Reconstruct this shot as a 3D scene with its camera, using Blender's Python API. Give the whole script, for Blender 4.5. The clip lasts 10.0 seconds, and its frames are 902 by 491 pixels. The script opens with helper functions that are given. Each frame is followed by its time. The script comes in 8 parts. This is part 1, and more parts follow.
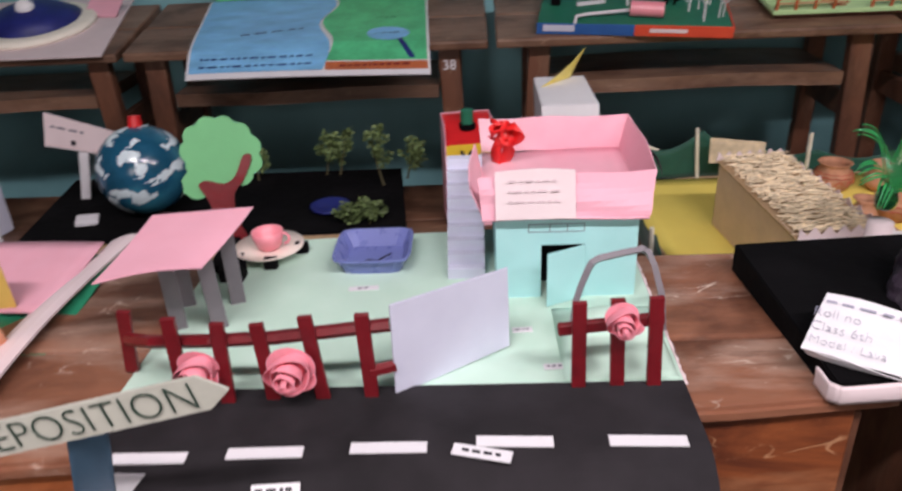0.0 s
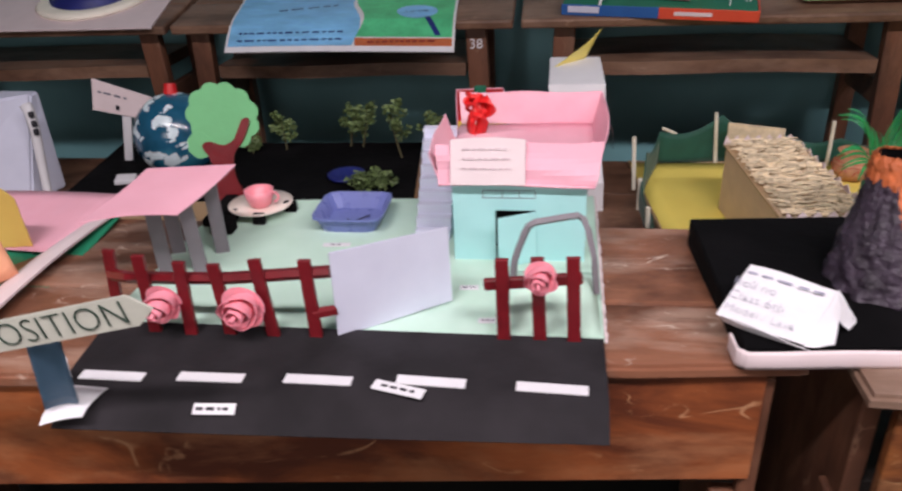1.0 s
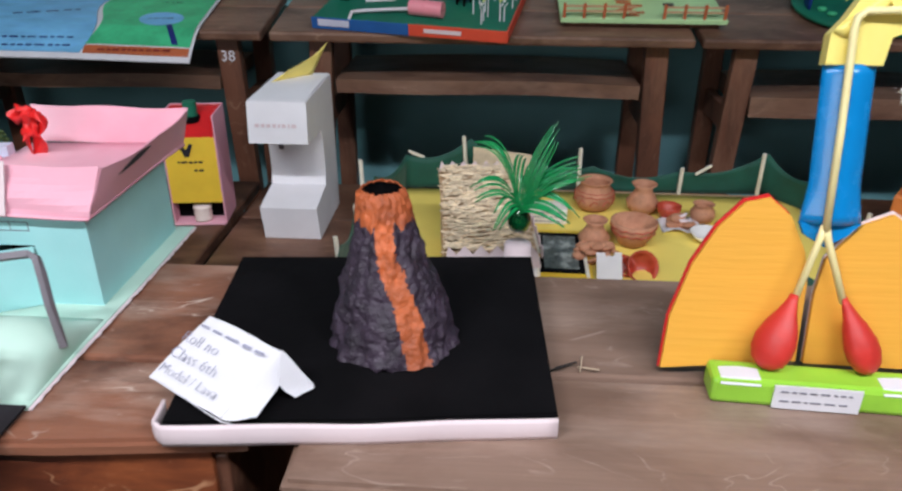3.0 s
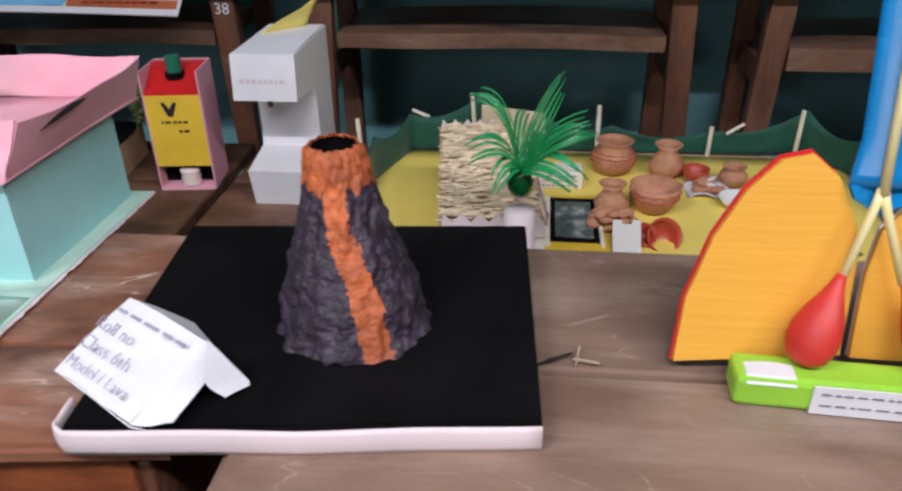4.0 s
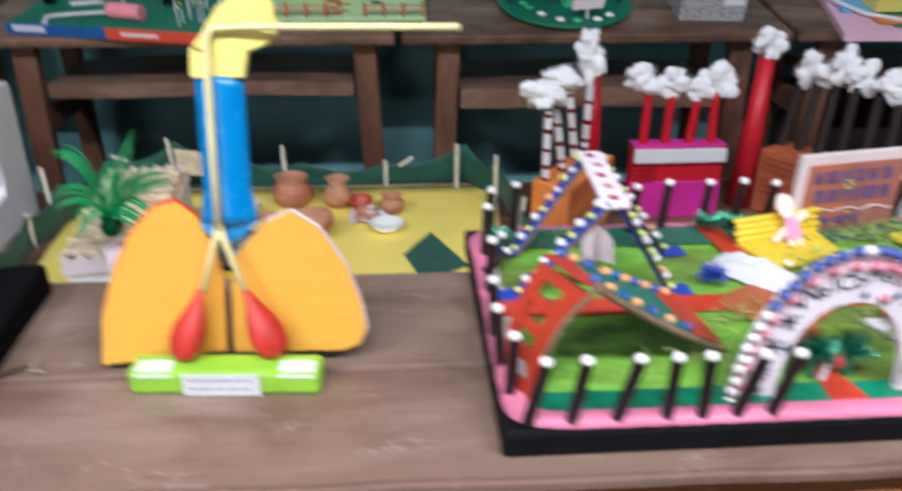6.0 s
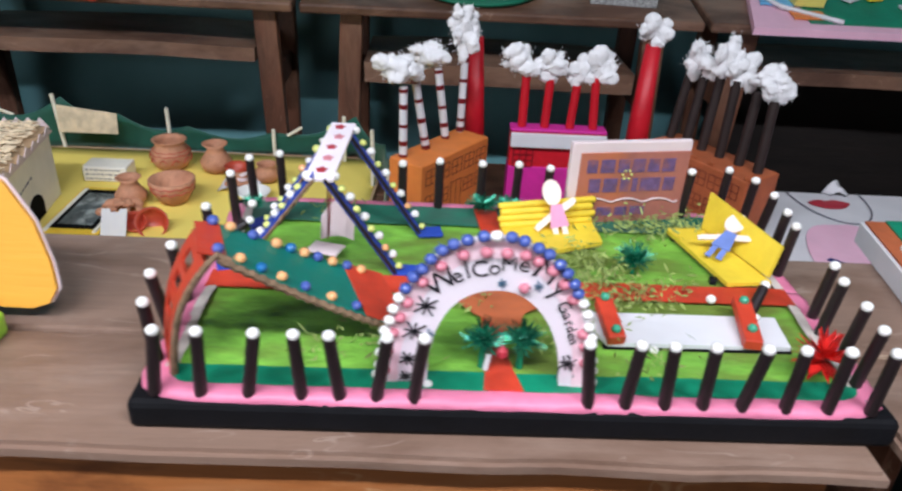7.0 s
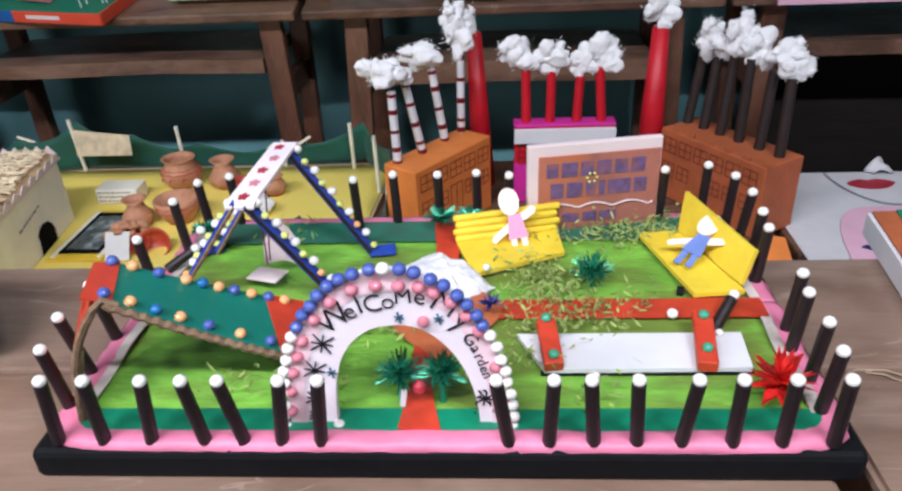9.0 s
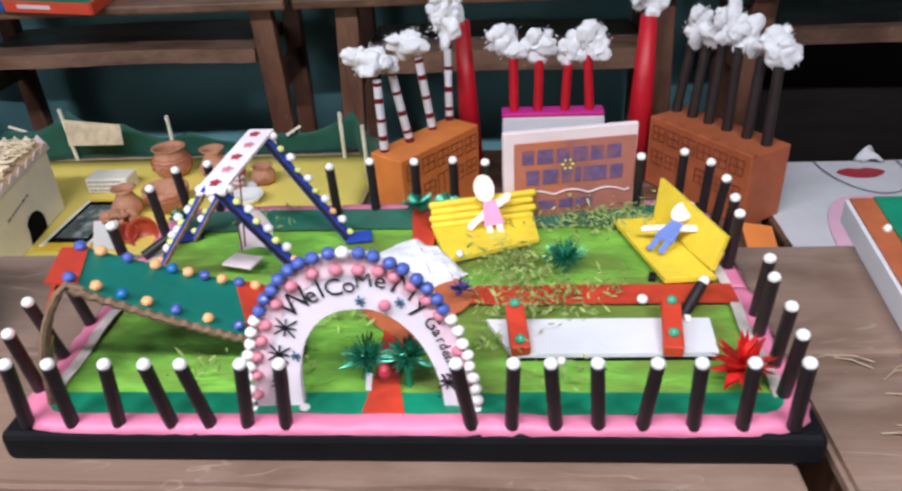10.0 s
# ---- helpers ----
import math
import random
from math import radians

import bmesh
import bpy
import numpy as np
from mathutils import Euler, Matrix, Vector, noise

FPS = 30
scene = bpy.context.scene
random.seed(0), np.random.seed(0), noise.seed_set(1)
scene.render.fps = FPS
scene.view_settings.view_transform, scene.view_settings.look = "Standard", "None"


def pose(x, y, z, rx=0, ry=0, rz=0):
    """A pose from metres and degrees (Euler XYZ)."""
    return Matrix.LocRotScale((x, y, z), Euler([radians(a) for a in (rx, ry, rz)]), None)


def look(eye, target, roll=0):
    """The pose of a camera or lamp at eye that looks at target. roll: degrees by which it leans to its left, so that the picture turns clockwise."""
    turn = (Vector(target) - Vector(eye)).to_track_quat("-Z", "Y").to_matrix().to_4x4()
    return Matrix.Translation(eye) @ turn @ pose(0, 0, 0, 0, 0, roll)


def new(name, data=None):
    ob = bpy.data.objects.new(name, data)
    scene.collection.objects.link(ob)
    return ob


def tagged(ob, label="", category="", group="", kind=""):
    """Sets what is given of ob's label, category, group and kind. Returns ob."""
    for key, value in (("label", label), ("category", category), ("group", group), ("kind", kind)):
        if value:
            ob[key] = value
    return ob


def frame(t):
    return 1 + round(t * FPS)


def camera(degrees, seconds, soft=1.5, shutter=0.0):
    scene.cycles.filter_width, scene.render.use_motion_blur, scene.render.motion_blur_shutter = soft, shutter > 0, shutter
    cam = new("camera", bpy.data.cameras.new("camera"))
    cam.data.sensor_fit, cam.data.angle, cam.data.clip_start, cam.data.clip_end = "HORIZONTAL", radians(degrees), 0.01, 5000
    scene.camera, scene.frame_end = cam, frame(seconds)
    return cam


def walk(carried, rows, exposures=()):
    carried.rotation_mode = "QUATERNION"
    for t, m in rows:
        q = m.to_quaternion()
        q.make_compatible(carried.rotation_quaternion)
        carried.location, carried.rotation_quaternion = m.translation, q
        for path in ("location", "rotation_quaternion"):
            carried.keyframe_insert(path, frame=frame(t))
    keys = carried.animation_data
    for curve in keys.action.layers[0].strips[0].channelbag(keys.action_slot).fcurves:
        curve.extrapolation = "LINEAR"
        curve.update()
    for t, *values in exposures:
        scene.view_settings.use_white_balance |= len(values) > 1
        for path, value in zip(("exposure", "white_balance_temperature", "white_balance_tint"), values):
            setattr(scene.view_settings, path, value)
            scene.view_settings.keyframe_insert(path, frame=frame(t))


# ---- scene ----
cam = camera(62.6, 10.0, 2.4, 0.45)
PATH = [
    (0, (0.043, 0.061, 1.337), (-0.035, 1.847, 0.44), -2.7),
    (0.5, (0.133, 0.016, 1.336), (-0.118, 1.766, 0.401), -2.7),
    (1, (0.216, -0.011, 1.335), (-0.05, 1.741, 0.408), -2.8),
    (1.5, (0.356, -0.04, 1.323), (0.232, 1.731, 0.402), -2.5),
    (2, (0.531, -0.029, 1.321), (0.521, 1.756, 0.42), -2.1),
    (2.5, (0.686, 0.042, 1.309), (0.683, 1.826, 0.404), 0.5),
    (2.7, (0.739, 0.112, 1.299), (0.687, 1.913, 0.431), 0.8),
    (3.8, (0.81, 0.315, 1.226), (0.634, 2.052, 0.25), -0.9),
    (4, (0.828, 0.332, 1.218), (0.643, 2.071, 0.248), -0.8),
    (4.5, (0.945, 0.326, 1.255), (0.824, 2.085, 0.311), -1.9),
    (5, (1.103, 0.308, 1.306), (1.102, 2.093, 0.402), -1.4),
    (5.5, (1.164, 0.241, 1.345), (1.194, 2.053, 0.498), -1.2),
    (6, (1.348, 0.148, 1.323), (1.474, 1.923, 0.41), 0.4),
    (6.2, (1.436, 0.139, 1.351), (1.63, 1.877, 0.382), 3.2),
    (7.3, (1.823, 0.171, 1.299), (1.803, 1.927, 0.341), 0.8),
    (7.5, (1.863, 0.187, 1.298), (1.78, 1.923, 0.309), -1.7),
    (8, (1.885, 0.225, 1.311), (1.784, 1.966, 0.332), -3.5),
    (8.5, (1.881, 0.242, 1.311), (1.779, 1.984, 0.333), -4.7),
    (9, (1.908, 0.224, 1.317), (1.782, 1.961, 0.333), -2.8),
    (9.5, (1.911, 0.225, 1.312), (1.756, 1.952, 0.315), -2.6),
    (10, (1.947, 0.22, 1.311), (1.81, 1.945, 0.308), -3.0),
]
walk(cam, [(t, look(eye, target, roll)) for t, eye, target, roll in PATH],
     [(0, -0.12, 7150, 17), (1.5, -0.12, 7000, 15), (2.7, -0.11, 6400, 6), (4.0, -0.18, 6450, 8), (4.5, -0.15, 6850, 12), (5.0, -0.06, 6200, 6), (5.5, 0.23, 5950, 5),
      (6.2, 0.1, 6250, 5), (7.5, 0.13, 6250, 4), (10, 0.17, 6250, 6)])

# ---------------------------------------------------------------- light
world = bpy.data.worlds.new("world")
scene.world = world
world.use_nodes = True
wn = world.node_tree.nodes
sky = wn.new("ShaderNodeTexSky")
sky.sky_type, sky.sun_disc = "NISHITA", False
sky.sun_elevation, sky.sun_rotation = radians(40), radians(160)
world.node_tree.links.new(sky.outputs[0], wn["Background"].inputs[0])
wn["Background"].inputs[1].default_value = 0.008


def area_lamp(name, m, sx, sy, power, colour):
    la = bpy.data.lights.new(name, "AREA")
    la.shape, la.size, la.size_y, la.energy, la.color = "RECTANGLE", sx, sy, power, colour
    ob = new(name, la)
    ob.matrix_world = m
    return ob


WINDOW_POWER, TUBE_POWER = 30.0, 67.0
area_lamp("window_light", look((-0.6, -2.42, 1.75), (-0.6, 0.0, 1.55)), 1.9, 1.3, WINDOW_POWER, (0.97, 0.96, 1.0))
for lamp_x in (-0.6, 1.1, 2.8):
    area_lamp("tube_light_glow", pose(lamp_x, -0.65, 3.16), 1.2, 0.12, TUBE_POWER, (0.965, 0.955, 1.05))

# ---------------------------------------------------------------- materials


def material(name, base, rough=0.6, var=0.12, scale=14.0, stretch=(1, 1, 1), bump=0.15, fine=90.0, metal=0.0,
             second=None, amount=0.0, edge=0.55, spec=0.5, sheen=0.0, coat=0.0, island=0.0, trans=0.0, detail=4.0, grain=0.0, scratch=None):
    """Base colour broken up at two scales, with fine relief. second: a colour of stains, wear or painted glints."""
    ma = bpy.data.materials.new(name)
    ma.use_nodes = True
    nt = ma.node_tree
    b = nt.nodes["Principled BSDF"]
    link = nt.links.new
    tc = nt.nodes.new("ShaderNodeTexCoord")
    mp = nt.nodes.new("ShaderNodeMapping")
    mp.inputs["Scale"].default_value = stretch
    link(tc.outputs["Object"], mp.inputs["Vector"])

    def noise_at(sc, det=detail):
        n = nt.nodes.new("ShaderNodeTexNoise")
        n.inputs["Scale"].default_value, n.inputs["Detail"].default_value = sc, det
        link(mp.outputs[0], n.inputs["Vector"])
        return n

    def mix(kind, fac, a, c):
        n = nt.nodes.new("ShaderNodeMix")
        n.data_type, n.blend_type = "RGBA", kind
        for k, v in ((0, fac), (6, a), (7, c)):
            if isinstance(v, (int, float)):
                n.inputs[k].default_value = v
            elif isinstance(v, tuple):
                n.inputs[k].default_value = (*v, 1)
            else:
                link(v, n.inputs[k])
        return n.outputs[2]

    dark = tuple(c * (1 - var) for c in base)
    light = tuple(min(1.0, c * (1 + var)) for c in base)
    n1, n2 = noise_at(scale), noise_at(scale * 5.3)
    ramp = nt.nodes.new("ShaderNodeMapRange")
    ramp.inputs[1].default_value, ramp.inputs[2].default_value = 0.3, 0.7
    link(n1.outputs[0], ramp.inputs[0])
    col = mix("MIX", ramp.outputs[0], dark, light)
    col = mix("OVERLAY", 0.25 * min(1, var * 5), col, n2.outputs[0])
    if second:
        n3 = noise_at(scale * 0.45, 6)
        r3 = nt.nodes.new("ShaderNodeMapRange")
        r3.inputs[1].default_value, r3.inputs[2].default_value, r3.inputs[4].default_value = edge, edge + 0.14, amount
        link(n3.outputs[0], r3.inputs[0])
        col = mix("MIX", r3.outputs[0], col, second)
    if grain:
        m2 = nt.nodes.new("ShaderNodeMapping")
        m2.inputs["Scale"].default_value = (0.12 * stretch[0], 0.5 * stretch[1], 0.5 * stretch[2]) if stretch[0] < stretch[1] else (0.5 * stretch[0], 0.5 * stretch[1], 0.12 * stretch[2])
        link(tc.outputs["Object"], m2.inputs["Vector"])
        n4 = nt.nodes.new("ShaderNodeTexNoise")
        n4.inputs["Scale"].default_value, n4.inputs["Detail"].default_value, n4.inputs["Distortion"].default_value = 46, 5, 0.6
        link(m2.outputs[0], n4.inputs["Vector"])
        r4 = nt.nodes.new("ShaderNodeMapRange")
        r4.inputs[1].default_value, r4.inputs[2].default_value = 0.36, 0.64
        link(n4.outputs[0], r4.inputs[0])
        col = mix("OVERLAY", grain, col, r4.outputs[0])
        if scratch:
            n5 = nt.nodes.new("ShaderNodeTexNoise")
            n5.inputs["Scale"].default_value, n5.inputs["Detail"].default_value, n5.inputs["Roughness"].default_value = 23, 8, 0.75
            m3 = nt.nodes.new("ShaderNodeMapping")
            m3.inputs["Scale"].default_value, m3.inputs["Rotation"].default_value = (0.25, 1.6, 1.6), (0, 0, 0.12)
            link(tc.outputs["Object"], m3.inputs["Vector"])
            link(m3.outputs[0], n5.inputs["Vector"])
            r5 = nt.nodes.new("ShaderNodeMapRange")
            r5.inputs[1].default_value, r5.inputs[2].default_value, r5.inputs[4].default_value = 0.58, 0.70, 0.7
            link(n5.outputs[0], r5.inputs[0])
            col = mix("MIX", r5.outputs[0], col, scratch)
    if island:
        g = nt.nodes.new("ShaderNodeNewGeometry")
        hv = nt.nodes.new("ShaderNodeHueSaturation")
        mr = nt.nodes.new("ShaderNodeMapRange")
        mr.inputs[3].default_value, mr.inputs[4].default_value = 1 - island, 1 + island
        link(g.outputs["Random Per Island"], mr.inputs[0])
        link(mr.outputs[0], hv.inputs["Value"])
        link(col, hv.inputs["Color"])
        col = hv.outputs[0]
    link(col, b.inputs["Base Color"])
    b.inputs["Metallic"].default_value = metal
    rr = nt.nodes.new("ShaderNodeMapRange")
    rr.inputs[3].default_value, rr.inputs[4].default_value = max(0.02, rough - 0.12), min(1, rough + 0.12)
    link(n2.outputs[0], rr.inputs[0])
    link(rr.outputs[0], b.inputs["Roughness"])
    b.inputs["Specular IOR Level"].default_value = spec
    b.inputs["Coat Weight"].default_value = coat
    b.inputs["Sheen Weight"].default_value = sheen
    b.inputs["Transmission Weight"].default_value = trans
    if bump:
        nb = noise_at(fine, 3)
        bp = nt.nodes.new("ShaderNodeBump")
        bp.inputs["Strength"].default_value, bp.inputs["Distance"].default_value = bump, 0.004
        link(nb.outputs[0], bp.inputs["Height"])
        link(bp.outputs[0], b.inputs["Normal"])
    return ma


def lin(r, g, b):
    """Linear colour from the 0 to 255 values of a paint chart."""
    return tuple(((v / 255) / 12.92 if v <= 10 else ((v / 255 + 0.055) / 1.055) ** 2.4) for v in (r, g, b))




def old_wood(name, base, dark, pale, along="x", blotch=0.6, chips=0.5, rough=0.45, gloss=0.5):
    """Old varnished planks: broad blotches, faint grain along the plank, darker worn streaks and pale chips and scratches."""
    ma = bpy.data.materials.new(name)
    ma.use_nodes = True
    nt = ma.node_tree
    bs = nt.nodes["Principled BSDF"]
    link = nt.links.new
    tc = nt.nodes.new("ShaderNodeTexCoord")
    info = nt.nodes.new("ShaderNodeObjectInfo")
    off = nt.nodes.new("ShaderNodeVectorMath")
    off.operation = "SCALE"
    off.inputs[0].default_value = (3.7, 9.1, 5.3)
    link(info.outputs["Random"], off.inputs["Scale"])
    add = nt.nodes.new("ShaderNodeVectorMath")
    link(tc.outputs["Object"], add.inputs[0])
    link(off.outputs[0], add.inputs[1])

    def noise_at(sc, stretch, det, rgh=0.55, dist=0.0):
        mp = nt.nodes.new("ShaderNodeMapping")
        mp.inputs["Scale"].default_value = (stretch, 1, 1) if along == "x" else (1, 1, stretch)
        link(add.outputs[0], mp.inputs["Vector"])
        n = nt.nodes.new("ShaderNodeTexNoise")
        n.inputs["Scale"].default_value, n.inputs["Detail"].default_value, n.inputs["Roughness"].default_value, n.inputs["Distortion"].default_value = sc, det, rgh, dist
        link(mp.outputs[0], n.inputs["Vector"])
        return n.outputs[0]

    def span(v, lo, hi, top):
        r = nt.nodes.new("ShaderNodeMapRange")
        r.inputs[1].default_value, r.inputs[2].default_value, r.inputs[4].default_value = lo, hi, top
        link(v, r.inputs[0])
        return r.outputs[0]

    def mix(kind, fac, x, y):
        n = nt.nodes.new("ShaderNodeMix")
        n.data_type, n.blend_type = "RGBA", kind
        for k, v in ((0, fac), (6, x), (7, y)):
            if isinstance(v, (int, float)):
                n.inputs[k].default_value = v
            elif isinstance(v, tuple):
                n.inputs[k].default_value = (*v, 1)
            else:
                link(v, n.inputs[k])
        return n.outputs[2]

    broad = noise_at(6.0, 0.5, 6, 0.62, 0.5)
    col = mix("MIX", span(broad, 0.43, 0.60, blotch), base, dark)
    light = noise_at(9.0, 0.3, 6, 0.65, 0.3)
    col = mix("MIX", span(light, 0.50, 0.66, 0.65), col, tuple((p + q) / 2 for p, q in zip(base, pale)))
    grain = noise_at(120.0, 0.05, 4, 0.6, 0.8)
    col = mix("OVERLAY", 0.22, col, grain)
    streak = noise_at(34.0, 0.07, 5, 0.7, 1.2)
    col = mix("MIX", span(streak, 0.60, 0.74, 0.55), col, dark)
    chip = noise_at(26.0, 0.5, 8, 0.82, 0.8)
    col = mix("MIX", span(chip, 0.62, 0.68, chips), col, pale)
    # thin wandering scratches in some places only
    line = nt.nodes.new("ShaderNodeMath")
    line.operation = "SUBTRACT"
    line.inputs[1].default_value = 0.5
    link(noise_at(7.0, 0.45, 3, 0.55, 1.4), line.inputs[0])
    away = nt.nodes.new("ShaderNodeMath")
    away.operation = "ABSOLUTE"
    link(line.outputs[0], away.inputs[0])
    near = nt.nodes.new("ShaderNodeMapRange")
    near.inputs[1].default_value, near.inputs[2].default_value, near.inputs[3].default_value, near.inputs[4].default_value = 0.002, 0.009, 1.0, 0.0
    link(away.outputs[0], near.inputs[0])
    both = nt.nodes.new("ShaderNodeMath")
    both.operation = "MULTIPLY"
    link(near.outputs[0], both.inputs[0])
    link(span(noise_at(17.0, 0.6, 4, 0.6), 0.52, 0.62, min(1.0, chips * 1.3)), both.inputs[1])
    col = mix("MIX", both.outputs[0], col, pale)
    link(col, bs.inputs["Base Color"])
    rr = nt.nodes.new("ShaderNodeMapRange")
    rr.inputs[3].default_value, rr.inputs[4].default_value = rough - 0.15, min(1.0, rough + 0.2)
    link(broad, rr.inputs[0])
    link(rr.outputs[0], bs.inputs["Roughness"])
    bs.inputs["Specular IOR Level"].default_value = gloss
    bp = nt.nodes.new("ShaderNodeBump")
    bp.inputs["Strength"].default_value, bp.inputs["Distance"].default_value = 0.35, 0.003
    link(mix("MIX", 0.5, streak, chip), bp.inputs["Height"])
    link(bp.outputs[0], bs.inputs["Normal"])
    return ma


GRAIN = (0.5, 2.4, 2.4)
wood_top = old_wood("desk_top_wood", lin(137, 111, 96), lin(100, 74, 59), lin(178, 156, 142), blotch=0.6, chips=0.4)
wood_top_red = old_wood("reddish_desk_top_wood", lin(140, 92, 70), lin(74, 42, 30), lin(206, 184, 168), blotch=0.85, chips=0.7, rough=0.4)
wood_front = old_wood("desk_front_wood", lin(172, 106, 58), lin(78, 38, 24), lin(206, 160, 116), blotch=0.9, chips=0.5, rough=0.38)
wood_front_red = old_wood("reddish_desk_front_wood", lin(160, 88, 50), lin(84, 40, 26), lin(200, 150, 112), blotch=0.9, chips=0.5, rough=0.38)
wood_back = old_wood("old_desk_wood", lin(124, 92, 74), lin(74, 49, 38), lin(164, 134, 114), blotch=0.8, chips=0.4)
wood_leg = old_wood("desk_leg_wood", lin(112, 72, 54), lin(66, 40, 29), lin(150, 116, 94), along="z", blotch=0.7, chips=0.4)
wood_seat = old_wood("bench_wood", lin(114, 80, 62), lin(66, 42, 30), lin(160, 126, 102), blotch=0.8, chips=0.4)
# near-black wood: shade in and under the desks is put into its colour
wood_void = material("near_black_wood", lin(26, 19, 16), 0.7, 0.3, 10, GRAIN, 0.3, 40)
wall_paint = material("teal_wall_paint", lin(126, 180, 186), 0.55, 0.06, 2.2, (1, 1, 1), 0.1, 60, second=lin(102, 154, 162), amount=0.5)
# for the walls out of view: made dark so less light bounces under the desks
unseen_wall_paint = material("darkened_unseen_wall_paint", lin(50, 45, 42), 0.8, 0.1, 3)
# ceiling out of view, its plaster darkened to weaken the fill light
plaster = material("darkened_plaster", lin(72, 67, 63), 0.8, 0.06, 3)
# worn concrete, taken near black to keep the shade under the desks deep
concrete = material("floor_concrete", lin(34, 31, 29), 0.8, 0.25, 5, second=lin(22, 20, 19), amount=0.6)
bright_paper = material("bright_white_paper", lin(237, 235, 238), 0.7, 0.04, 10, bump=0.4, fine=18)
white_paper = material("white_paper", lin(220, 218, 222), 0.75, 0.05, 12, bump=0.3, fine=22)
lilac_paper = material("pale_lilac_card", lin(204, 206, 224), 0.7, 0.05, 9, bump=0.25, fine=18)
rose_white = material("pinkish_white_paper", lin(224, 206, 208), 0.7, 0.05, 9, bump=0.12, fine=25)
pink_card = material("pink_card", lin(236, 172, 188), 0.65, 0.06, 7, bump=0.25, fine=18, second=lin(246, 208, 216), amount=0.5)
rose_paper = material("rose_pink_paper", lin(240, 150, 165), 0.7, 0.1, 30, bump=0.15, fine=50)
mint_card = material("mint_card", lin(188, 218, 202), 0.7, 0.07, 6, bump=0.22, fine=25)
aqua_card = material("aqua_card", lin(168, 222, 222), 0.65, 0.06, 7, bump=0.22, fine=25)
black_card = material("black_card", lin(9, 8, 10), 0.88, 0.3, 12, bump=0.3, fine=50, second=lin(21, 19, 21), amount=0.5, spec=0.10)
ink = material("black_ink", lin(34, 32, 40), 0.6, 0.1, 40, bump=0)
card_ink = material("pale_pen_ink", lin(150, 150, 168), 0.7, 0.15, 60, bump=0)
green_ink = material("dark_green_ink", lin(40, 62, 52), 0.6, 0.2, 60, bump=0)
faint_ink = material("very_faded_ink", lin(208, 186, 192), 0.7, 0.1, 40, bump=0)
grey_ink = material("faded_ink", lin(120, 118, 130), 0.7, 0.1, 40, bump=0)
maroon = material("dark_red_paint", lin(112, 22, 30), 0.35, 0.15, 25, bump=0.2, fine=60, second=lin(70, 12, 18), amount=0.5)
grey_card = material("grey_card", lin(122, 116, 122), 0.6, 0.08, 14)
green_card = material("leaf_green_card", lin(104, 176, 122), 0.7, 0.05, 10)
blue_plastic = material("violet_blue_plastic", lin(108, 118, 176), 0.3, 0.06, 12, bump=0.05)
pink_plastic = material("pink_plastic", lin(238, 146, 158), 0.3, 0.05, 12, bump=0.03)
cream_plastic = material("cream_plastic", lin(240, 222, 212), 0.35, 0.05, 12, bump=0.03)
slate_card = material("slate_blue_card", lin(78, 112, 138), 0.6, 0.1, 12)
globe_sea = material("globe_sea_blue", lin(26, 84, 112), 0.2, 0.25, 9, bump=0.05, second=lin(60, 150, 170), amount=0.7, edge=0.52, coat=0.5)
globe_ice = material("globe_white_land", lin(214, 230, 236), 0.25, 0.1, 14, bump=0.05, coat=0.4)
red_plastic = material("red_plastic", lin(206, 36, 40), 0.35, 0.12, 20, bump=0.1)
red_ribbon = material("red_ribbon", lin(222, 36, 36), 0.4, 0.15, 30, bump=0.15)
green_leaf = material("plant_leaf", lin(104, 124, 76), 0.6, 0.3, 30, bump=0.1, island=0.3)
plant_stem = material("plant_stem", lin(78, 72, 48), 0.7, 0.2, 30)
navy = material("navy_blue_paint", lin(30, 38, 110), 0.5, 0.2, 14)
cardboard = material("brown_cardboard", lin(190, 158, 122), 0.75, 0.1, 16, (1, 1, 1), 0.2, 60)
straw = material("dry_straw", lin(226, 206, 174), 0.7, 0.2, 40, bump=0.1, island=0.3)
terracotta = material("terracotta_clay", lin(200, 144, 112), 0.7, 0.22, 26, bump=0.5, fine=80, second=lin(150, 94, 68), amount=0.7, edge=0.48)
red_clay = material("red_clay", lin(182, 72, 52), 0.4, 0.12, 22, bump=0.1)
yellow_cloth = material("yellow_chart_paper", lin(246, 222, 112), 0.65, 0.06, 6, bump=0.3, fine=10)
green_cloth = material("dark_green_cloth", lin(16, 80, 64), 0.7, 0.15, 20, bump=0.3, fine=40, sheen=0.2)
stick_wood = material("pale_stick_wood", lin(232, 226, 208), 0.6, 0.1, 30)
green_film = material("green_plastic_film", lin(40, 172, 96), 0.10, 0.25, 20, bump=0.05, trans=0.4, coat=0.6)
bottle_green = material("bottle_green_plastic", lin(10, 84, 44), 0.10, 0.15, 20, bump=0.05, trans=0.2, coat=0.6)
photo_grey = material("dark_photo_print", lin(86, 96, 96), 0.3, 0.6, 60, bump=0, second=lin(188, 196, 192), amount=0.7, edge=0.5)
lung_card = material("orange_corrugated_card", lin(232, 168, 60), 0.6, 0.035, 5, (0.4, 1, 6), 0.22, 26)
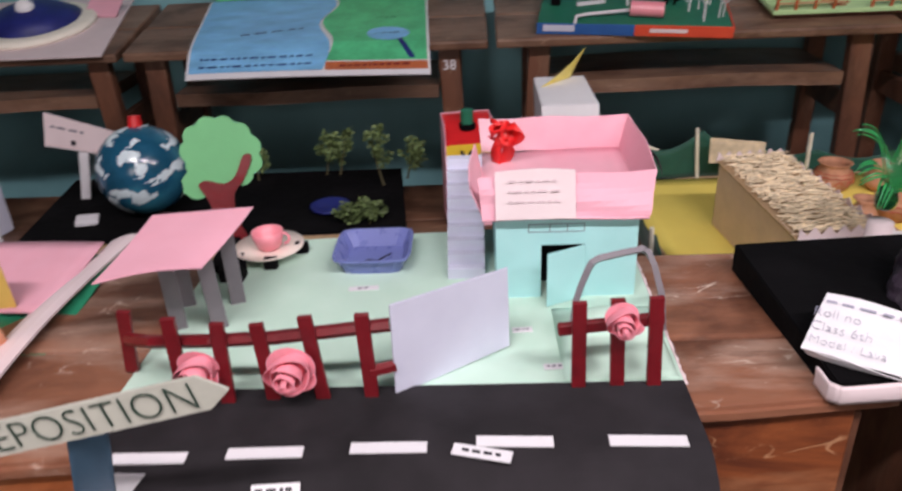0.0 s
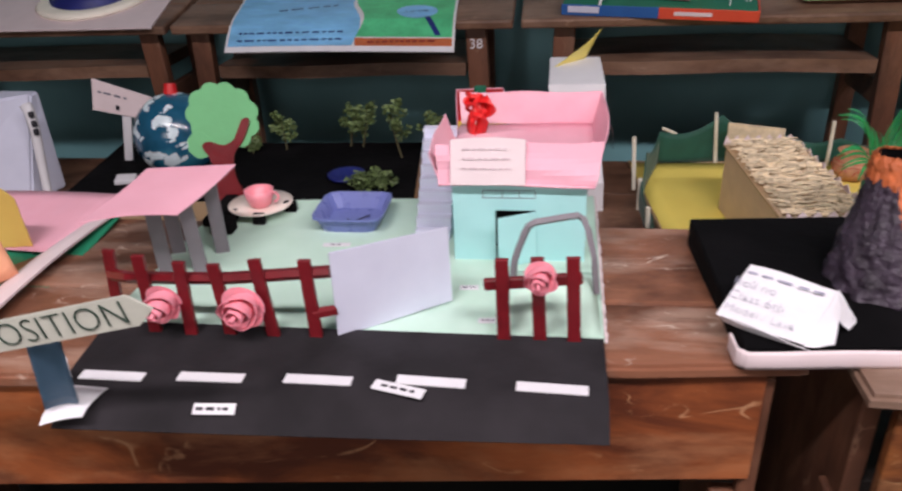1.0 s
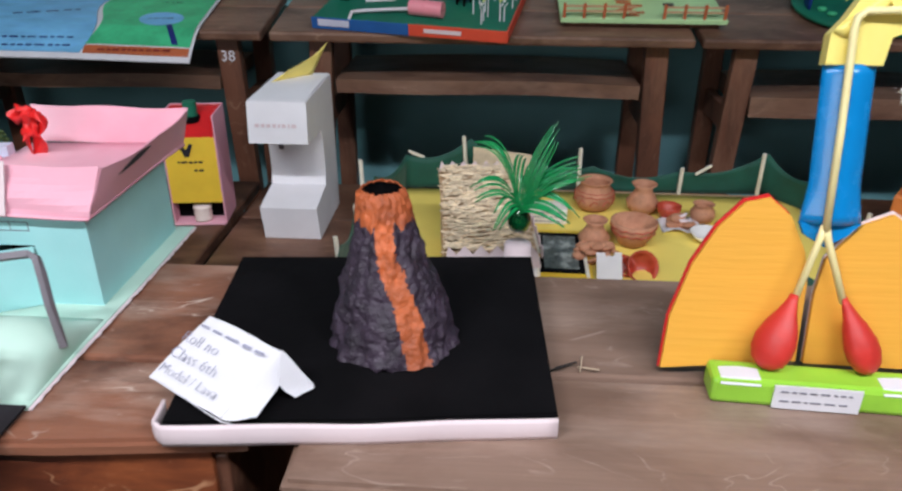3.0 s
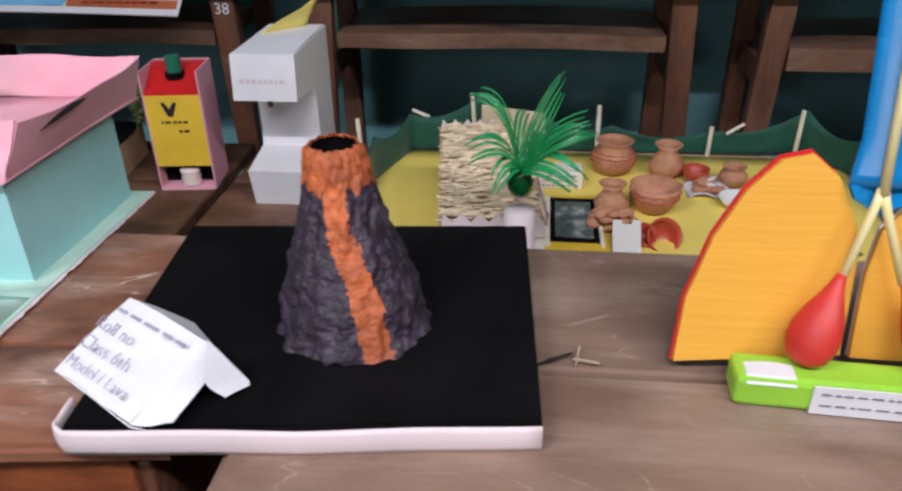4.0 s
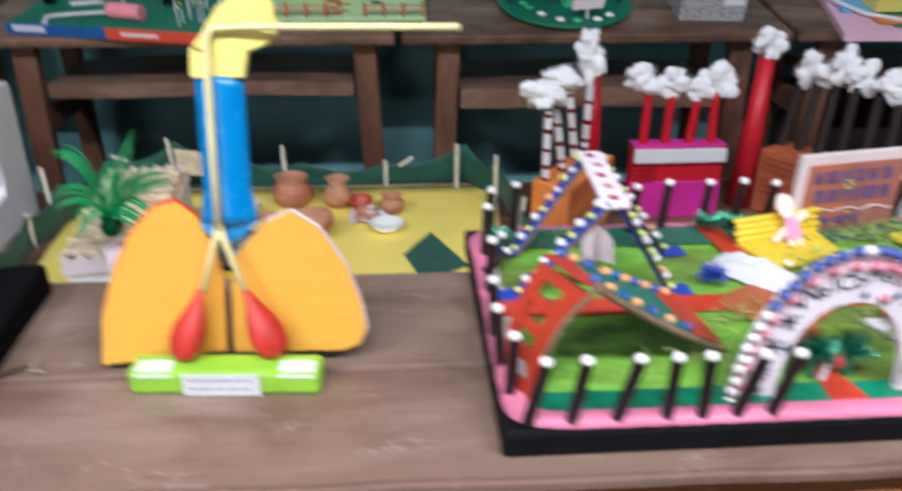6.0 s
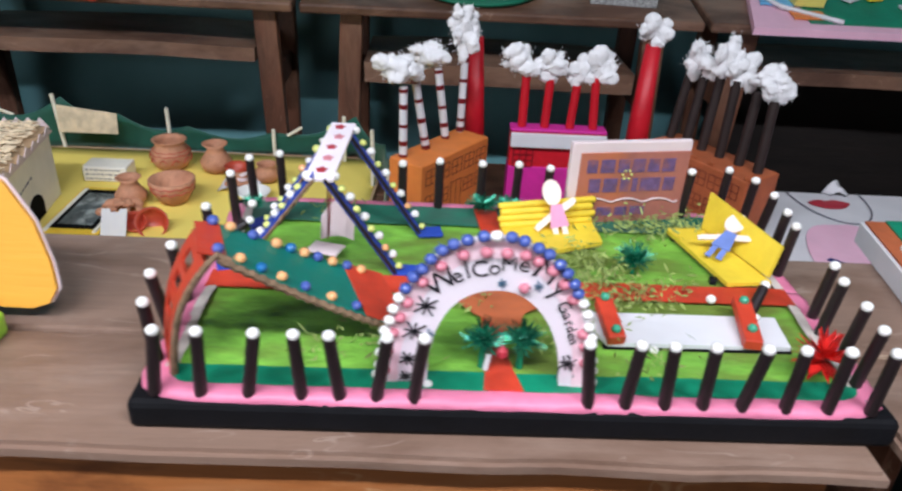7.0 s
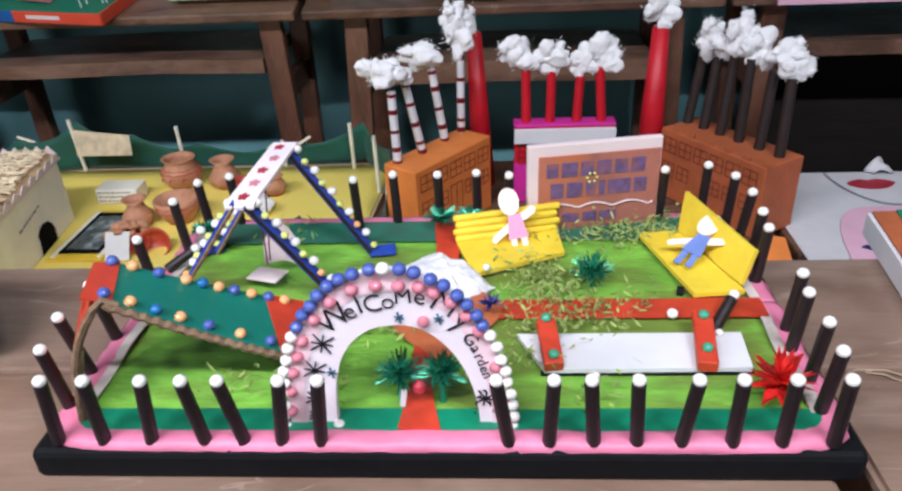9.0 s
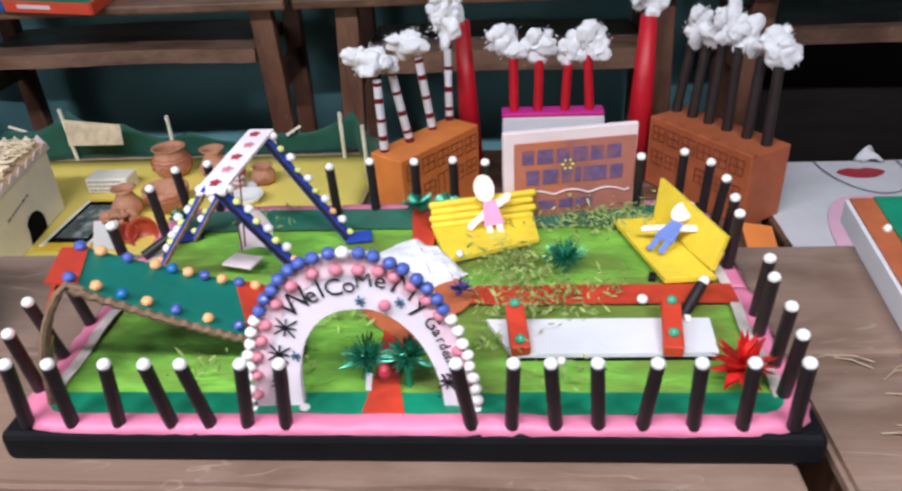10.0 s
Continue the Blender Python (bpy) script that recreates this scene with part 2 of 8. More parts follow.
blue_wrap = material("glossy_blue_wrap", lin(20, 132, 200), 0.25, 0.06, 10, bump=0.3, fine=12, coat=0.3)
yellow_wrap = material("yellow_wrap", lin(240, 222, 122), 0.35, 0.06, 10, bump=0.3, fine=14)
straw_tube = material("yellow_drinking_straw", lin(242, 228, 166), 0.35, 0.04, 20, bump=0.02)
balloon = material("red_rubber", lin(202, 50, 42), 0.5, 0.15, 18, bump=0.08, fine=30)
lime_wrap = material("lime_green_wrap", lin(150, 206, 62), 0.35, 0.08, 14, bump=0.2, fine=20, coat=0.2)
# second: pale patches painted in as glints on the crumpled clay
ash_clay = material("volcano_ash_clay", lin(52, 41, 54), 0.55, 0.6, 40, bump=1.0, fine=150, second=lin(120, 106, 120), amount=0.45, edge=0.58, detail=9)
lava_paint = material("orange_lava_paint", lin(184, 94, 50), 0.6, 0.35, 34, bump=1.0, fine=110, second=lin(112, 56, 38), amount=0.8, edge=0.53, detail=8)
lawn_paint = material("green_lawn_paint", lin(126, 182, 68), 0.55, 0.34, 16, (0.7, 1.6, 1), 0.5, 110, second=lin(104, 104, 48), amount=0.75, edge=0.47, detail=10.0)
sea_green = material("sea_green_paint", lin(24, 130, 96), 0.5, 0.18, 16, bump=0.2)
pink_paint = material("pink_paint", lin(222, 126, 158), 0.45, 0.12, 16, bump=0.3, fine=40)
road_card = material("charcoal_card", lin(38, 35, 38), 0.85, 0.3, 10, bump=0.3, fine=50, second=lin(48, 46, 50), amount=0.5, spec=0.2)
black_paint = material("black_paint", lin(12, 12, 16), 0.7, 0.3, 20, bump=0.5, fine=50, spec=0.2)
post_paint = material("dark_brown_paint", lin(34, 23, 26), 0.5, 0.2, 30, bump=0.15)
path_red = material("brick_red_paint", lin(196, 62, 40), 0.5, 0.18, 16, bump=0.2)
arch_white = material("white_arch_card", lin(244, 232, 240), 0.6, 0.04, 14)
bead_white = material("white_bead", lin(244, 240, 236), 0.25, 0.03, 20, bump=0, coat=0.4)
bead_blue = material("blue_bead", lin(76, 94, 168), 0.25, 0.08, 20, bump=0, coat=0.4)
bead_pink = material("pink_bead", lin(206, 124, 140), 0.25, 0.08, 20, bump=0, coat=0.4)
bead_peach = material("peach_bead", lin(240, 176, 120), 0.25, 0.08, 20, bump=0, coat=0.4)
bead_lime = material("lime_bead", lin(220, 226, 130), 0.25, 0.08, 20, bump=0, coat=0.4)
bead_sea = material("sea_blue_bead", lin(40, 110, 170), 0.25, 0.08, 20, bump=0, coat=0.4)
cobalt = material("cobalt_blue_paint", lin(46, 74, 176), 0.45, 0.12, 16)
tinsel_green = material("green_tinsel", lin(48, 136, 106), 0.25, 0.4, 40, bump=0, metal=0.5, island=0.4)
tinsel_red = material("red_tinsel", lin(206, 40, 36), 0.3, 0.3, 40, bump=0, metal=0.3, island=0.4)
sponge_yellow = material("yellow_foam", lin(236, 206, 60), 0.6, 0.1, 20, bump=0.3, fine=60)
skin_paper = material("cream_paper", lin(246, 226, 212), 0.65, 0.04, 20)
doll_pink = material("pink_felt", lin(236, 160, 196), 0.8, 0.08, 30)
doll_blue = material("blue_felt", lin(112, 134, 200), 0.8, 0.08, 30)
orange_paint = material("orange_paint", lin(226, 130, 62), 0.55, 0.1, 16, bump=0.15)
rust_paint = material("rust_orange_paint", lin(180, 96, 58), 0.6, 0.14, 16, bump=0.2)
mauve_paint = material("mauve_brown_paint", lin(166, 104, 92), 0.55, 0.14, 14, bump=0.2, second=lin(196, 110, 62), amount=0.7, edge=0.5)
magenta = material("magenta_paint", lin(206, 40, 150), 0.5, 0.12, 16)
crimson = material("crimson_paint", lin(196, 22, 40), 0.45, 0.12, 16)
cotton = material("cotton_wool", lin(244, 242, 244), 0.95, 0.04, 40, bump=0.8, fine=160, sheen=0.6)
moss = material("dry_moss", lin(148, 164, 92), 0.8, 0.25, 40, bump=0.1, island=0.25)
chart_blue = material("blue_painted_chart", lin(118, 184, 228), 0.6, 0.16, 8, (1, 3, 1), 0.15, 30)
chart_green = material("green_painted_chart", lin(70, 186, 130), 0.6, 0.2, 12, bump=0.15)
pale_green = material("pale_green_board", lin(180, 216, 158), 0.6, 0.08, 10)
board_green = material("pine_green_board", lin(22, 112, 84), 0.6, 0.12, 12)
board_blue = material("blue_board_edge", lin(36, 92, 160), 0.5, 0.1, 12)
board_red = material("red_board_edge", lin(214, 76, 52), 0.5, 0.1, 12)
sky_board = material("royal_blue_board", lin(40, 70, 160), 0.55, 0.12, 8)
yellow_paint = material("yellow_paint", lin(240, 200, 60), 0.55, 0.08, 12)
gravel_print = material("grey_gravel", lin(160, 160, 160), 0.8, 0.5, 120, bump=0.5, fine=150)
lips_red = material("dark_red_ink", lin(176, 46, 62), 0.5, 0.1, 20)
bead_teal = material("teal_green_bead", lin(70, 160, 128), 0.25, 0.08, 20, bump=0, coat=0.4)
slide_green = material("bluish_green_paint", lin(28, 120, 104), 0.45, 0.10, 14, bump=0.2)
border_dark = material("dull_green_paint", lin(40, 112, 88), 0.55, 0.2, 12, bump=0.2, second=lin(74, 92, 84), amount=0.8, edge=0.48)
raw_foam = material("bare_greyish_foam", lin(196, 184, 176), 0.8, 0.15, 30, bump=0.4)
raw_edge = material("raw_cardboard_edge", lin(134, 108, 84), 0.8, 0.3, 120, bump=0.5, fine=160)
pale_rose = material("pale_rose_paint", lin(246, 212, 222), 0.6, 0.06, 30)
dusty_rose = material("dusty_rose_print", lin(206, 128, 140), 0.7, 0.15, 60)
board_ink = material("thin_violet_ink", lin(104, 80, 122), 0.6, 0.3, 90, bump=0.1, second=lin(150, 92, 84), amount=0.7, edge=0.5)
maroon_ink = material("dark_brown_ink", lin(110, 48, 34), 0.6, 0.2, 60, bump=0)
dark_stack = material("dark_brown_card", lin(44, 32, 30), 0.6, 0.2, 20)
foam_pink = material("pale_pink_paint", lin(240, 190, 212), 0.6, 0.06, 10)

# ---------------------------------------------------------------- mesh helpers
ORIGIN = {}


def thing(name, at, label, category, group="", kind=""):
    """An Empty at the base of a thing; its parts are given in world metres."""
    e = new(name)
    e.location = at
    ORIGIN[e] = Vector(at)
    return tagged(e, label, category, group, kind)


def finish(bm, me, mats, smooth):
    bmesh.ops.recalc_face_normals(bm, faces=bm.faces)
    bm.to_mesh(me)
    bm.free()
    for m in mats if isinstance(mats, (list, tuple)) else [mats]:
        me.materials.append(m)
    if smooth:
        me.polygons.foreach_set("use_smooth", [True] * len(me.polygons))


def part(name, bm, mats, parent, label="", smooth=False):
    """Links a bmesh as one mesh under a thing or a part."""
    o = ORIGIN[parent]
    bmesh.ops.translate(bm, vec=-o, verts=bm.verts)
    me = bpy.data.meshes.new(name)
    finish(bm, me, mats, smooth)
    ob = new(name, me)
    ob.parent = parent
    ORIGIN[ob] = o
    return tagged(ob, label)


def solo(name, bm, mats, at, label="", category="", group="", kind="", smooth=False):
    """A thing of one mesh, its origin at its base."""
    bmesh.ops.translate(bm, vec=-Vector(at), verts=bm.verts)
    me = bpy.data.meshes.new(name)
    finish(bm, me, mats, smooth)
    ob = new(name, me)
    ob.location = at
    ORIGIN[ob] = Vector(at)
    return tagged(ob, label, category, group, kind)


def shared(name, bm, mats, smooth=False):
    me = bpy.data.meshes.new(name)
    finish(bm, me, mats, smooth)
    return me


def piece(name, me, m, parent):
    """An alike piece on shared mesh data; m is its pose in the world."""
    ob = new(name, me)
    ob.parent = parent
    ob.matrix_basis = Matrix.Translation(-ORIGIN[parent]) @ m
    ORIGIN[ob] = ORIGIN[parent]
    return ob


def box(x0, y0, z0, x1, y1, z1, bevel=0.0, bm=None, m=None, seg=2):
    bm = bm or bmesh.new()
    r = bmesh.ops.create_cube(bm, size=1, matrix=Matrix.Translation(((x0 + x1) / 2, (y0 + y1) / 2, (z0 + z1) / 2)) @ Matrix.Diagonal((x1 - x0, y1 - y0, z1 - z0, 1)))
    vs = r["verts"]
    if bevel:
        es = {e for v in vs for e in v.link_edges}
        r = bmesh.ops.bevel(bm, geom=list(es), offset=bevel, segments=seg, affect="EDGES", profile=0.5)
        vs = {v for f in r["faces"] for v in f.verts} | {v for v in vs if v.is_valid}
    if m:
        bmesh.ops.transform(bm, matrix=m, verts=list(vs))
    return bm


def obox(c, size, rot=(0, 0, 0), bevel=0.0, bm=None):
    x, y, z = (s / 2 for s in size)
    return box(-x, -y, -z, x, y, z, bevel, bm, pose(*c, *rot))


def rod(p, q, r, r2=None, n=10, bm=None):
    bm = bm or bmesh.new()
    p, q = Vector(p), Vector(q)
    d = q - p
    bmesh.ops.create_cone(bm, cap_ends=True, segments=n, radius1=r, radius2=r if r2 is None else r2, depth=d.length,
                          matrix=Matrix.Translation((p + q) / 2) @ d.to_track_quat("Z", "Y").to_matrix().to_4x4())
    return bm


def ball(c, r, s=(1, 1, 1), n=2, bm=None):
    bm = bm or bmesh.new()
    bmesh.ops.create_icosphere(bm, subdivisions=n, radius=r, matrix=Matrix.Translation(c) @ Matrix.Diagonal((*s, 1)))
    return bm


def prism(pts, d, m=None, bm=None):
    """A flat shape in x and y, d thick."""
    bm = bm or bmesh.new()
    a = [bm.verts.new((x, y, 0)) for x, y in pts]
    b = [bm.verts.new((x, y, d)) for x, y in pts]
    bm.faces.new(a[::-1])
    bm.faces.new(b)
    k = len(pts)
    for i in range(k):
        bm.faces.new((a[i], a[(i + 1) % k], b[(i + 1) % k], b[i]))
    if m:
        bmesh.ops.transform(bm, matrix=m, verts=a + b)
    return bm


def smooth_poly(pts, n=5):
    out = []
    k = len(pts)
    for i in range(k):
        p0, p1, p2, p3 = (Vector(pts[(i + o) % k]) for o in (-1, 0, 1, 2))
        for s in range(n):
            t = s / n
            out.append(tuple(0.5 * ((2 * p1) + (p2 - p0) * t + (2 * p0 - 5 * p1 + 4 * p2 - p3) * t * t + (3 * p1 - p0 - 3 * p2 + p3) * t ** 3)))
    return out


def upright(x, y, z, turn=0, lean=0):
    """Stands a flat shape up: its x along the wall, its y upward, its thickness away from the viewer."""
    return pose(x, y, z, 90 + lean, 0, turn) @ Matrix.Diagonal((1, 1, -1, 1))


def lathe(c, prof, n=24, bm=None):
    bm = bm or bmesh.new()
    rings = []
    for r, z in prof:
        rings.append([bm.verts.new((c[0] + r * math.cos(2 * math.pi * i / n), c[1] + r * math.sin(2 * math.pi * i / n), c[2] + z)) for i in range(n)])
    for a, b in zip(rings, rings[1:]):
        for i in range(n):
            bm.faces.new((a[i], a[(i + 1) % n], b[(i + 1) % n], b[i]))
    bm.faces.new(rings[0][::-1])
    bm.faces.new(rings[-1])
    return bm


def sheet(f, nu, nv, th, bm=None):
    """A curved sheet f(u, v) with u, v from 0 to 1, th thick."""
    bm = bm or bmesh.new()
    g = [[bm.verts.new(f(i / nu, j / nv)) for j in range(nv + 1)] for i in range(nu + 1)]
    fs = [bm.faces.new((g[i][j], g[i + 1][j], g[i + 1][j + 1], g[i][j + 1])) for i in range(nu) for j in range(nv)]
    bmesh.ops.recalc_face_normals(bm, faces=fs)
    bmesh.ops.solidify(bm, geom=fs, thickness=th)
    return bm


def tube(pts, r, n=8, bm=None):
    """A round bar bent along a line of points."""
    bm = bm or bmesh.new()
    pts = [Vector(p) for p in pts]
    rings = []
    for i, p in enumerate(pts):
        d = (pts[min(i + 1, len(pts) - 1)] - pts[max(i - 1, 0)]).normalized()
        q = d.to_track_quat("Z", "Y").to_matrix()
        rr = r(i / (len(pts) - 1)) if callable(r) else r
        rings.append([bm.verts.new(p + q @ Vector((rr * math.cos(2 * math.pi * k / n), rr * math.sin(2 * math.pi * k / n), 0))) for k in range(n)])
    for a, b in zip(rings, rings[1:]):
        best = min(range(n), key=lambda s: sum((a[k].co - b[(k + s) % n].co).length for k in range(n)))
        for k in range(n):
            bm.faces.new((a[k], a[(k + 1) % n], b[(k + 1 + best) % n], b[(k + best) % n]))
    bm.faces.new(rings[0])
    bm.faces.new(rings[-1])
    return bm


def lettering(body, size, m, mat, parent, name="lettering", label="", depth=0.0004, bold=0.0):
    """Words in the built-in font, as a thin mesh."""
    cu = bpy.data.curves.new(name, "FONT")
    cu.body, cu.size, cu.extrude, cu.align_x, cu.align_y, cu.resolution_u = body, size, depth, "CENTER", "CENTER", 3
    cu.offset = bold
    tmp = new(name + "_tmp", cu)
    me = bpy.data.meshes.new_from_object(tmp.evaluated_get(bpy.context.evaluated_depsgraph_get()))
    bpy.data.objects.remove(tmp)
    bpy.data.curves.remove(cu)
    me.materials.clear()
    me.materials.append(mat)
    ob = piece(name, me, m, parent)
    return tagged(ob, label)


def scribble(rows, width, pitch, height, m, mat, parent, rnd, name="writing"):
    """Writing that cannot be read: broken bars along each line, in one mesh."""
    bm = bmesh.new()
    for r in range(rows):
        x = -width / 2
        while x < width / 2 - pitch * 0.6:
            w = min(rnd.uniform(0.5, 1.7) * pitch, width / 2 - x)
            y = (rows / 2 - r - 0.5) * pitch * 1.5
            box(x, y - height / 2, -0.0003, x + w * 0.8, y + height / 2, 0.0004, bm=bm)
            x += w + pitch * 0.2
    me = shared(name, bm, mat)
    return tagged(piece(name, me, m, parent), kind="stuff")


def facing(x, y, z, turn=0, lean=0):
    """Writing on an upright face that looks towards the viewer."""
    return pose(x, y, z, 90 + lean, 0, turn)


def puff(c, r, s, seed):
    """A tuft of cotton wool: soft overlapping lobes with a torn outline and loose fibres."""
    rnd = random.Random(seed)
    c = Vector(c)
    bm = bmesh.new()
    centres = []
    for k in range(8):
        a = 2.4 * k + rnd.uniform(-0.5, 0.5)
        far = 0.15 if k == 0 else rnd.uniform(0.45, 0.85)
        o = c + Vector((math.cos(a) * s[0] * far, 0.3 * math.sin(2 * a) * s[1], math.sin(a) * s[2] * far)) * r
        centres.append(o)
        ball(o, r * (0.66 if k == 0 else rnd.uniform(0.28, 0.52)), (s[0] * rnd.uniform(0.8, 1.2), 0.9 * s[1], s[2] * rnd.uniform(0.8, 1.25)), 4, bm)
    shift = Vector((seed * 1.7, 0, 0))
    for v in bm.verts:
        d = v.co - c
        n = noise.noise(v.co * 24 + shift) + 0.7 * noise.noise(v.co * 55 + shift) + 0.3 * noise.noise(v.co * 130)
        v.co += d.normalized() * n * r * 0.26
    for k in range(160):
        d = Vector((rnd.gauss(0, 1), rnd.gauss(0, 1), rnd.gauss(0, 1))).normalized()
        o = rnd.choice(centres) + Vector((d.x * s[0], d.y * s[1], d.z * s[2])) * r * rnd.uniform(0.25, 0.5)
        t = Vector((rnd.gauss(0, 1), rnd.gauss(0, 1), rnd.gauss(0, 1))).normalized()
        e = o + (d + t * 0.8).normalized() * r * rnd.uniform(0.10, 0.30)
        w = t.cross(d).normalized() * 0.0011
        bm.faces.new([bm.verts.new(p) for p in (o - w, o + w, (o + e) / 2 + d * r * 0.06 + w * 0.8, e)])
    return bm


# ---------------------------------------------------------------- the room
X0, X1, Y0, Y1, ZC = -3.2, 5.2, -2.5, 2.95, 3.3
solo("floor", box(X0 - 0.2, Y0 - 0.2, -0.1, X1 + 0.2, Y1 + 0.2, 0.0), concrete, (1, 0.2, 0), "worn concrete classroom floor, darkened to deepen the shade under desks", "floor", kind="structure")
solo("ceiling", box(X0 - 0.2, Y0 - 0.2, ZC, X1 + 0.2, Y1 + 0.2, ZC + 0.1), plaster, (1, 0.2, ZC), "plain unseen plaster ceiling, darkened to cut bounce light", "ceiling", kind="structure")
solo("wall_north", box(X0 - 0.2, Y1, 0, X1 + 0.2, Y1 + 0.2, ZC), wall_paint, (1, Y1, 0), "teal blue painted classroom wall", "wall", kind="structure")
solo("wall_west", box(X0 - 0.2, Y0, 0, X0, Y1, ZC), unseen_wall_paint, (X0, 0, 0), "unseen classroom wall, darkened brown to cut bounce light", "wall", kind="structure")
solo("wall_east", box(X1, Y0, 0, X1 + 0.2, Y1, ZC), unseen_wall_paint, (X1, 0, 0), "unseen classroom wall, darkened brown to cut bounce light", "wall", kind="structure")
bm = box(X0 - 0.2, Y0 - 0.2, 0, X1 + 0.2, Y0, 1.05)
box(X0 - 0.2, Y0 - 0.2, 2.45, X1 + 0.2, Y0, ZC, bm=bm)
for xa, xb in ((X0 - 0.2, -1.6), (0.4, X1 + 0.2)):
    box(xa, Y0 - 0.2, 1.05, xb, Y0, 2.45, bm=bm)
solo("wall_south", bm, unseen_wall_paint, (1, Y0, 0), "unseen wall with a window opening, darkened brown to cut bounce light", "wall", kind="structure")
bm = bmesh.new()
for xx in (-1.58, -0.93, -0.27, 0.38):
    box(xx - 0.02, Y0 - 0.12, 1.05, xx + 0.02, Y0 - 0.07, 2.45, bm=bm)
for zz in (1.07, 2.43):
    box(-1.56, Y0 - 0.115, zz - 0.02, 0.36, Y0 - 0.075, zz + 0.02, bm=bm)
solo("window_1", bm, wood_back, (-0.6, Y0 - 0.1, 1.05), "open wooden window frame", "window", kind="structure")
for x in (-0.6, 1.1, 2.8):
    t = thing("tube_light", (x, -0.65, ZC), "white fluorescent tube fitting under the ceiling", "ceiling light", "ceiling tubes")
    part("housing", box(x - 0.64, -0.69, 3.24, x + 0.64, -0.61, ZC, 0.006), white_paper, t)
    part("tube", rod((x - 0.6, -0.65, 3.21), (x + 0.6, -0.65, 3.21), 0.014), bead_white, t)

# ---------------------------------------------------------------- desks and benches


def front_desk(x0, x1, zt, label, top, fl=0.742, fr=0.742, front=wood_front, th=0.022, back=0.027, drop=0.203):
    """fl, fr: where the front edge lies at its two ends; th: plank thickness; back, drop: the panel's setback and depth."""
    d = thing("school_desk", ((x0 + x1) / 2, 0.95, 0), label, "desk", "front row of desks")
    edge = [(x0 + (x1 - x0) * k / 24, fl + (fr - fl) * k / 24 + 0.0016 * math.sin(k * 1.7 + x0) + 0.001 * math.sin(k * 4.1)) for k in range(25)]
    bm = prism(edge + [(x1, 0.903), (x0, 0.903)], th, pose(0, 0, zt - th))
    sharp = [e for e in bm.edges if e.calc_face_angle(0) > 1.0 and abs(e.verts[0].co.z - e.verts[1].co.z) < 0.001]
    bmesh.ops.bevel(bm, geom=sharp, offset=0.006, segments=2, affect="EDGES")
    part("plank", bm, top, d)
    part("plank", box(x0 + 0.002, 0.907, zt - 0.036, x1 - 0.004, 1.15, zt - 0.001, 0.006), top, d)
    slant = pose((x0 + x1) / 2, (fl + fr) / 2 + back, 0, 0, 0, math.degrees(math.atan2(fr - fl, x1 - x0)))
    hw = (x1 - x0) / 2
    part("front_panel", box(-hw + 0.05, 0, zt - drop, hw - 0.04, 0.018, zt - th - 0.002, 0.003, m=slant), front, d, "orange-brown plank front panel")
    part("side_panel", box(x0 + 0.03, 0.79, 0.06, x0 + 0.055, 1.12, zt - 0.037, 0.003), wood_leg, d)
    part("side_panel", box(x1 - 0.055, 0.79, 0.06, x1 - 0.03, 1.12, zt - 0.037, 0.003), wood_leg, d)
    for x in (x0 + 0.05, x1 - 0.06):
        part("leg", box(x - 0.03, 0.792, 0, x + 0.03, 0.84, zt - 0.24, 0.004), wood_leg, d)
        part("leg", box(x - 0.03, 1.06, 0, x + 0.03, 1.11, 0.06, 0.004), wood_leg, d)
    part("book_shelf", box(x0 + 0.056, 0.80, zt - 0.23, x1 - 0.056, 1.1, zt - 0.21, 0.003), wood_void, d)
    part("foot_rail", box(x0 + 0.056, 0.80, 0.12, x1 - 0.056, 0.84, 0.16, 0.004), wood_leg, d)
    return d


ZD = 0.765
front_desk(-1.06, 0.535, ZD, "worn brown wooden school desk holding the house model", wood_top_red, 0.623, 0.774, wood_front_red, 0.022, 0.012, 0.203)
desk_b = front_desk(0.585, 2.225, ZD, "worn brown wooden school desk holding lungs and garden models", wood_top, 0.716, 0.697)
front_desk(2.262, 3.8, ZD, "worn brown wooden school desk beside the garden model desk", wood_top, 0.702, 0.702)
latch_grey = material("dull_grey_latch", lin(176, 176, 178), 0.5, 0.12, 40, bump=0.2)
bm = box(0.797, 0.731, 0.689, 0.847, 0.742, 0.718, 0.0052, seg=4)
box(0.806, 0.7275, 0.696, 0.838, 0.7315, 0.712, 0.0015, bm)
box(0.808, 0.735, 0.680, 0.836, 0.742, 0.6835, 0.001, bm)
part("latch_plate", bm, latch_grey, desk_b, "dull grey metal latch plate")

twig_rnd = random.Random(8)
dry_twig = material("dry_twig", lin(168, 148, 126), 0.8, 0.25, 40)
for k in range(9):
    x, y, a, ln = twig_rnd.uniform(2.285, 2.42), twig_rnd.uniform(0.775, 0.90), twig_rnd.uniform(-0.9, 0.9), twig_rnd.uniform(0.02, 0.055)
    p = Vector((x, y, ZD + 0.002))
    q = p + Vector((math.cos(a) * ln, math.sin(a) * ln * 0.7, twig_rnd.uniform(0, 0.004)))
    solo("twig", tube([p, (p + q) / 2 + Vector((0, 0.003, 0.002)), q], 0.0009, 5), dry_twig, p, "thin dry twig lying on the desk", "twig", "dry twigs")
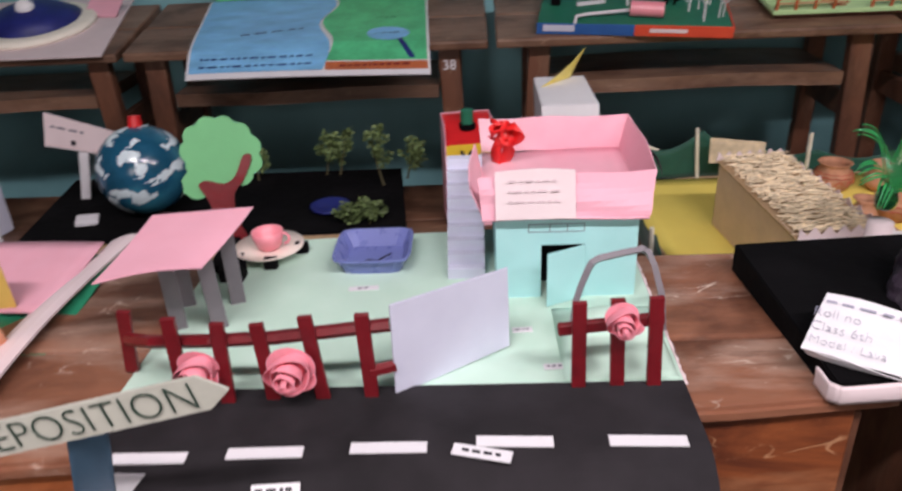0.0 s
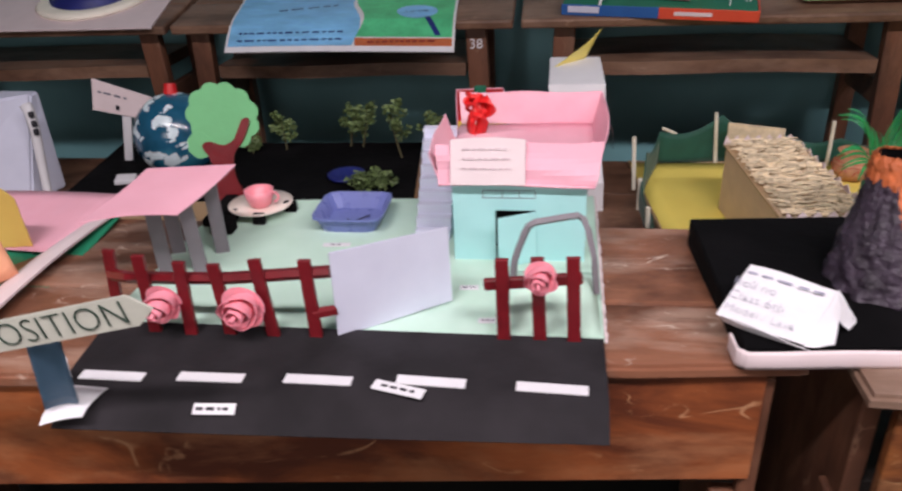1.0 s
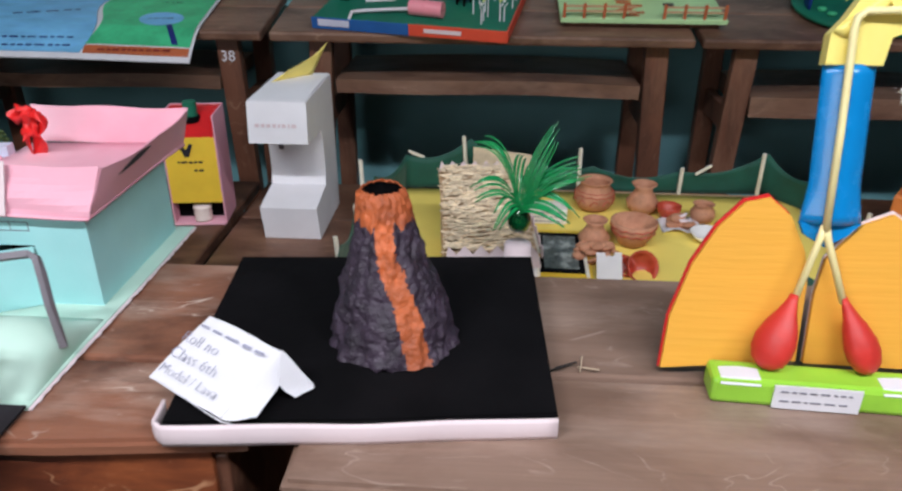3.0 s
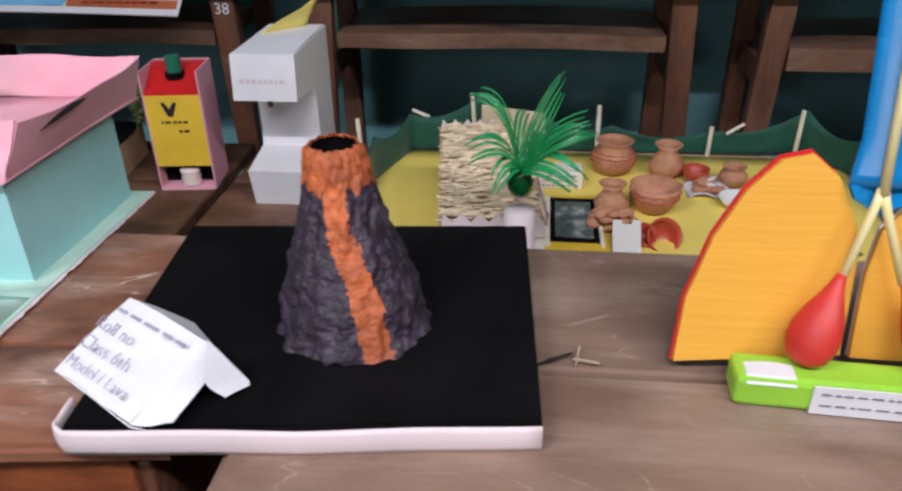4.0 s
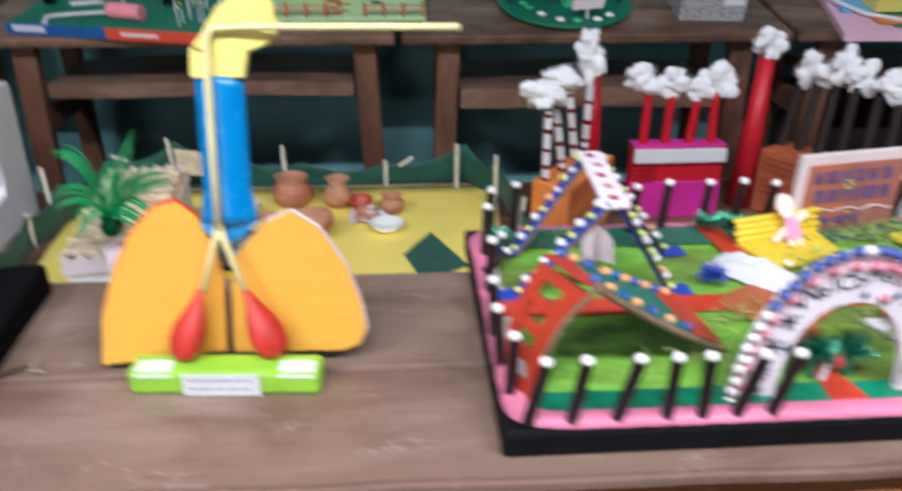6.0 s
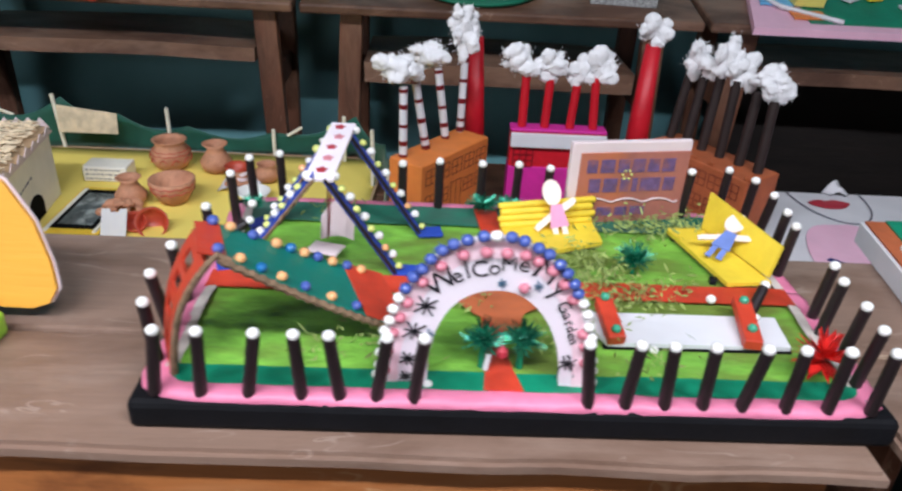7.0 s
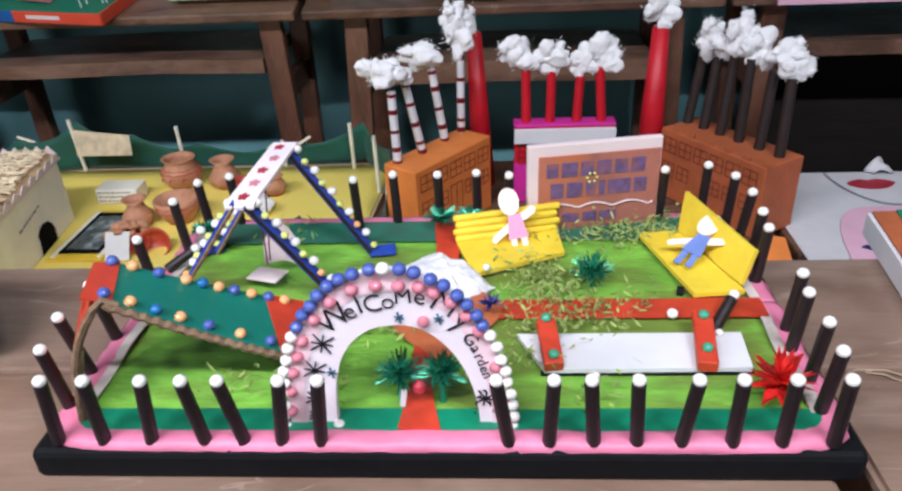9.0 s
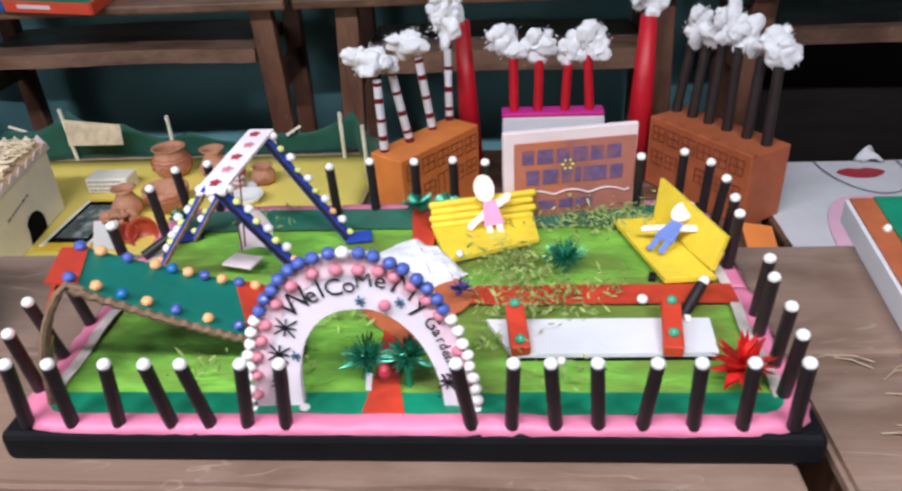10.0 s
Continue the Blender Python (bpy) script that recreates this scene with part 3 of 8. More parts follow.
for k, (x, y, a) in enumerate(((0.858, 0.918, 0.3), (0.884, 0.922, -0.4), (0.846, 0.909, 0.35), (0.886, 0.912, 1.4))):
    p = Vector((x, y, ZD + 0.002))
    solo("twig", tube([p, p + Vector((math.cos(a) * 0.026, math.sin(a) * 0.026, 0.004))], 0.0014, 5), dry_twig if k % 2 else wood_void, p, "thin dry twig lying on the desk", "twig", "dry twigs")

# ends of each desk and its left and right front legs
BACK = ((-2.32, -1.075, -2.19, -1.165), (-1.055, 0.085, -0.985, -0.035), (0.110, 1.335, 0.243, 1.246), (1.356, 2.545, 1.497, 2.42), (2.565, 3.85, 2.70, 3.72))
ZB = 0.84
ZF = 0.877
SLOPE = Matrix.Translation((0, 2.362, ZF)) @ Matrix.Rotation(radians(11), 4, "X") @ Matrix.Translation((0, -2.352, -ZB))


def back_desk(x0, x1, xl, xr, seed):
    d = thing("school_desk", ((x0 + x1) / 2, 2.6, 0), "dark worn wooden school desk pushed against the teal wall", "desk", "back row of desks")

    low, thick = (0.636, 0.062) if seed == 3 else (0.686, 0.042)

    def wavy(u, v):
        x = xl + 0.042 + u * (xr - xl - 0.084)
        y = 2.432 - 0.030 * math.sin(math.pi * u) + 0.007 * math.sin(9 * u + seed)
        return (x, y + v * (2.78 - y), low + 0.006 * math.sin(math.pi * u) - 0.003 * math.sin(5 * u + seed))

    part("plank", box(x0, 2.352, ZB - 0.030, x1, 2.562, ZB, 0.007, m=SLOPE), wood_back, d)
    part("plank", box(x0 + 0.003, 2.566, ZB - 0.030, x1 - 0.003, 2.80, ZB - 0.001, 0.006, m=SLOPE), wood_back, d)
    part("book_shelf", sheet(wavy, 24, 2, -thick), wood_back, d, "book shelf board with an uneven front edge")
    for x, s in ((xl, 1), (xr, -1)):
        part("leg", box(x - 0.034, 2.42, 0, x + 0.034, 2.46, ZF - 0.026, 0.004, m=Matrix.Translation((x, 0, 0)) @ Matrix(((1, 0, s * 0.04, s * -0.03), (0, 1, 0, 0), (0, 0, 1, 0), (0, 0, 0, 1))) @ Matrix.Translation((-x, 0, 0))), wood_leg, d)
        part("leg", box(x - 0.03, 2.735, 0, x + 0.03, 2.78, ZF + 0.042, 0.004), wood_leg, d)
        part("side_rail", box(x - 0.014, 2.46, 0.57, x + 0.014, 2.74, 0.646, 0.003), wood_leg, d)
        part("side_rail", box(x - 0.014, 2.46, 0.10, x + 0.014, 2.74, 0.16, 0.003), wood_leg, d)
    part("foot_rail", box(xl + 0.016, 2.58, 0.14, xr - 0.016, 2.62, 0.19, 0.004), wood_leg, d)
    return d


def bench(x0, x1, y0, y1):
    b = thing("bench", ((x0 + x1) / 2, (y0 + y1) / 2, 0), "dark brown wooden bench with models on its seat", "bench", "benches between the desk rows")
    ym = (y0 + y1) / 2 + 0.02
    part("seat_plank", box(x0, y0, 0.438, x1, ym - 0.002, 0.47, 0.006), wood_seat, b)
    part("seat_plank", box(x0, ym + 0.002, 0.438, x1 - 0.002, y1, 0.469, 0.006), wood_seat, b)
    for x in (x0 + 0.12, x1 - 0.12):
        for y in (y0 + 0.05, y1 - 0.05):
            part("leg", box(x - 0.025, y - 0.025, 0, x + 0.025, y + 0.025, 0.437, 0.004), wood_leg, b)
        part("rail", box(x - 0.014, y0 + 0.077, 0.1, x + 0.014, y1 - 0.077, 0.15, 0.003), wood_leg, b)


for k, (xa, xb, la, lb) in enumerate(BACK):
    dk = back_desk(xa, xb, la, lb, k)
    if k == 1:
        lettering("38", 0.045, facing(-0.038, 2.4185, 0.792), white_paper, dk, "chalk_number", "white chalked number")
    bench(xa, xb, 1.66, 2.085 if k == 4 else 2.22)
    # added panel, near-black in place of the shade on the wall behind
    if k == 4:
        part("back_panel", box(la + 0.036, 2.70, 0.16, lb - 0.036, 2.72, 0.65, 0.003), wood_void, dk, "near-black panel added for the shade under the desk")

# ---------------------------------------------------------------- house model
rnd = random.Random(5)
hm = thing("house_model", (-0.05, 0.9, ZD), "card house model with fenced mint lawn and black road", "craft model")
Z = ZD + 0.001


def lawn_f(u, v):
    x = -0.416 + 0.013 * v + u * (0.704 - 0.008 * v)
    y = 0.79 + 0.011 * u + v * (0.432 + 0.034 * u)
    return (x, y, Z + 0.003 + 0.004 * max(0, u - 0.8) * math.sin(6 * v))


part("lawn", sheet(lawn_f, 16, 12, 0.003), mint_card, hm, "pale mint green card lawn")


def torn_f(u, v):
    x, y, z = lawn_f(1.0, u)
    return (x + 0.001 + (0.004 + 0.003 * noise.noise(Vector((u * 40, 2, 0))) + 0.002 * noise.noise(Vector((u * 140, 5, v)))) * math.sin(math.pi * v), y, Z - 0.0005 + (z - Z) * v)


part("torn_edge", sheet(torn_f, 90, 3, 0.001), rose_white, hm, "torn white edge of the card")


def road_f(u, v):
    x = -0.405 + 0.02 * v + u * (0.692 - 0.02 * v)
    y = 0.802 - v * (0.185 - 0.02 * u)
    d = max(0, 0.70 - y)
    return (x, y, Z + 0.0065 - 5 * d * d * (1 + 0.5 * u))


road = part("road", sheet(road_f, 20, 18, 0.003), road_card, hm, "black card road curling over the desk edge")
for k, (x, y, a) in enumerate(((-0.330, 0.680, 0), (-0.201, 0.686, 1), (-0.064, 0.691, 0), (0.0755, 0.6975, -2), (0.2215, 0.695, -2))):
    part("lane_mark", obox((x, y, Z + 0.0068), (0.085, 0.0165, 0.0015), (0.8, 0, a)), white_paper, road)
for x, y, a, body in ((0.039, 0.679, -14, 4), (-0.181, 0.643, 4, 5)):
    zs, ts = (Z + 0.008, 2.5) if body == 4 else (Z - 0.0065, 30)
    lb = part("label_slip", obox((x, y, zs), (0.066 if body == 4 else 0.052, 0.017 if body == 4 else 0.014, 0.001), (ts, 0, a)), white_paper, road)
    scribble(1, 0.045, 0.008, 0.004, pose(x, y, zs, ts, 0, a) @ pose(0, 0, 0.0009), ink, lb, rnd)
for x, y in ((-0.138, 1.051), (0.098, 0.925), (0.134, 0.839), (0.03, 0.7955)):
    lb = part("label_slip", obox((x, y, Z + 0.004), (0.046 if y > 1 else 0.028, 0.012, 0.001), (0, 0, 4)), white_paper, hm)
    scribble(1, 0.02, 0.006, 0.003, pose(x, y, Z + 0.0048, 0, 0, 4), grey_ink, lb, rnd)

# the house: walls, doorway, roof tray
bm = prism([(0.066, Z + 0.003), (0.131, Z + 0.003), (0.131, 0.855), (0.193, 0.855), (0.193, Z + 0.003), (0.268, Z + 0.003), (0.268, 0.899), (0.066, 0.899)], 0.005, upright(0, 1.014, 0))
hs = part("house", bm, aqua_card, hm, "aqua card house front with a cut doorway")
part("house_wall", box(0.066, 1.0195, Z + 0.003, 0.071, 1.246, 0.899), aqua_card, hs)
part("house_wall", box(0.263, 1.0195, Z + 0.003, 0.268, 1.246, 0.899), aqua_card, hs)
part("house_wall", box(0.066, 1.2463, Z + 0.003, 0.268, 1.251, 0.899), aqua_card, hs)
# black sheet set back in the doorway, standing in for the shade inside
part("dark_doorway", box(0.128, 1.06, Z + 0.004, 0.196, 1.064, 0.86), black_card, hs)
bm = prism([(0, 0), (0.062, 0), (0.062, 0.085), (0, 0.085)], 0.002, upright(0.193, 1.012, Z + 0.004, 205))
part("door", bm, aqua_card, hs, "open aqua card door")
bm = bmesh.new()
for x0, x1, z0, z1 in ((0.112, 0.192, 0.8755, 0.8765), (0.112, 0.192, 0.8875, 0.8885), (0.112, 0.113, 0.876, 0.888), (0.142, 0.143, 0.876, 0.888), (0.167, 0.168, 0.876, 0.888), (0.191, 0.192, 0.876, 0.888)):
    box(x0, 1.0134, z0, x1, 1.0142, z1, bm=bm)
part("drawn_window", bm, grey_ink, hs, "pencil-drawn window band")
part("roof_floor", sheet(lambda u, v: (0.047 + 0.232 * u + 0.012 * u * v, 1.002 + 0.285 * v, 0.902 + 0.002 * math.sin(5 * u + 4 * v)), 8, 8, 0.003), pink_card, hs, smooth=True)


def roof_wall(a, b, c, d, bow=(0, 0, 0), crease=0.0):
    """One side of the pink roof tray: a, b along its foot, d, c along its top, bowed by bow; crease: a fold running across."""
    a, b, c, d, bow = (Vector(p) for p in (a, b, c, d, bow))

    def f(u, v):
        o = a.lerp(b, u).lerp(d.lerp(c, u), v)
        o += bow * math.sin(math.pi * min(1, u * 0.9 + 0.1)) * v
        o.y -= crease * max(0, 1 - abs(v - 0.72 + 0.55 * u) / 0.3)
        o.z += 0.0015 * math.sin(11 * u + 2) * v
        return o
    return sheet(f, 14, 8, 0.002)


part("roof_side", roof_wall((0.047, 1.006, 0.901), (0.281, 1.009, 0.901), (0.291, 1.034, 0.958), (0.042, 1.028, 0.954), crease=0.006), pink_card, hs, "creased pink card front side")
part("roof_side", roof_wall((0.280, 1.010, 0.902), (0.288, 1.288, 0.902), (0.302, 1.293, 0.957), (0.289, 1.035, 0.955), (0.010, 0, -0.004)), pink_card, hs)
part("roof_side", roof_wall((0.286, 1.287, 0.902), (0.050, 1.285, 0.902), (0.046, 1.300, 0.957), (0.301, 1.297, 0.957)), pink_card, hs)
part("roof_side", roof_wall((0.047, 1.20, 0.902), (0.047, 1.012, 0.902), (0.030, 1.03, 0.938), (0.040, 1.165, 0.957), (-0.006, 0, 0)), pink_card, hs, "pink card flap folded outward")
part("torn_slit", sheet(lambda u, v: (0.3045 + 0.003 * math.sin(3.1 * u), 1.05 + 0.10 * u, 0.941 + 0.006 * u + 0.007 * v * math.sin(math.pi * u)), 8, 2, 0.0006), ink, hs, "dark torn slit")
pl = part("name_slip", sheet(lambda u, v: (0.066 + 0.111 * u, 0.999 + 0.024 * v, 0.903 + (0.062 + 0.004 * math.sin(3 * u)) * v), 6, 4, 0.001), rose_white, hs, "pinkish white name slip, writing faded")
scribble(3, 0.075, 0.0095, 0.0022, facing(0.121, 1.0092, 0.9405, 0, -20), faint_ink, pl, rnd)


def ribbon_f(u, v):
    """One ribbon crushed over itself."""
    a = 1.2 + 31 * u
    n = Vector((noise.noise(Vector((u * 14, 0, 3))), noise.noise(Vector((u * 14, 5, 1))), noise.noise(Vector((u * 14, 9, 7)))))
    w = Vector((math.cos(1.7 * a), math.sin(1.1 * a), math.cos(0.9 * a + 1))) * 0.0085 * (v - 0.5) * 2
    return Vector((0.086 + 0.012 * math.cos(a), 1.226, 0.938 + 0.012 * math.sin(a) + 0.022 * math.sin(2.6 * u - 0.6))) + Vector((n.x * 0.038, n.y * 0.02, n.z * 0.040)) + w


part("ribbon", sheet(ribbon_f, 120, 2, 0.0006), red_ribbon, hs, "crumpled red ribbon bow", smooth=True)

# folded paper stair beside the house
stair = part("stair", box(-0.008, 1.075, Z + 0.003, 0.05, 1.092, Z + 0.02), lilac_paper, hm, "white folded paper stair")
for k in range(1, 9):
    y0 = 1.0751 + k * 0.017
    part("step", box(-0.008, y0, Z + 0.003, 0.05, y0 + 0.0169, Z + 0.02 + k * 0.0165), lilac_paper, stair)

# grey hoop standing on a humped mint card path before the door


def hump_f(u, v):
    s = math.sin(math.pi * min(1, v * 1.02)) ** 1.3 * math.sin(math.pi * min(1, max(0, u))) ** 0.4
    return (0.143 + 0.142 * u, 0.812 + 0.168 * v, Z + 0.0035 + 0.046 * s)


part("hump", sheet(hump_f, 10, 14, 0.0015), mint_card, hm, "humped mint card path", smooth=True)
part("hoop", tube([(0.163, 0.896, 0.790), (0.1665, 0.897, 0.832), (0.172, 0.90, 0.85), (0.181, 0.903, 0.874), (0.186, 0.904, 0.884), (0.195, 0.905, 0.889), (0.225, 0.912, 0.892), (0.252, 0.918, 0.894), (0.260, 0.918, 0.889), (0.267, 0.91, 0.875), (0.276, 0.897, 0.84), (0.281, 0.895, 0.785)], 0.0055, 4), grey_card, hm, "bent grey card hoop")

# white gate leaning open
bm = prism([(0, 0), (0.172, 0.004), (0.170, 0.122), (0.002, 0.128)], 0.0025, upright(-0.064, 0.787, Z + 0.003, 34))
part("gate", bm, lilac_paper, hm, "plain pale lilac card gate")

# fences of dark red sticks with paper roses


def rose(x, y, z, r, lean=0):
    bm = bmesh.new()

    def spiral(u, v):
        a = 1.0 + u * 24
        rr = r * (0.12 + 0.88 * u) * (0.86 + 0.14 * v + 0.05 * math.sin(a * 2.3))
        return Vector((math.cos(a) * rr, -0.026 * (1 - u) * v - 0.012 * v + 0.006 * math.sin(a * 1.7) * u, math.sin(a) * rr * 0.92))

    sheet(spiral, 120, 3, 0.0009, bm)
    bmesh.ops.create_circle(bm, cap_ends=True, segments=24, radius=r * 0.9, matrix=pose(0, 0.002, 0, 90))
    bmesh.ops.transform(bm, matrix=pose(x, y, z, lean), verts=bm.verts)
    return bm


def stick_post(x, y, xt, zt):
    """A flat stick from its foot on the lawn to its top at xt, zt."""
    h = zt - Z - 0.003
    bm = box(-0.0085, -0.0035, 0, 0.0085, 0.0035, math.hypot(h, xt - x), 0.001)
    bmesh.ops.transform(bm, matrix=pose(x, y, Z + 0.003, -1, math.degrees(math.atan2(xt - x, h)), 0), verts=bm.verts)
    return bm


fl = part("fence", tube([(-0.404, 0.836, 0.828), (-0.358, 0.806, 0.843), (-0.28, 0.79, 0.853), (-0.203, 0.791, 0.855), (-0.065, 0.793, 0.868)], 0.0085, 6), maroon, hm, "dark red stick fence with paper roses")
for x, y, xt, zt in ((-0.418, 0.850, -0.410, 0.860), (-0.322, 0.782, -0.322, 0.890), (-0.268, 0.778, -0.264, 0.884), (-0.213, 0.783, -0.22, 0.879), (-0.152, 0.782, -0.162, 0.888), (-0.093, 0.784, -0.096, 0.888)):
    part("fence_post", stick_post(x, y, xt, zt), maroon, fl)
part("short_rail", rod((-0.092, 0.786, 0.807), (-0.062, 0.792, 0.811), 0.008, n=6), maroon, fl)
part("paper_rose", rose(-0.294, 0.772, 0.828, 0.028, 12), rose_paper, fl, "rolled pink paper rose")
part("paper_rose", rose(-0.184, 0.772, 0.824, 0.033, 6), rose_paper, fl, "rolled pink paper rose")
fr = part("fence", box(-0.063, -0.004, -0.0085, 0.063, 0.004, 0.0085, 0.003, m=pose(0.1945, 0.804, 0.855, 0, -6)), maroon, hm, "short dark red stick fence with paper rose")
for x, y, xt, zt in ((0.158, 0.795, 0.156, 0.890), (0.205, 0.797, 0.200, 0.892), (0.249, 0.796, 0.244, 0.894)):
    part("fence_post", stick_post(x, y, xt, zt), maroon, fr)
part("paper_rose", rose(0.204, 0.789, 0.872, 0.022), rose_paper, fr, "rolled pink paper rose")

# blue tub, cup on saucer, paper tree, pink canopy


def tub(x, y, w, d, h):
    bm = bmesh.new()
    rings = []
    for s, z in ((0.80, 0.0), (1.0, h), (1.06, h), (1.06, h - 0.003), (0.97, h - 0.003), (0.77, 0.004)):
        ring = []
        for k in range(32):
            a = 2 * math.pi * k / 32
            c, sn = math.cos(a), math.sin(a)
            p = (abs(c) ** 7 + abs(sn) ** 7) ** (-1 / 7)
            ring.append(bm.verts.new((x + w / 2 * s * c * p, y + d / 2 * s * sn * p, Z + 0.003 + z)))
        rings.append(ring)
    for a, b in zip(rings, rings[1:]):
        for k in range(32):
            bm.faces.new((a[k], a[(k + 1) % 32], b[(k + 1) % 32], b[k]))
    bm.faces.new(rings[0][::-1])
    bm.faces.new(rings[-1])
    return bm


tb = part("tub", tub(-0.131, 1.146, 0.119, 0.116, 0.030), blue_plastic, hm, "small violet-blue plastic tub")
part("wavy_drawing", tube([(-0.161, 1.118, Z + 0.0085), (-0.141, 1.138, Z + 0.0085), (-0.126, 1.133, Z + 0.0085), (-0.106, 1.158, Z + 0.0085)], 0.0013, 5), ink, tb)

SCX, SCY = -0.312, 1.172
sc = thing("saucer", (SCX, SCY, ZD + 0.004), "small cream saucer raised on black card feet", "saucer")
part("dish", lathe((SCX, SCY, 0.780), [(0.018, 0), (0.028, 0.001), (0.058, 0.008), (0.0585, 0.010), (0.028, 0.004), (0.01, 0.0035)], 32), cream_plastic, sc, smooth=True)
for x, y in ((SCX - 0.046, SCY - 0.03), (SCX + 0.012, SCY - 0.045), (SCX + 0.052, SCY + 0.01)):
    part("foot", box(x - 0.011, y - 0.007, Z + 0.003, x + 0.011, y + 0.007, 0.7885, 0.002), black_card, sc)
cp = thing("cup", (SCX, SCY, 0.785), "tiny pink plastic cup on a saucer", "cup")
part("bowl", lathe((SCX, SCY, 0.7835), [(0.014, 0), (0.019, 0.004), (0.025, 0.02), (0.027, 0.032), (0.0255, 0.032), (0.022, 0.02), (0.012, 0.006)], 28), pink_plastic, cp, smooth=True)
part("handle", tube([(SCX + 0.024 + 0.012 * math.sin(a), SCY, 0.802 - 0.01 * math.cos(a)) for a in [0.2 + 0.55 * k for k in range(6)]], 0.0022, 6), pink_plastic, cp)

tr = thing("paper_tree", (-0.392, 1.225, ZD + 0.004), "flat green card tree with a forked dark red trunk", "craft tree")
TREE = upright(-0.40, 1.228, Z + 0.0035, 2, -12)
prof = []
for k in range(96):
    a = 2 * math.pi * k / 96
    r = (1 + 0.12 * abs(math.sin(5.5 * a + 0.4)) ** 0.8) * (1 + 0.05 * math.cos(2 * a + 0.6))
    prof.append((0.004 + 0.0615 * r * math.cos(a), 0.158 + 0.060 * r * math.sin(a)))
crown = part("crown", prism(prof, 0.003, TREE), green_card, tr, "scalloped green card crown")
part("crown_lobe", prism([(-0.046 + 0.024 * math.cos(k * 0.4) * (1 + 0.08 * math.sin(3 * k)), 0.105 + 0.026 * math.sin(k * 0.4)) for k in range(16)], 0.0028, TREE @ Matrix.Translation((0, 0, -0.0005))), green_card, tr)
part("trunk", prism(smooth_poly([(-0.034, 0), (0.034, 0), (0.020, 0.045), (0.021, 0.088), (0.040, 0.112), (0.057, 0.150), (0.043, 0.153), (0.025, 0.118), (0.002, 0.105), (-0.024, 0.112), (-0.040, 0.104), (-0.026, 0.078), (-0.020, 0.045)], 3), 0.004, TREE @ Matrix.Translation((0, 0, -0.0052))), maroon, tr, "forked dark red card trunk")
part("foot", box(-0.372, 1.078, Z + 0.0035, -0.333, 1.108, Z + 0.028, 0.003), black_card, tr)
part("foot_bar", box(-0.40, 1.108, Z + 0.0035, -0.376, 1.222, Z + 0.018, 0.003), black_card, tr)

cn = thing("canopy", (-0.36, 0.95, ZD), "pink card canopy on grey card legs", "craft canopy")


def canopy_f(u, v):
    p = Vector((-0.424, 0.826, 0.912)).lerp(Vector((-0.313, 0.887, 0.897)), u)
    q = Vector((-0.430, 1.030, 0.910)).lerp(Vector((-0.286, 1.045, 0.912)), u)
    o = p.lerp(q, v)
    return (o.x, o.y, o.z + 0.012 * (v - 0.5) * (v - 0.5) + 0.006 * math.sin(3.1 * u) * (1 - v))


part("roof_sheet", sheet(canopy_f, 10, 10, 0.002), pink_card, cn)
for x, y, z1, t in ((-0.391, 0.951, 0.908, 0), (-0.332, 0.952, 0.901, 2), (-0.40, 1.015, 0.907, 0), (-0.325, 1.02, 0.907, 0)):
    bm = box(-0.011, -0.004, 0, 0.011, 0.004, z1 - Z, 0.001)
    bmesh.ops.transform(bm, matrix=pose(x, y, Z + 0.001, 0, -t, 20), verts=bm.verts)
    part("leg", bm, grey_card, cn)

# signpost in front of the road
sg = thing("signpost", (-0.36, 0.625, ZD), "slate blue signpost with a long grey paper name strip", "sign")


def post_f(u, v):
    lo = Vector((-0.378, 0.612, 0.7745)).lerp(Vector((-0.342, 0.626, 0.7745)), u)
    hi = Vector((-0.334, 0.5735, 0.905)).lerp(Vector((-0.292, 0.5735, 0.915)), u)
    o = lo.lerp(hi, v)
    return o + Vector((0, 0.006 * math.sin(math.pi * u), 0))


part("post", sheet(post_f, 8, 8, 0.003), slate_card, sg, smooth=True)
part("paper_foot", sheet(lambda u, v: (-0.385 + 0.052 * u + 0.006 * v, 0.602 + 0.05 * v + 0.01 * u, Z + 0.0066 + 0.006 * math.sin(2 * u + 2 * v) - 1.4 * max(0, 0.112 - 0.058 * v - 0.01 * u) ** 2 * (1 - v)), 6, 5, 0.0015), white_paper, sg)
part("paper_tab", prism([(0, 0), (0.022, 0), (0.024, 0.034), (-0.002, 0.03)], 0.001, upright(-0.398, 0.662, Z + 0.009, 14)), white_paper, sg)
STRIP = upright(-0.3175, 0.570, 0.9165, 0) @ pose(0, 0, 0, 0, 0, 13.5)
sb = part("strip", prism([(-0.25, -0.0185), (0.122, -0.0175), (0.145, -0.002), (0.122, 0.0185), (-0.25, 0.0185)], 0.003, STRIP), material("grey_paper", lin(186, 186, 174), 0.75, 0.1, 14), sg)
lettering("DEPOSITION", 0.041, facing(-0.3175, 0.5685, 0.9165) @ pose(0, 0, 0, 0, 0, 13.5), green_ink, sb, "lettering", "hand-drawn thin dark green capitals", bold=-0.0010)

# ---------------------------------------------------------------- volcano model
rnd = random.Random(11)
vm = thing("volcano_model", (0.64, 0.94, ZD), "dark clay volcano with orange lava on a black-topped slab", "craft model")
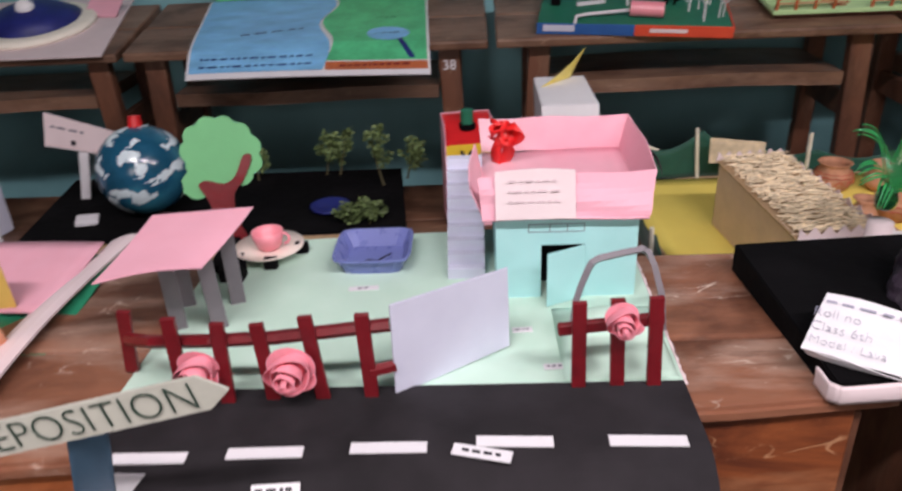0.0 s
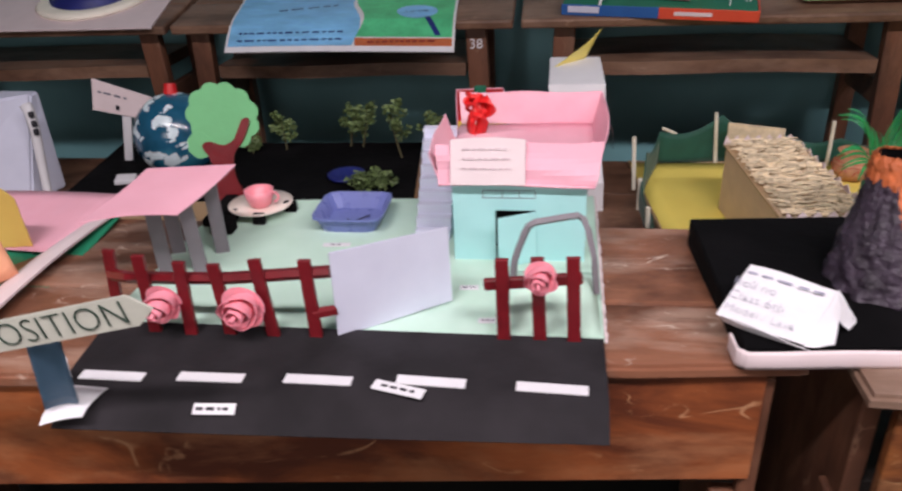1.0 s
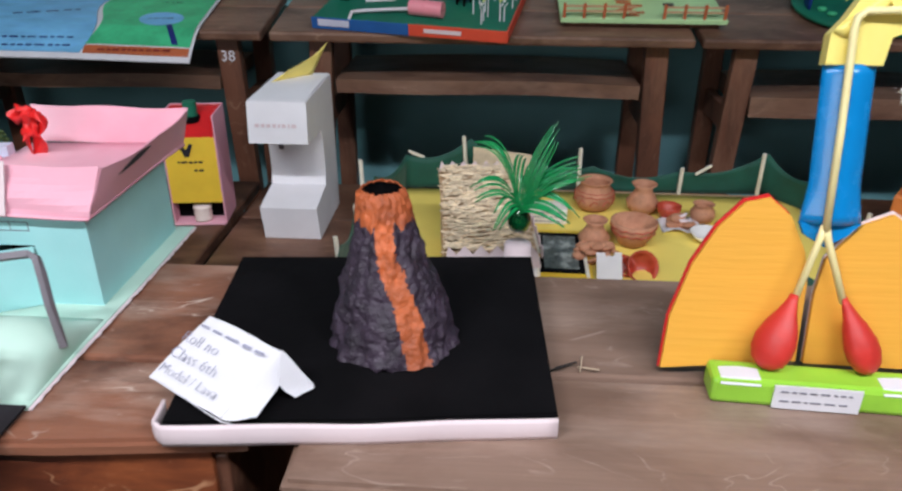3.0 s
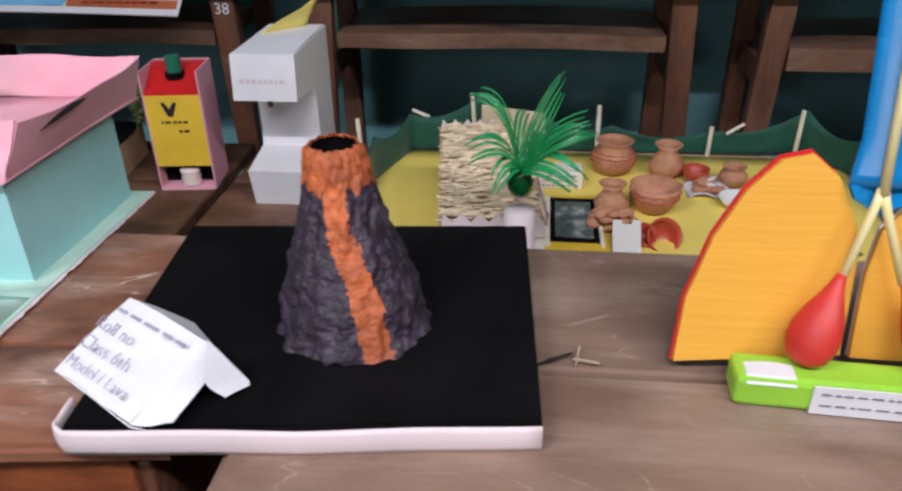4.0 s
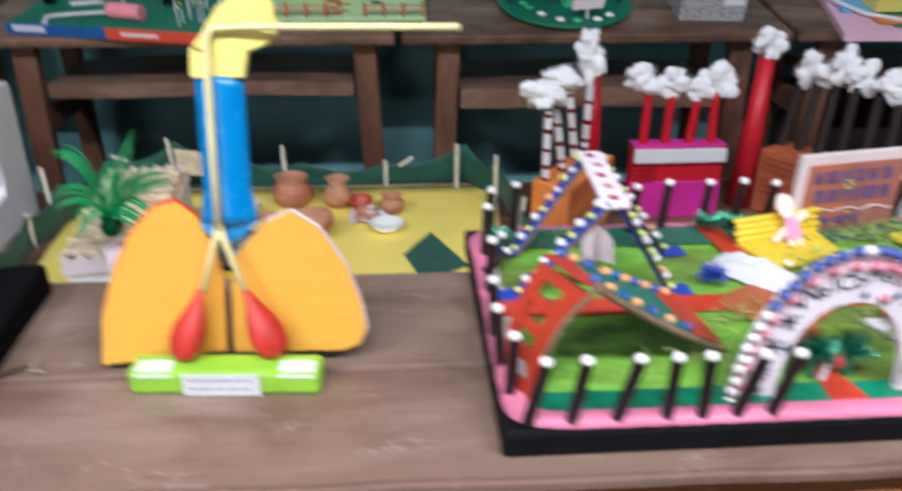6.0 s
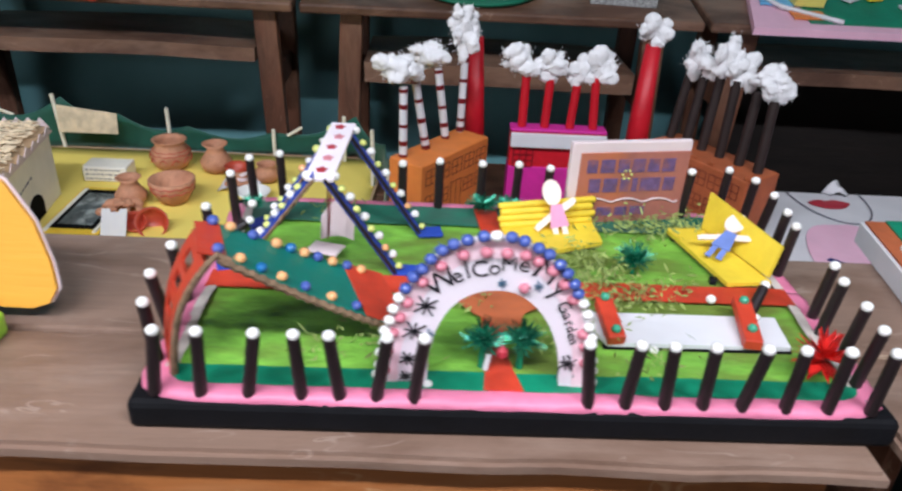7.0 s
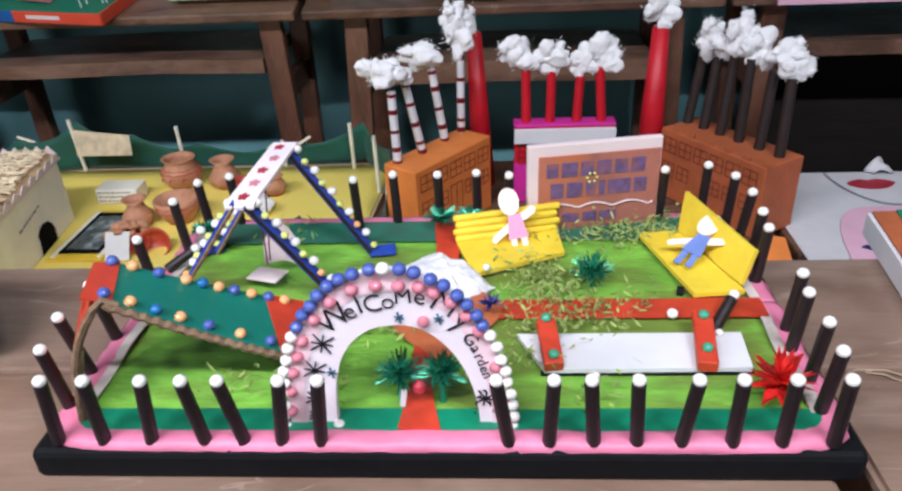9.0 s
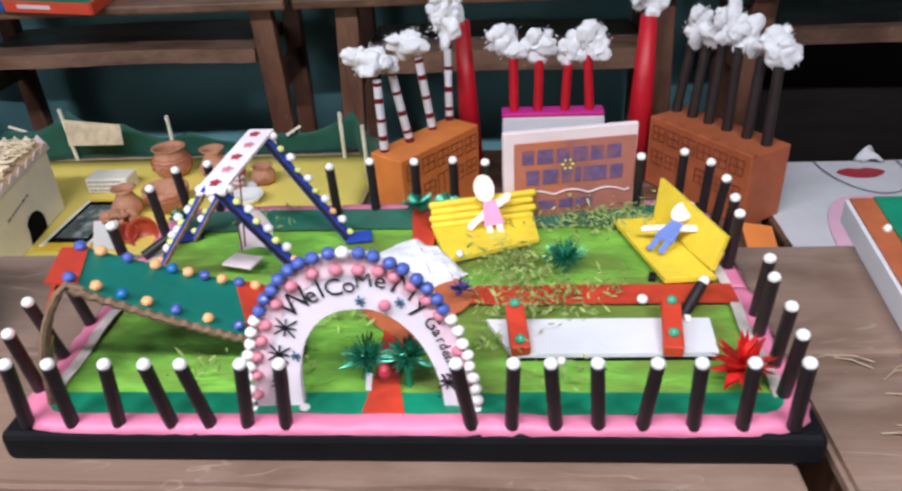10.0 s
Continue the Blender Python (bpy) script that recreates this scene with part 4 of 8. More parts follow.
slab = [(0.453, 0.764), (0.652, 0.780), (0.852, 0.803), (0.834, 1.117), (0.435, 1.09)]


def wedge(pts, z0, lift=0.0):
    """A flat-bottomed slab whose top rises a little towards the back."""
    bm = prism(pts, 1.0)
    for v in bm.verts:
        v.co.z = z0 if v.co.z < 0.5 else 0.788 + 0.0606 * (v.co.y - 0.764) + lift
    return bm


part("slab", wedge(slab, ZD), black_card, vm, "black paper-covered foam slab")
edge_run = [(0.444, 0.800), (0.446, 0.768), (0.456, 0.7605), (0.652, 0.777), (0.852, 0.800)]


def edge_f(u, v):
    """The bare foam front edge, rounded at its end and swelling in the middle of its height."""
    s = u * (len(edge_run) - 1)
    i = min(int(s), len(edge_run) - 2)
    p = Vector(edge_run[i]).lerp(Vector(edge_run[i + 1]), s - i)
    y = p.y - 0.002 * math.sin(math.pi * v) + 0.0005 * math.sin(31 * u)
    return (p.x, y, ZD + 0.001 + (0.0245 + 0.0005 * math.sin(23 * u)) * v)


part("white_edge", sheet(edge_f, 48, 5, 0.003), rose_white, vm, "rough white foam front edge", smooth=True)
ins = [(0.640 + (x - 0.640) * 0.992, 0.93 + (y - 0.93) * 0.985) for x, y in slab]
part("black_cover", wedge(ins, ZD + 0.02, 0.0025), black_card, vm, "black paper cover")
bm = bmesh.new()
NA, NH = 140, 64
rings = []
for j in range(NH + 1):
    v = j / NH
    r = 0.050 * (1 - v) ** 1.0 + 0.027 + 0.003 * math.sin(7 * v)
    if v > 0.97:
        r -= 0.004
    ring = []
    for i in range(NA):
        a = 2 * math.pi * i / NA
        p = Vector((math.cos(a), math.sin(a), v * 2.2))
        rr = r * 0.93 + 0.007 * noise.noise(p * 3.1) * (1.2 - v) + 0.0030 * noise.noise(p * 9) + 0.0016 * noise.noise(Vector((p.x * 34, p.y * 34, p.z * 20))) + 0.006 * max(0, 0.07 - v) / 0.07 * (0.6 + noise.noise(p * 6))
        ring.append(bm.verts.new((0.668 - 0.013 * v + rr * math.cos(a), 0.930 + 0.024 * v + rr * math.sin(a), ZD + 0.033 + 0.176 * v + 0.003 * noise.noise(p * 5) * v)))
    rings.append(ring)
lip = [bm.verts.new((0.655 + 0.022 * math.cos(2 * math.pi * i / NA), 0.958 + 0.022 * math.sin(2 * math.pi * i / NA), ZD + 0.205)) for i in range(NA)]
pit = [bm.verts.new((0.655 + 0.019 * math.cos(2 * math.pi * i / NA), 0.958 + 0.019 * math.sin(2 * math.pi * i / NA), ZD + 0.16)) for i in range(NA)]
rings += [lip, pit]
for j, (a, b) in enumerate(zip(rings, rings[1:])):
    for i in range(NA):
        f = bm.faces.new((a[i], a[(i + 1) % NA], b[(i + 1) % NA], b[i]))
        v, ang = j / NH, math.degrees(2 * math.pi * i / NA)
        mid = 297 - 22 * v + 5 * math.sin(7 * v)
        wide = 11 + 8 * v + 5 * noise.noise(Vector((i * 0.12, j * 0.16, 3))) + 3 * noise.noise(Vector((i * 0.5, j * 0.6, 1)))
        if abs((ang - mid + 180) % 360 - 180) < wide or (v > 0.80 + 0.09 * noise.noise(Vector((i * 0.16, 0, 7))) and j < NH + 1):
            f.material_index = 1
        if j > NH:
            f.material_index = 2
        f.smooth = True
f = bm.faces.new(pit)
f.material_index = 2
part("cone", bm, [ash_clay, lava_paint, black_card], vm, "rough dark clay cone with an orange lava streak")

nc = thing("name_card", (0.5, 0.82, ZD + 0.026), "white folded tent card with handwriting", "card")
A, B = Vector((0.474, 0.871, 0.850)), Vector((0.567, 0.820, 0.845))
C, D = Vector((0.425, 0.812, 0.810)), Vector((0.518, 0.760, 0.801))
E, F = Vector((0.597, 0.822, 0.799)), Vector((0.512, 0.905, 0.800))


def pane(p, q, r, s, th):
    return sheet(lambda u, v: p.lerp(q, u).lerp(s.lerp(r, u), v) + Vector((0, 0, 0.002 * math.sin(5 * u + 3 * v))), 6, 6, th)


part("front_flap", pane(A, B, D, C, 0.002), white_paper, nc)
part("back_flap", pane(A, B, E, F, 0.002), white_paper, nc)
G, H_ = Vector((0.567, 0.800, 0.816)), Vector((0.553, 0.764, 0.801))
part("side_flap", pane(B, E, Vector((0.582, 0.802, 0.7965)), G, 0.001), white_paper, nc)
part("side_flap", pane(B, G, H_, D, 0.001), white_paper, nc)
part("front_flap_edge", pane(C, D, D + Vector((0.010, 0.004, -0.011)), C + Vector((0.012, 0.006, -0.014)), 0.001), white_paper, nc)
u_ax, v_ax = (B - A).normalized(), (A - C).normalized()
n_ax = u_ax.cross(v_ax).normalized()
v_ax = n_ax.cross(u_ax)
ctr = (A + B + C + D) / 4 + n_ax * 0.0035
card_m = Matrix((u_ax, v_ax, n_ax)).transposed().to_4x4()
card_m.translation = ctr
scribble(1, 0.10, 0.014, 0.003, card_m @ pose(0.005, 0.03, 0), card_ink, nc, rnd)
lettering("Roll no", 0.0185, card_m @ pose(-0.03, 0.012, 0), card_ink, nc, bold=-0.0005)
lettering("Class 6th", 0.0185, card_m @ pose(-0.022, -0.008, 0), card_ink, nc, bold=-0.0005)
lettering("Model / Lava", 0.0165, card_m @ pose(-0.012, -0.028, 0), card_ink, nc, bold=-0.0005)

# ---------------------------------------------------------------- lungs model
lm = thing("lungs_model", (1.13, 0.93, ZD), "card model of lungs with blue windpipe and red balloons", "craft model")


def leanboard(d=0.0):
    """The backward-leaning plane of the lungs; x in the world, y up along the board, z toward the viewer."""
    return pose(0, 0.92, 0.80, 90 - 14.57) @ Matrix.Translation((0, 0, d))


def lean_at(x, v, d=0.0):
    return leanboard(d) @ Vector((x, v, 0))


def lobe(pts):
    side = pts[:1] + smooth_poly(pts, 4)[2:-5] + pts[-1:]
    return side


left = [(0.977, -0.024), (0.983, 0.038), (1.003, 0.099), (1.028, 0.142), (1.055, 0.170), (1.081, 0.176), (1.105, 0.156), (1.124, 0.116), (1.13, 0.082), (1.127, -0.010)]
right = [(1.136, -0.012), (1.139, 0.068), (1.147, 0.109), (1.182, 0.148), (1.214, 0.161), (1.246, 0.139), (1.277, 0.092), (1.294, 0.040), (1.298, 0.010), (1.288, -0.008), (1.268, -0.015)]
for pts, w in ((left, "left"), (right, "right")):
    lb = part("lung_lobe", prism(pts, 0.006, leanboard(-0.006)), lung_card, lm, "orange corrugated card lobe")
    part("lobe_back", prism([(1.135 + (x - 1.135) * 1.015, v * 1.02) for x, v in pts], 0.003, leanboard(-0.0095)), red_plastic if w == "left" else rose_white, lb)
wp = part("windpipe", sheet(lambda u, v: lean_at(1.144 + (u - 0.5) * (0.055 + 0.012 * max(0, 1 - v / 0.25)), 0.15 + v * 0.168, 0.004 + 0.012 * math.sin(math.pi * u)), 14, 16, 0.003), blue_wrap, lm, "glossy blue wrapped windpipe", smooth=True)
part("windpipe_end", prism([(1.111, 0.151), (1.117, 0.138), (1.140, 0.124), (1.163, 0.138), (1.176, 0.151)], 0.007, leanboard(0.001)), blue_wrap, wp)
head = [(1.115, 0.317), (1.117, 0.348), (1.131, 0.364), (1.149, 0.392), (1.174, 0.410), (1.198, 0.411), (1.210, 0.397), (1.212, 0.383), (1.218, 0.372), (1.203, 0.354), (1.179, 0.345), (1.173, 0.317)]
part("throat", prism(head, 0.016, leanboard(-0.002)), yellow_wrap, lm, "yellow wrapped throat with nose shape")
part("nose_disc", prism([(1.190 + 0.0215 * math.cos(k * 0.2618), 0.3885 + 0.0215 * math.sin(k * 0.2618)) for k in range(24)], 0.004, leanboard(0.0142)), yellow_wrap, lm, "round yellow wrapped nose piece")
part("wrap_fold", sheet(lambda u, v: lean_at(1.119 + 0.060 * u + 0.012 * v, 0.350 + 0.048 * u - 0.006 * v, 0.0150 + 0.0012 * math.sin(9 * u + 3 * v)), 10, 3, 0.0008), yellow_wrap, lm, "crinkled fold of yellow wrapping", smooth=True)
st = [lean_at(1.134, 0.145, 0.02), lean_at(1.135, 0.25, 0.023), lean_at(1.1365, 0.352, 0.021), lean_at(1.139, 0.364, 0.021), lean_at(1.147, 0.3695, 0.021), lean_at(1.18, 0.3705, 0.024), Vector((1.30, 0.968, 1.168)), Vector((1.412, 0.942, 1.172))]
part("breathing_straw", tube(st, 0.0042, 10), straw_tube, lm, "long pale yellow drinking straw", smooth=True)
for s, bx, bv in ((-1, 1.109, 0.068), (1, 1.161, 0.066)):
    part("branch_straw", tube([lean_at(1.134 + s * 0.001, 0.15, 0.018), lean_at(1.134 + s * 0.004, 0.136, 0.018), lean_at(bx, bv, 0.022)], 0.004, 10), straw_tube, lm, "pale yellow drinking straw", smooth=True)
    bal = [(0.0045, 0.0), (0.006, 0.008), (0.010, 0.02), (0.0175, 0.036), (0.0225, 0.053), (0.0225, 0.066), (0.018, 0.079), (0.009, 0.086), (0.002, 0.0875)]
    bm = lathe((0, 0, 0), [(r, -z) for r, z in bal], 24)
    e0, e1 = lean_at(bx, bv + 0.006, 0.022), lean_at(bx + s * (0.030 if s < 0 else 0.036), bv - 0.08, 0.034)
    q = (e0 - e1).to_track_quat("Z", "Y").to_matrix().to_4x4()
    bmesh.ops.transform(bm, matrix=Matrix.Translation(e0) @ q @ Matrix.Diagonal((1, 0.72, 1, 1)), verts=bm.verts)
    part("balloon", bm, balloon, lm, "half-limp red rubber balloon", smooth=True)
LB = pose(1.134, 0.881, ZD, 0, 0, -3.5)
bs = part("base_block", box(-0.111, -0.02, 0.0005, 0.113, 0.02, 0.033, 0.006, m=LB), lime_wrap, lm, "lime green wrapped block")
sl = part("name_slip", box(-0.046, -0.0225, 0.002, 0.044, -0.0203, 0.031, m=LB), white_paper, bs)
scribble(2, 0.076, 0.008, 0.0016, LB @ facing(-0.001, -0.0229, 0.018), grey_ink, sl, rnd)
for x in (-0.082, 0.085):
    part("tape", sheet(lambda u, v, x=x: LB @ Vector((x - 0.02 + 0.042 * u, -0.021 + 0.024 * v, 0.0332 + 0.002 * math.sin(3 * u) * v - 0.006 * (v < 0.2))), 6, 4, 0.0012), white_paper, bs, "strip of white tape")

# ---------------------------------------------------------------- things on the benches
ZM = 0.47
# village scene on yellow paper with a green cloth fence
vg = thing("village_model", (1.05, 1.9, ZM), "yellow-floored village model ringed by a dark green cloth fence", "craft model")
part("board", prism([(0.524, 1.36), (1.566, 1.36), (1.622, 2.185), (0.446, 2.185)], 0.011, pose(0, 0, ZM + 0.001)), cardboard, vg)
part("yellow_floor", sheet(lambda u, v: (0.528 - 0.078 * v + (1.032 + 0.131 * v) * u, 1.365 + 0.80 * v, ZM + 0.0145 + 0.0012 * math.sin(9 * u) * math.sin(6 * v)), 24, 14, 0.0015), yellow_cloth, vg, "yellow chart paper floor", smooth=True)
ring = [(0.452, 1.38), (0.452, 1.62), (0.447, 1.82), (0.472, 1.965), (0.53, 2.16), (0.71, 2.185), (0.86, 2.19), (1.055, 2.19), (1.30, 2.19), (1.535, 2.195), (1.628, 2.06), (1.645, 1.9), (1.65, 1.7), (1.65, 1.38)]
tops = [0.565, 0.567, 0.569, 0.595, 0.585, 0.628, 0.585, 0.555, 0.548, 0.604, 0.575, 0.600, 0.57, 0.57]


def along(u):
    s = u * (len(ring) - 1)
    i = min(int(s), len(ring) - 2)
    f = s - i
    sag = 0.028 * math.sin(math.pi * f)
    return ring[i][0] + f * (ring[i + 1][0] - ring[i][0]), ring[i][1] + f * (ring[i + 1][1] - ring[i][1]), tops[i] + f * (tops[i + 1] - tops[i]) - sag


def fence_f(u, v):
    x, y, z = along(u)
    w = 0.006 * math.sin(70 * u) * math.sin(3 * v)
    return (x + w, y + w, ZM + 0.012 + v * (z - ZM - 0.012))


part("cloth_fence", sheet(fence_f, 104, 5, 0.002), green_cloth, vg, "sagging dark green cloth fence", smooth=True)
for x, y, zt in ((0.447, 1.62, 0.585), (0.445, 1.827, 0.569), (0.445, 1.96, 0.635), (0.704, 2.174, 0.636), (1.015, 2.15, 0.618), (1.30, 2.178, 0.56), (1.505, 2.148, 0.617), (1.598, 1.987, 0.640), (1.64, 1.82, 0.59), (1.645, 1.64, 0.585)):
    bm = rod((0, 0, 0), (0, 0, zt - ZM - 0.012), 0.0056, n=8)
    bmesh.ops.transform(bm, matrix=pose(x, y, ZM + 0.013, rnd.uniform(-4, 3), rnd.uniform(-5, 5)), verts=bm.verts)
    part("stick", bm, stick_wood, vg, "pale wooden stick")
for x, y, z, t in ((0.56, 2.165, 0.585, 25), (1.36, 2.18, 0.556, -30)):
    part("clip", obox((x, y, z), (0.05, 0.006, 0.008), (0, t, 10), 0.002), stick_wood, vg)

# thatched hut
ht = thing("straw_hut", (0.75, 1.85, ZM + 0.014), "cream card hut with a straw thatched roof", "craft hut")
HX0, HX1, HY0, HY1 = 0.692, 0.872, 1.462, 1.85
zf, zb = 0.640, 0.650


def side(x, th):
    pts = [(HY0, ZM + 0.016), (HY1, ZM + 0.016), (HY1, zb), (HY0, zf)]
    bm = bmesh.new()
    a = [bm.verts.new((x, y, z)) for y, z in pts]
    b = [bm.verts.new((x + th, y, z)) for y, z in pts]
    bm.faces.new(a)
    bm.faces.new(b[::-1])
    for i in range(4):
        bm.faces.new((a[i], b[i], b[(i + 1) % 4], a[(i + 1) % 4]))
    return bm


cream_card = material("cream_card", lin(240, 234, 220), 0.75, 0.08, 12, bump=0.2)
tan_card = material("pale_tan_card", lin(220, 192, 162), 0.75, 0.08, 14, bump=0.2)
part("wall_panel", side(HX0, 0.004), tan_card, ht)
rw = part("wall_panel", side(HX1 - 0.004, 0.004), cream_card, ht)
part("wall_panel", box(HX0 + 0.004, HY0 - 0.010, ZM + 0.016, HX1 - 0.004, HY0 - 0.001, zf - 0.006), bright_paper, ht)
part("wall_panel", box(HX0 + 0.004, HY1 - 0.004, ZM + 0.016, HX1 - 0.004, HY1, zb), cardboard, ht)
dp = [(-0.042, 0), (0.042, 0), (0.044, 0.03)] + [(0.042 * math.cos(a), 0.03 + 0.032 * math.sin(a)) for a in (0.5, 1.0, 1.57, 2.1, 2.6)] + [(-0.035, 0.03)]
part("doorway", prism(dp, 0.001, pose(HX1 + 0.0008, 1.70, ZM + 0.017, 90, 0, 90)), black_card, rw, "dark arched doorway")
scribble(1, 0.12, 0.014, 0.005, pose(HX1 + 0.001, 1.66, 0.585, 90, -8, 90), grey_ink, rw, rnd)
part("roof_card", sheet(lambda u, v: (HX0 - 0.004 + u * (HX1 - HX0 + 0.004), HY0 - 0.012 + v * (HY1 - HY0 + 0.02), zf - 0.003 + v * (zb - zf + 0.012)), 6, 6, 0.003), cardboard, ht)
bm = bmesh.new()
for k in range(900):
    x, v = rnd.uniform(HX0 + 0.008, HX1 - 0.02), rnd.random()
    y = HY0 - 0.008 + v * (HY1 - HY0 + 0.012)
    z = zf + 0.006 + v * (zb - zf + 0.012) + rnd.uniform(0, 0.009)
    a, ln = rnd.gauss(0, 0.35), rnd.uniform(0.02, 0.04)
    d = Vector((math.cos(a), math.sin(a), rnd.uniform(-0.12, 0.16))) * ln
    rod(Vector((x, y, z)) - d / 2, Vector((x, y, z)) + d / 2, 0.0016, n=4, bm=bm)
tagged(part("thatch", bm, straw, ht, "cut straw thatch"), kind="stuff")
for yy, zz, n, tall in ((HY0 - 0.0155, zf - 0.026, 6, 0.046), (HY1 + 0.012, zb + 0.004, 7, 0.026)):
    pts = [(HX0 - 0.004, 0)] + [(HX0 - 0.004 + (HX1 - HX0 + 0.006) * (k + 0.5) / (2 * n), (tall if k % 2 == 0 else tall - 0.017)) for k in range(2 * n)] + [(HX1 + 0.002, 0)]
    part("ragged_edge", prism(pts, 0.002, upright(0, yy, zz, 0, -6)), rose_white, ht, "zigzag-cut paper edge")
n = 10
pts = [(0, 0)] + [((HY1 - HY0 + 0.03) * (k + 0.5) / (2 * n), 0.022 if k % 2 == 0 else 0.007) for k in range(2 * n)] + [(HY1 - HY0 + 0.03, 0)]
part("ragged_edge", prism(pts, 0.002, pose(HX1 + 0.0025, HY0 - 0.012, zf - 0.006, 90, math.degrees(-math.atan2(zb - zf, HY1 - HY0)), 90)), rose_white, ht, "zigzag-cut paper edge")
bm = sheet(lambda u, v: (0.72 + 0.16 * u, 2.13 + 0.01 * v, 0.545 + 0.075 * v * (1 - 0.25 * u)), 6, 4, 0.002)
part("straw_flag", bm, straw, vg, "straw-coloured cloth flag on a stick")

# the hut stands a little askew
ht.matrix_basis = pose(0.782, 1.462, 0, 0, 0, 6) @ pose(-0.782, -1.462, 0) @ ht.matrix_basis

# plastic palm in a green cup
pm = thing("plastic_palm", (0.825, 1.392, ZM + 0.0165), "shiny green plastic palm on a white paper post", "craft plant")
px, py, pz = 0.825, 1.392, 0.722
part("post", lathe((px, py, ZM + 0.0165), [(0.030, 0), (0.027, 0.1), (0.024, 0.209), (0.004, 0.2095)], 18), rose_white, pm, "rolled white paper post", smooth=True)
part("cup", lathe((px, py, pz), [(0.012, 0), (0.017, 0.004), (0.0205, 0.014), (0.021, 0.026), (0.017, 0.033), (0.0175, 0.042), (0.015, 0.042), (0.014, 0.033), (0.017, 0.02), (0.01, 0.006)], 20), bottle_green, pm, smooth=True)


def blade(tip, rise, wide, n):
    """One leaf cut from the bottle wall: it climbs, bends over towards its tip and splits into n narrow strips."""
    o = Vector((px, py, pz + 0.038))
    t = Vector(tip)
    mid = o + Vector((t.x * 0.30, t.y * 0.30, rise))
    end = o + t
    side = Vector((t.y, -t.x, 0)).normalized() if abs(t.x) + abs(t.y) > 0.02 else Vector((1, 0, 0))
    side = (side + Vector((0, 0, 0.75 if t.x < 0 else -0.75))).normalized()
    bm = bmesh.new()
    for k in range(n):
        c = (k + 0.5) / n - 0.5
        stop = 0.80 + 0.2 * rnd.random()
        fray = rnd.uniform(-0.010, 0.010)

        def f(u, v, c=c, stop=stop, fray=fray):
            w = u * stop
            p = o.lerp(mid, w).lerp(mid.lerp(end, w), w)
            spread = wide * (0.35 + 1.1 * math.sin(math.pi * min(1, 0.12 + 0.68 * w)))
            return p + side * (c * spread + (v - 0.5) * spread / n * 0.74 * (1 - 0.8 * w ** 4)) + Vector((0, -0.004 * math.cos(3 * c), fray * w * w))
        sheet(f, 12, 1, 0.0004, bm)
    return bm


for tip, rise, wide, n in (((-0.088, 0.02, 0.112), 0.150, 0.022, 6), ((0.064, 0.03, 0.148), 0.075, 0.034, 8), ((0.118, -0.01, 0.088), 0.075, 0.034, 7), ((0.122, 0.04, 0.058), 0.070, 0.030, 6),
                           ((0.100, -0.06, -0.006), 0.055, 0.036, 6), ((-0.090, -0.03, 0.036), 0.085, 0.028, 5), ((-0.045, -0.055, -0.012), 0.050, 0.024, 4), ((0.015, 0.09, 0.060), 0.090, 0.034, 6)):
    part("leaf", blade(tip, rise, wide, n), green_film, pm, "leaf cut into fringed strips", smooth=True)

# clay pots


def pot(name, x, y, s, prof, mat, label, tip=0.0):
    bm = lathe((0, 0, 0), [(r * s, z * s) for r, z in prof], 28)
    bmesh.ops.transform(bm, matrix=pose(x, y, ZM + 0.0165, tip, tip * 0.4), verts=bm.verts)
    return solo(name, bm, mat, (x, y, ZM + 0.0165), label, "pot", "clay pots", smooth=True)


round_pot = [(0.5, 0), (0.75, 0.15), (0.95, 0.5), (0.9, 0.9), (0.66, 1.2), (0.74, 1.4), (0.82, 1.46), (0.74, 1.46), (0.6, 1.25), (0.8, 0.8), (0.6, 0.2)]
bowl_pot = [(0.45, 0), (0.6, 0.1), (0.9, 0.6), (1.0, 1.1), (0.92, 1.12), (0.8, 0.6), (0.5, 0.15)]
jug_pot = [(0.5, 0), (0.85, 0.3), (0.95, 0.7), (0.6, 1.2), (0.45, 1.5), (0.75, 1.8), (0.68, 1.8), (0.38, 1.5), (0.5, 1.2), (0.7, 0.5)]
PX, PY = 1.047, 2.050
p1 = pot("clay_pot", PX, PY, 0.056, round_pot, terracotta, "round patterned terracotta clay pot")
for k in range(10):
    a = 2 * math.pi * k / 10
    part("pattern_line", tube([(PX + 0.0540 * math.cos(a + b), PY + 0.0540 * math.sin(a + b), ZM + 0.042 + zz * 0.9) for b, zz in ((0, 0), (0.12, 0.012), (0.25, 0.016), (0.38, 0.008))], 0.0014, 4), red_clay, p1)
for zz, rr in ((0.0515, 0.0525), (0.0605, 0.0465)):
    part("pattern_band", tube([(PX + rr * math.cos(a * 0.2618), PY + rr * math.sin(a * 0.2618), ZM + 0.0165 + zz * 0.9 + 0.0025 * (a % 2)) for a in range(25)], 0.0014, 4), red_clay, p1)
p2 = pot("clay_bowl", 1.117, 1.838, 0.056, bowl_pot, terracotta, "deep brown clay bowl")
for zz, rr in ((0.036, 0.0525), (0.05, 0.055)):
    part("pattern_band", tube([(1.117 + rr * math.cos(a * 0.2244), 1.838 + rr * math.sin(a * 0.2244), ZM + 0.0165 + zz + 0.004 * (a % 2)) for a in range(29)], 0.0014, 4), red_clay, p2)
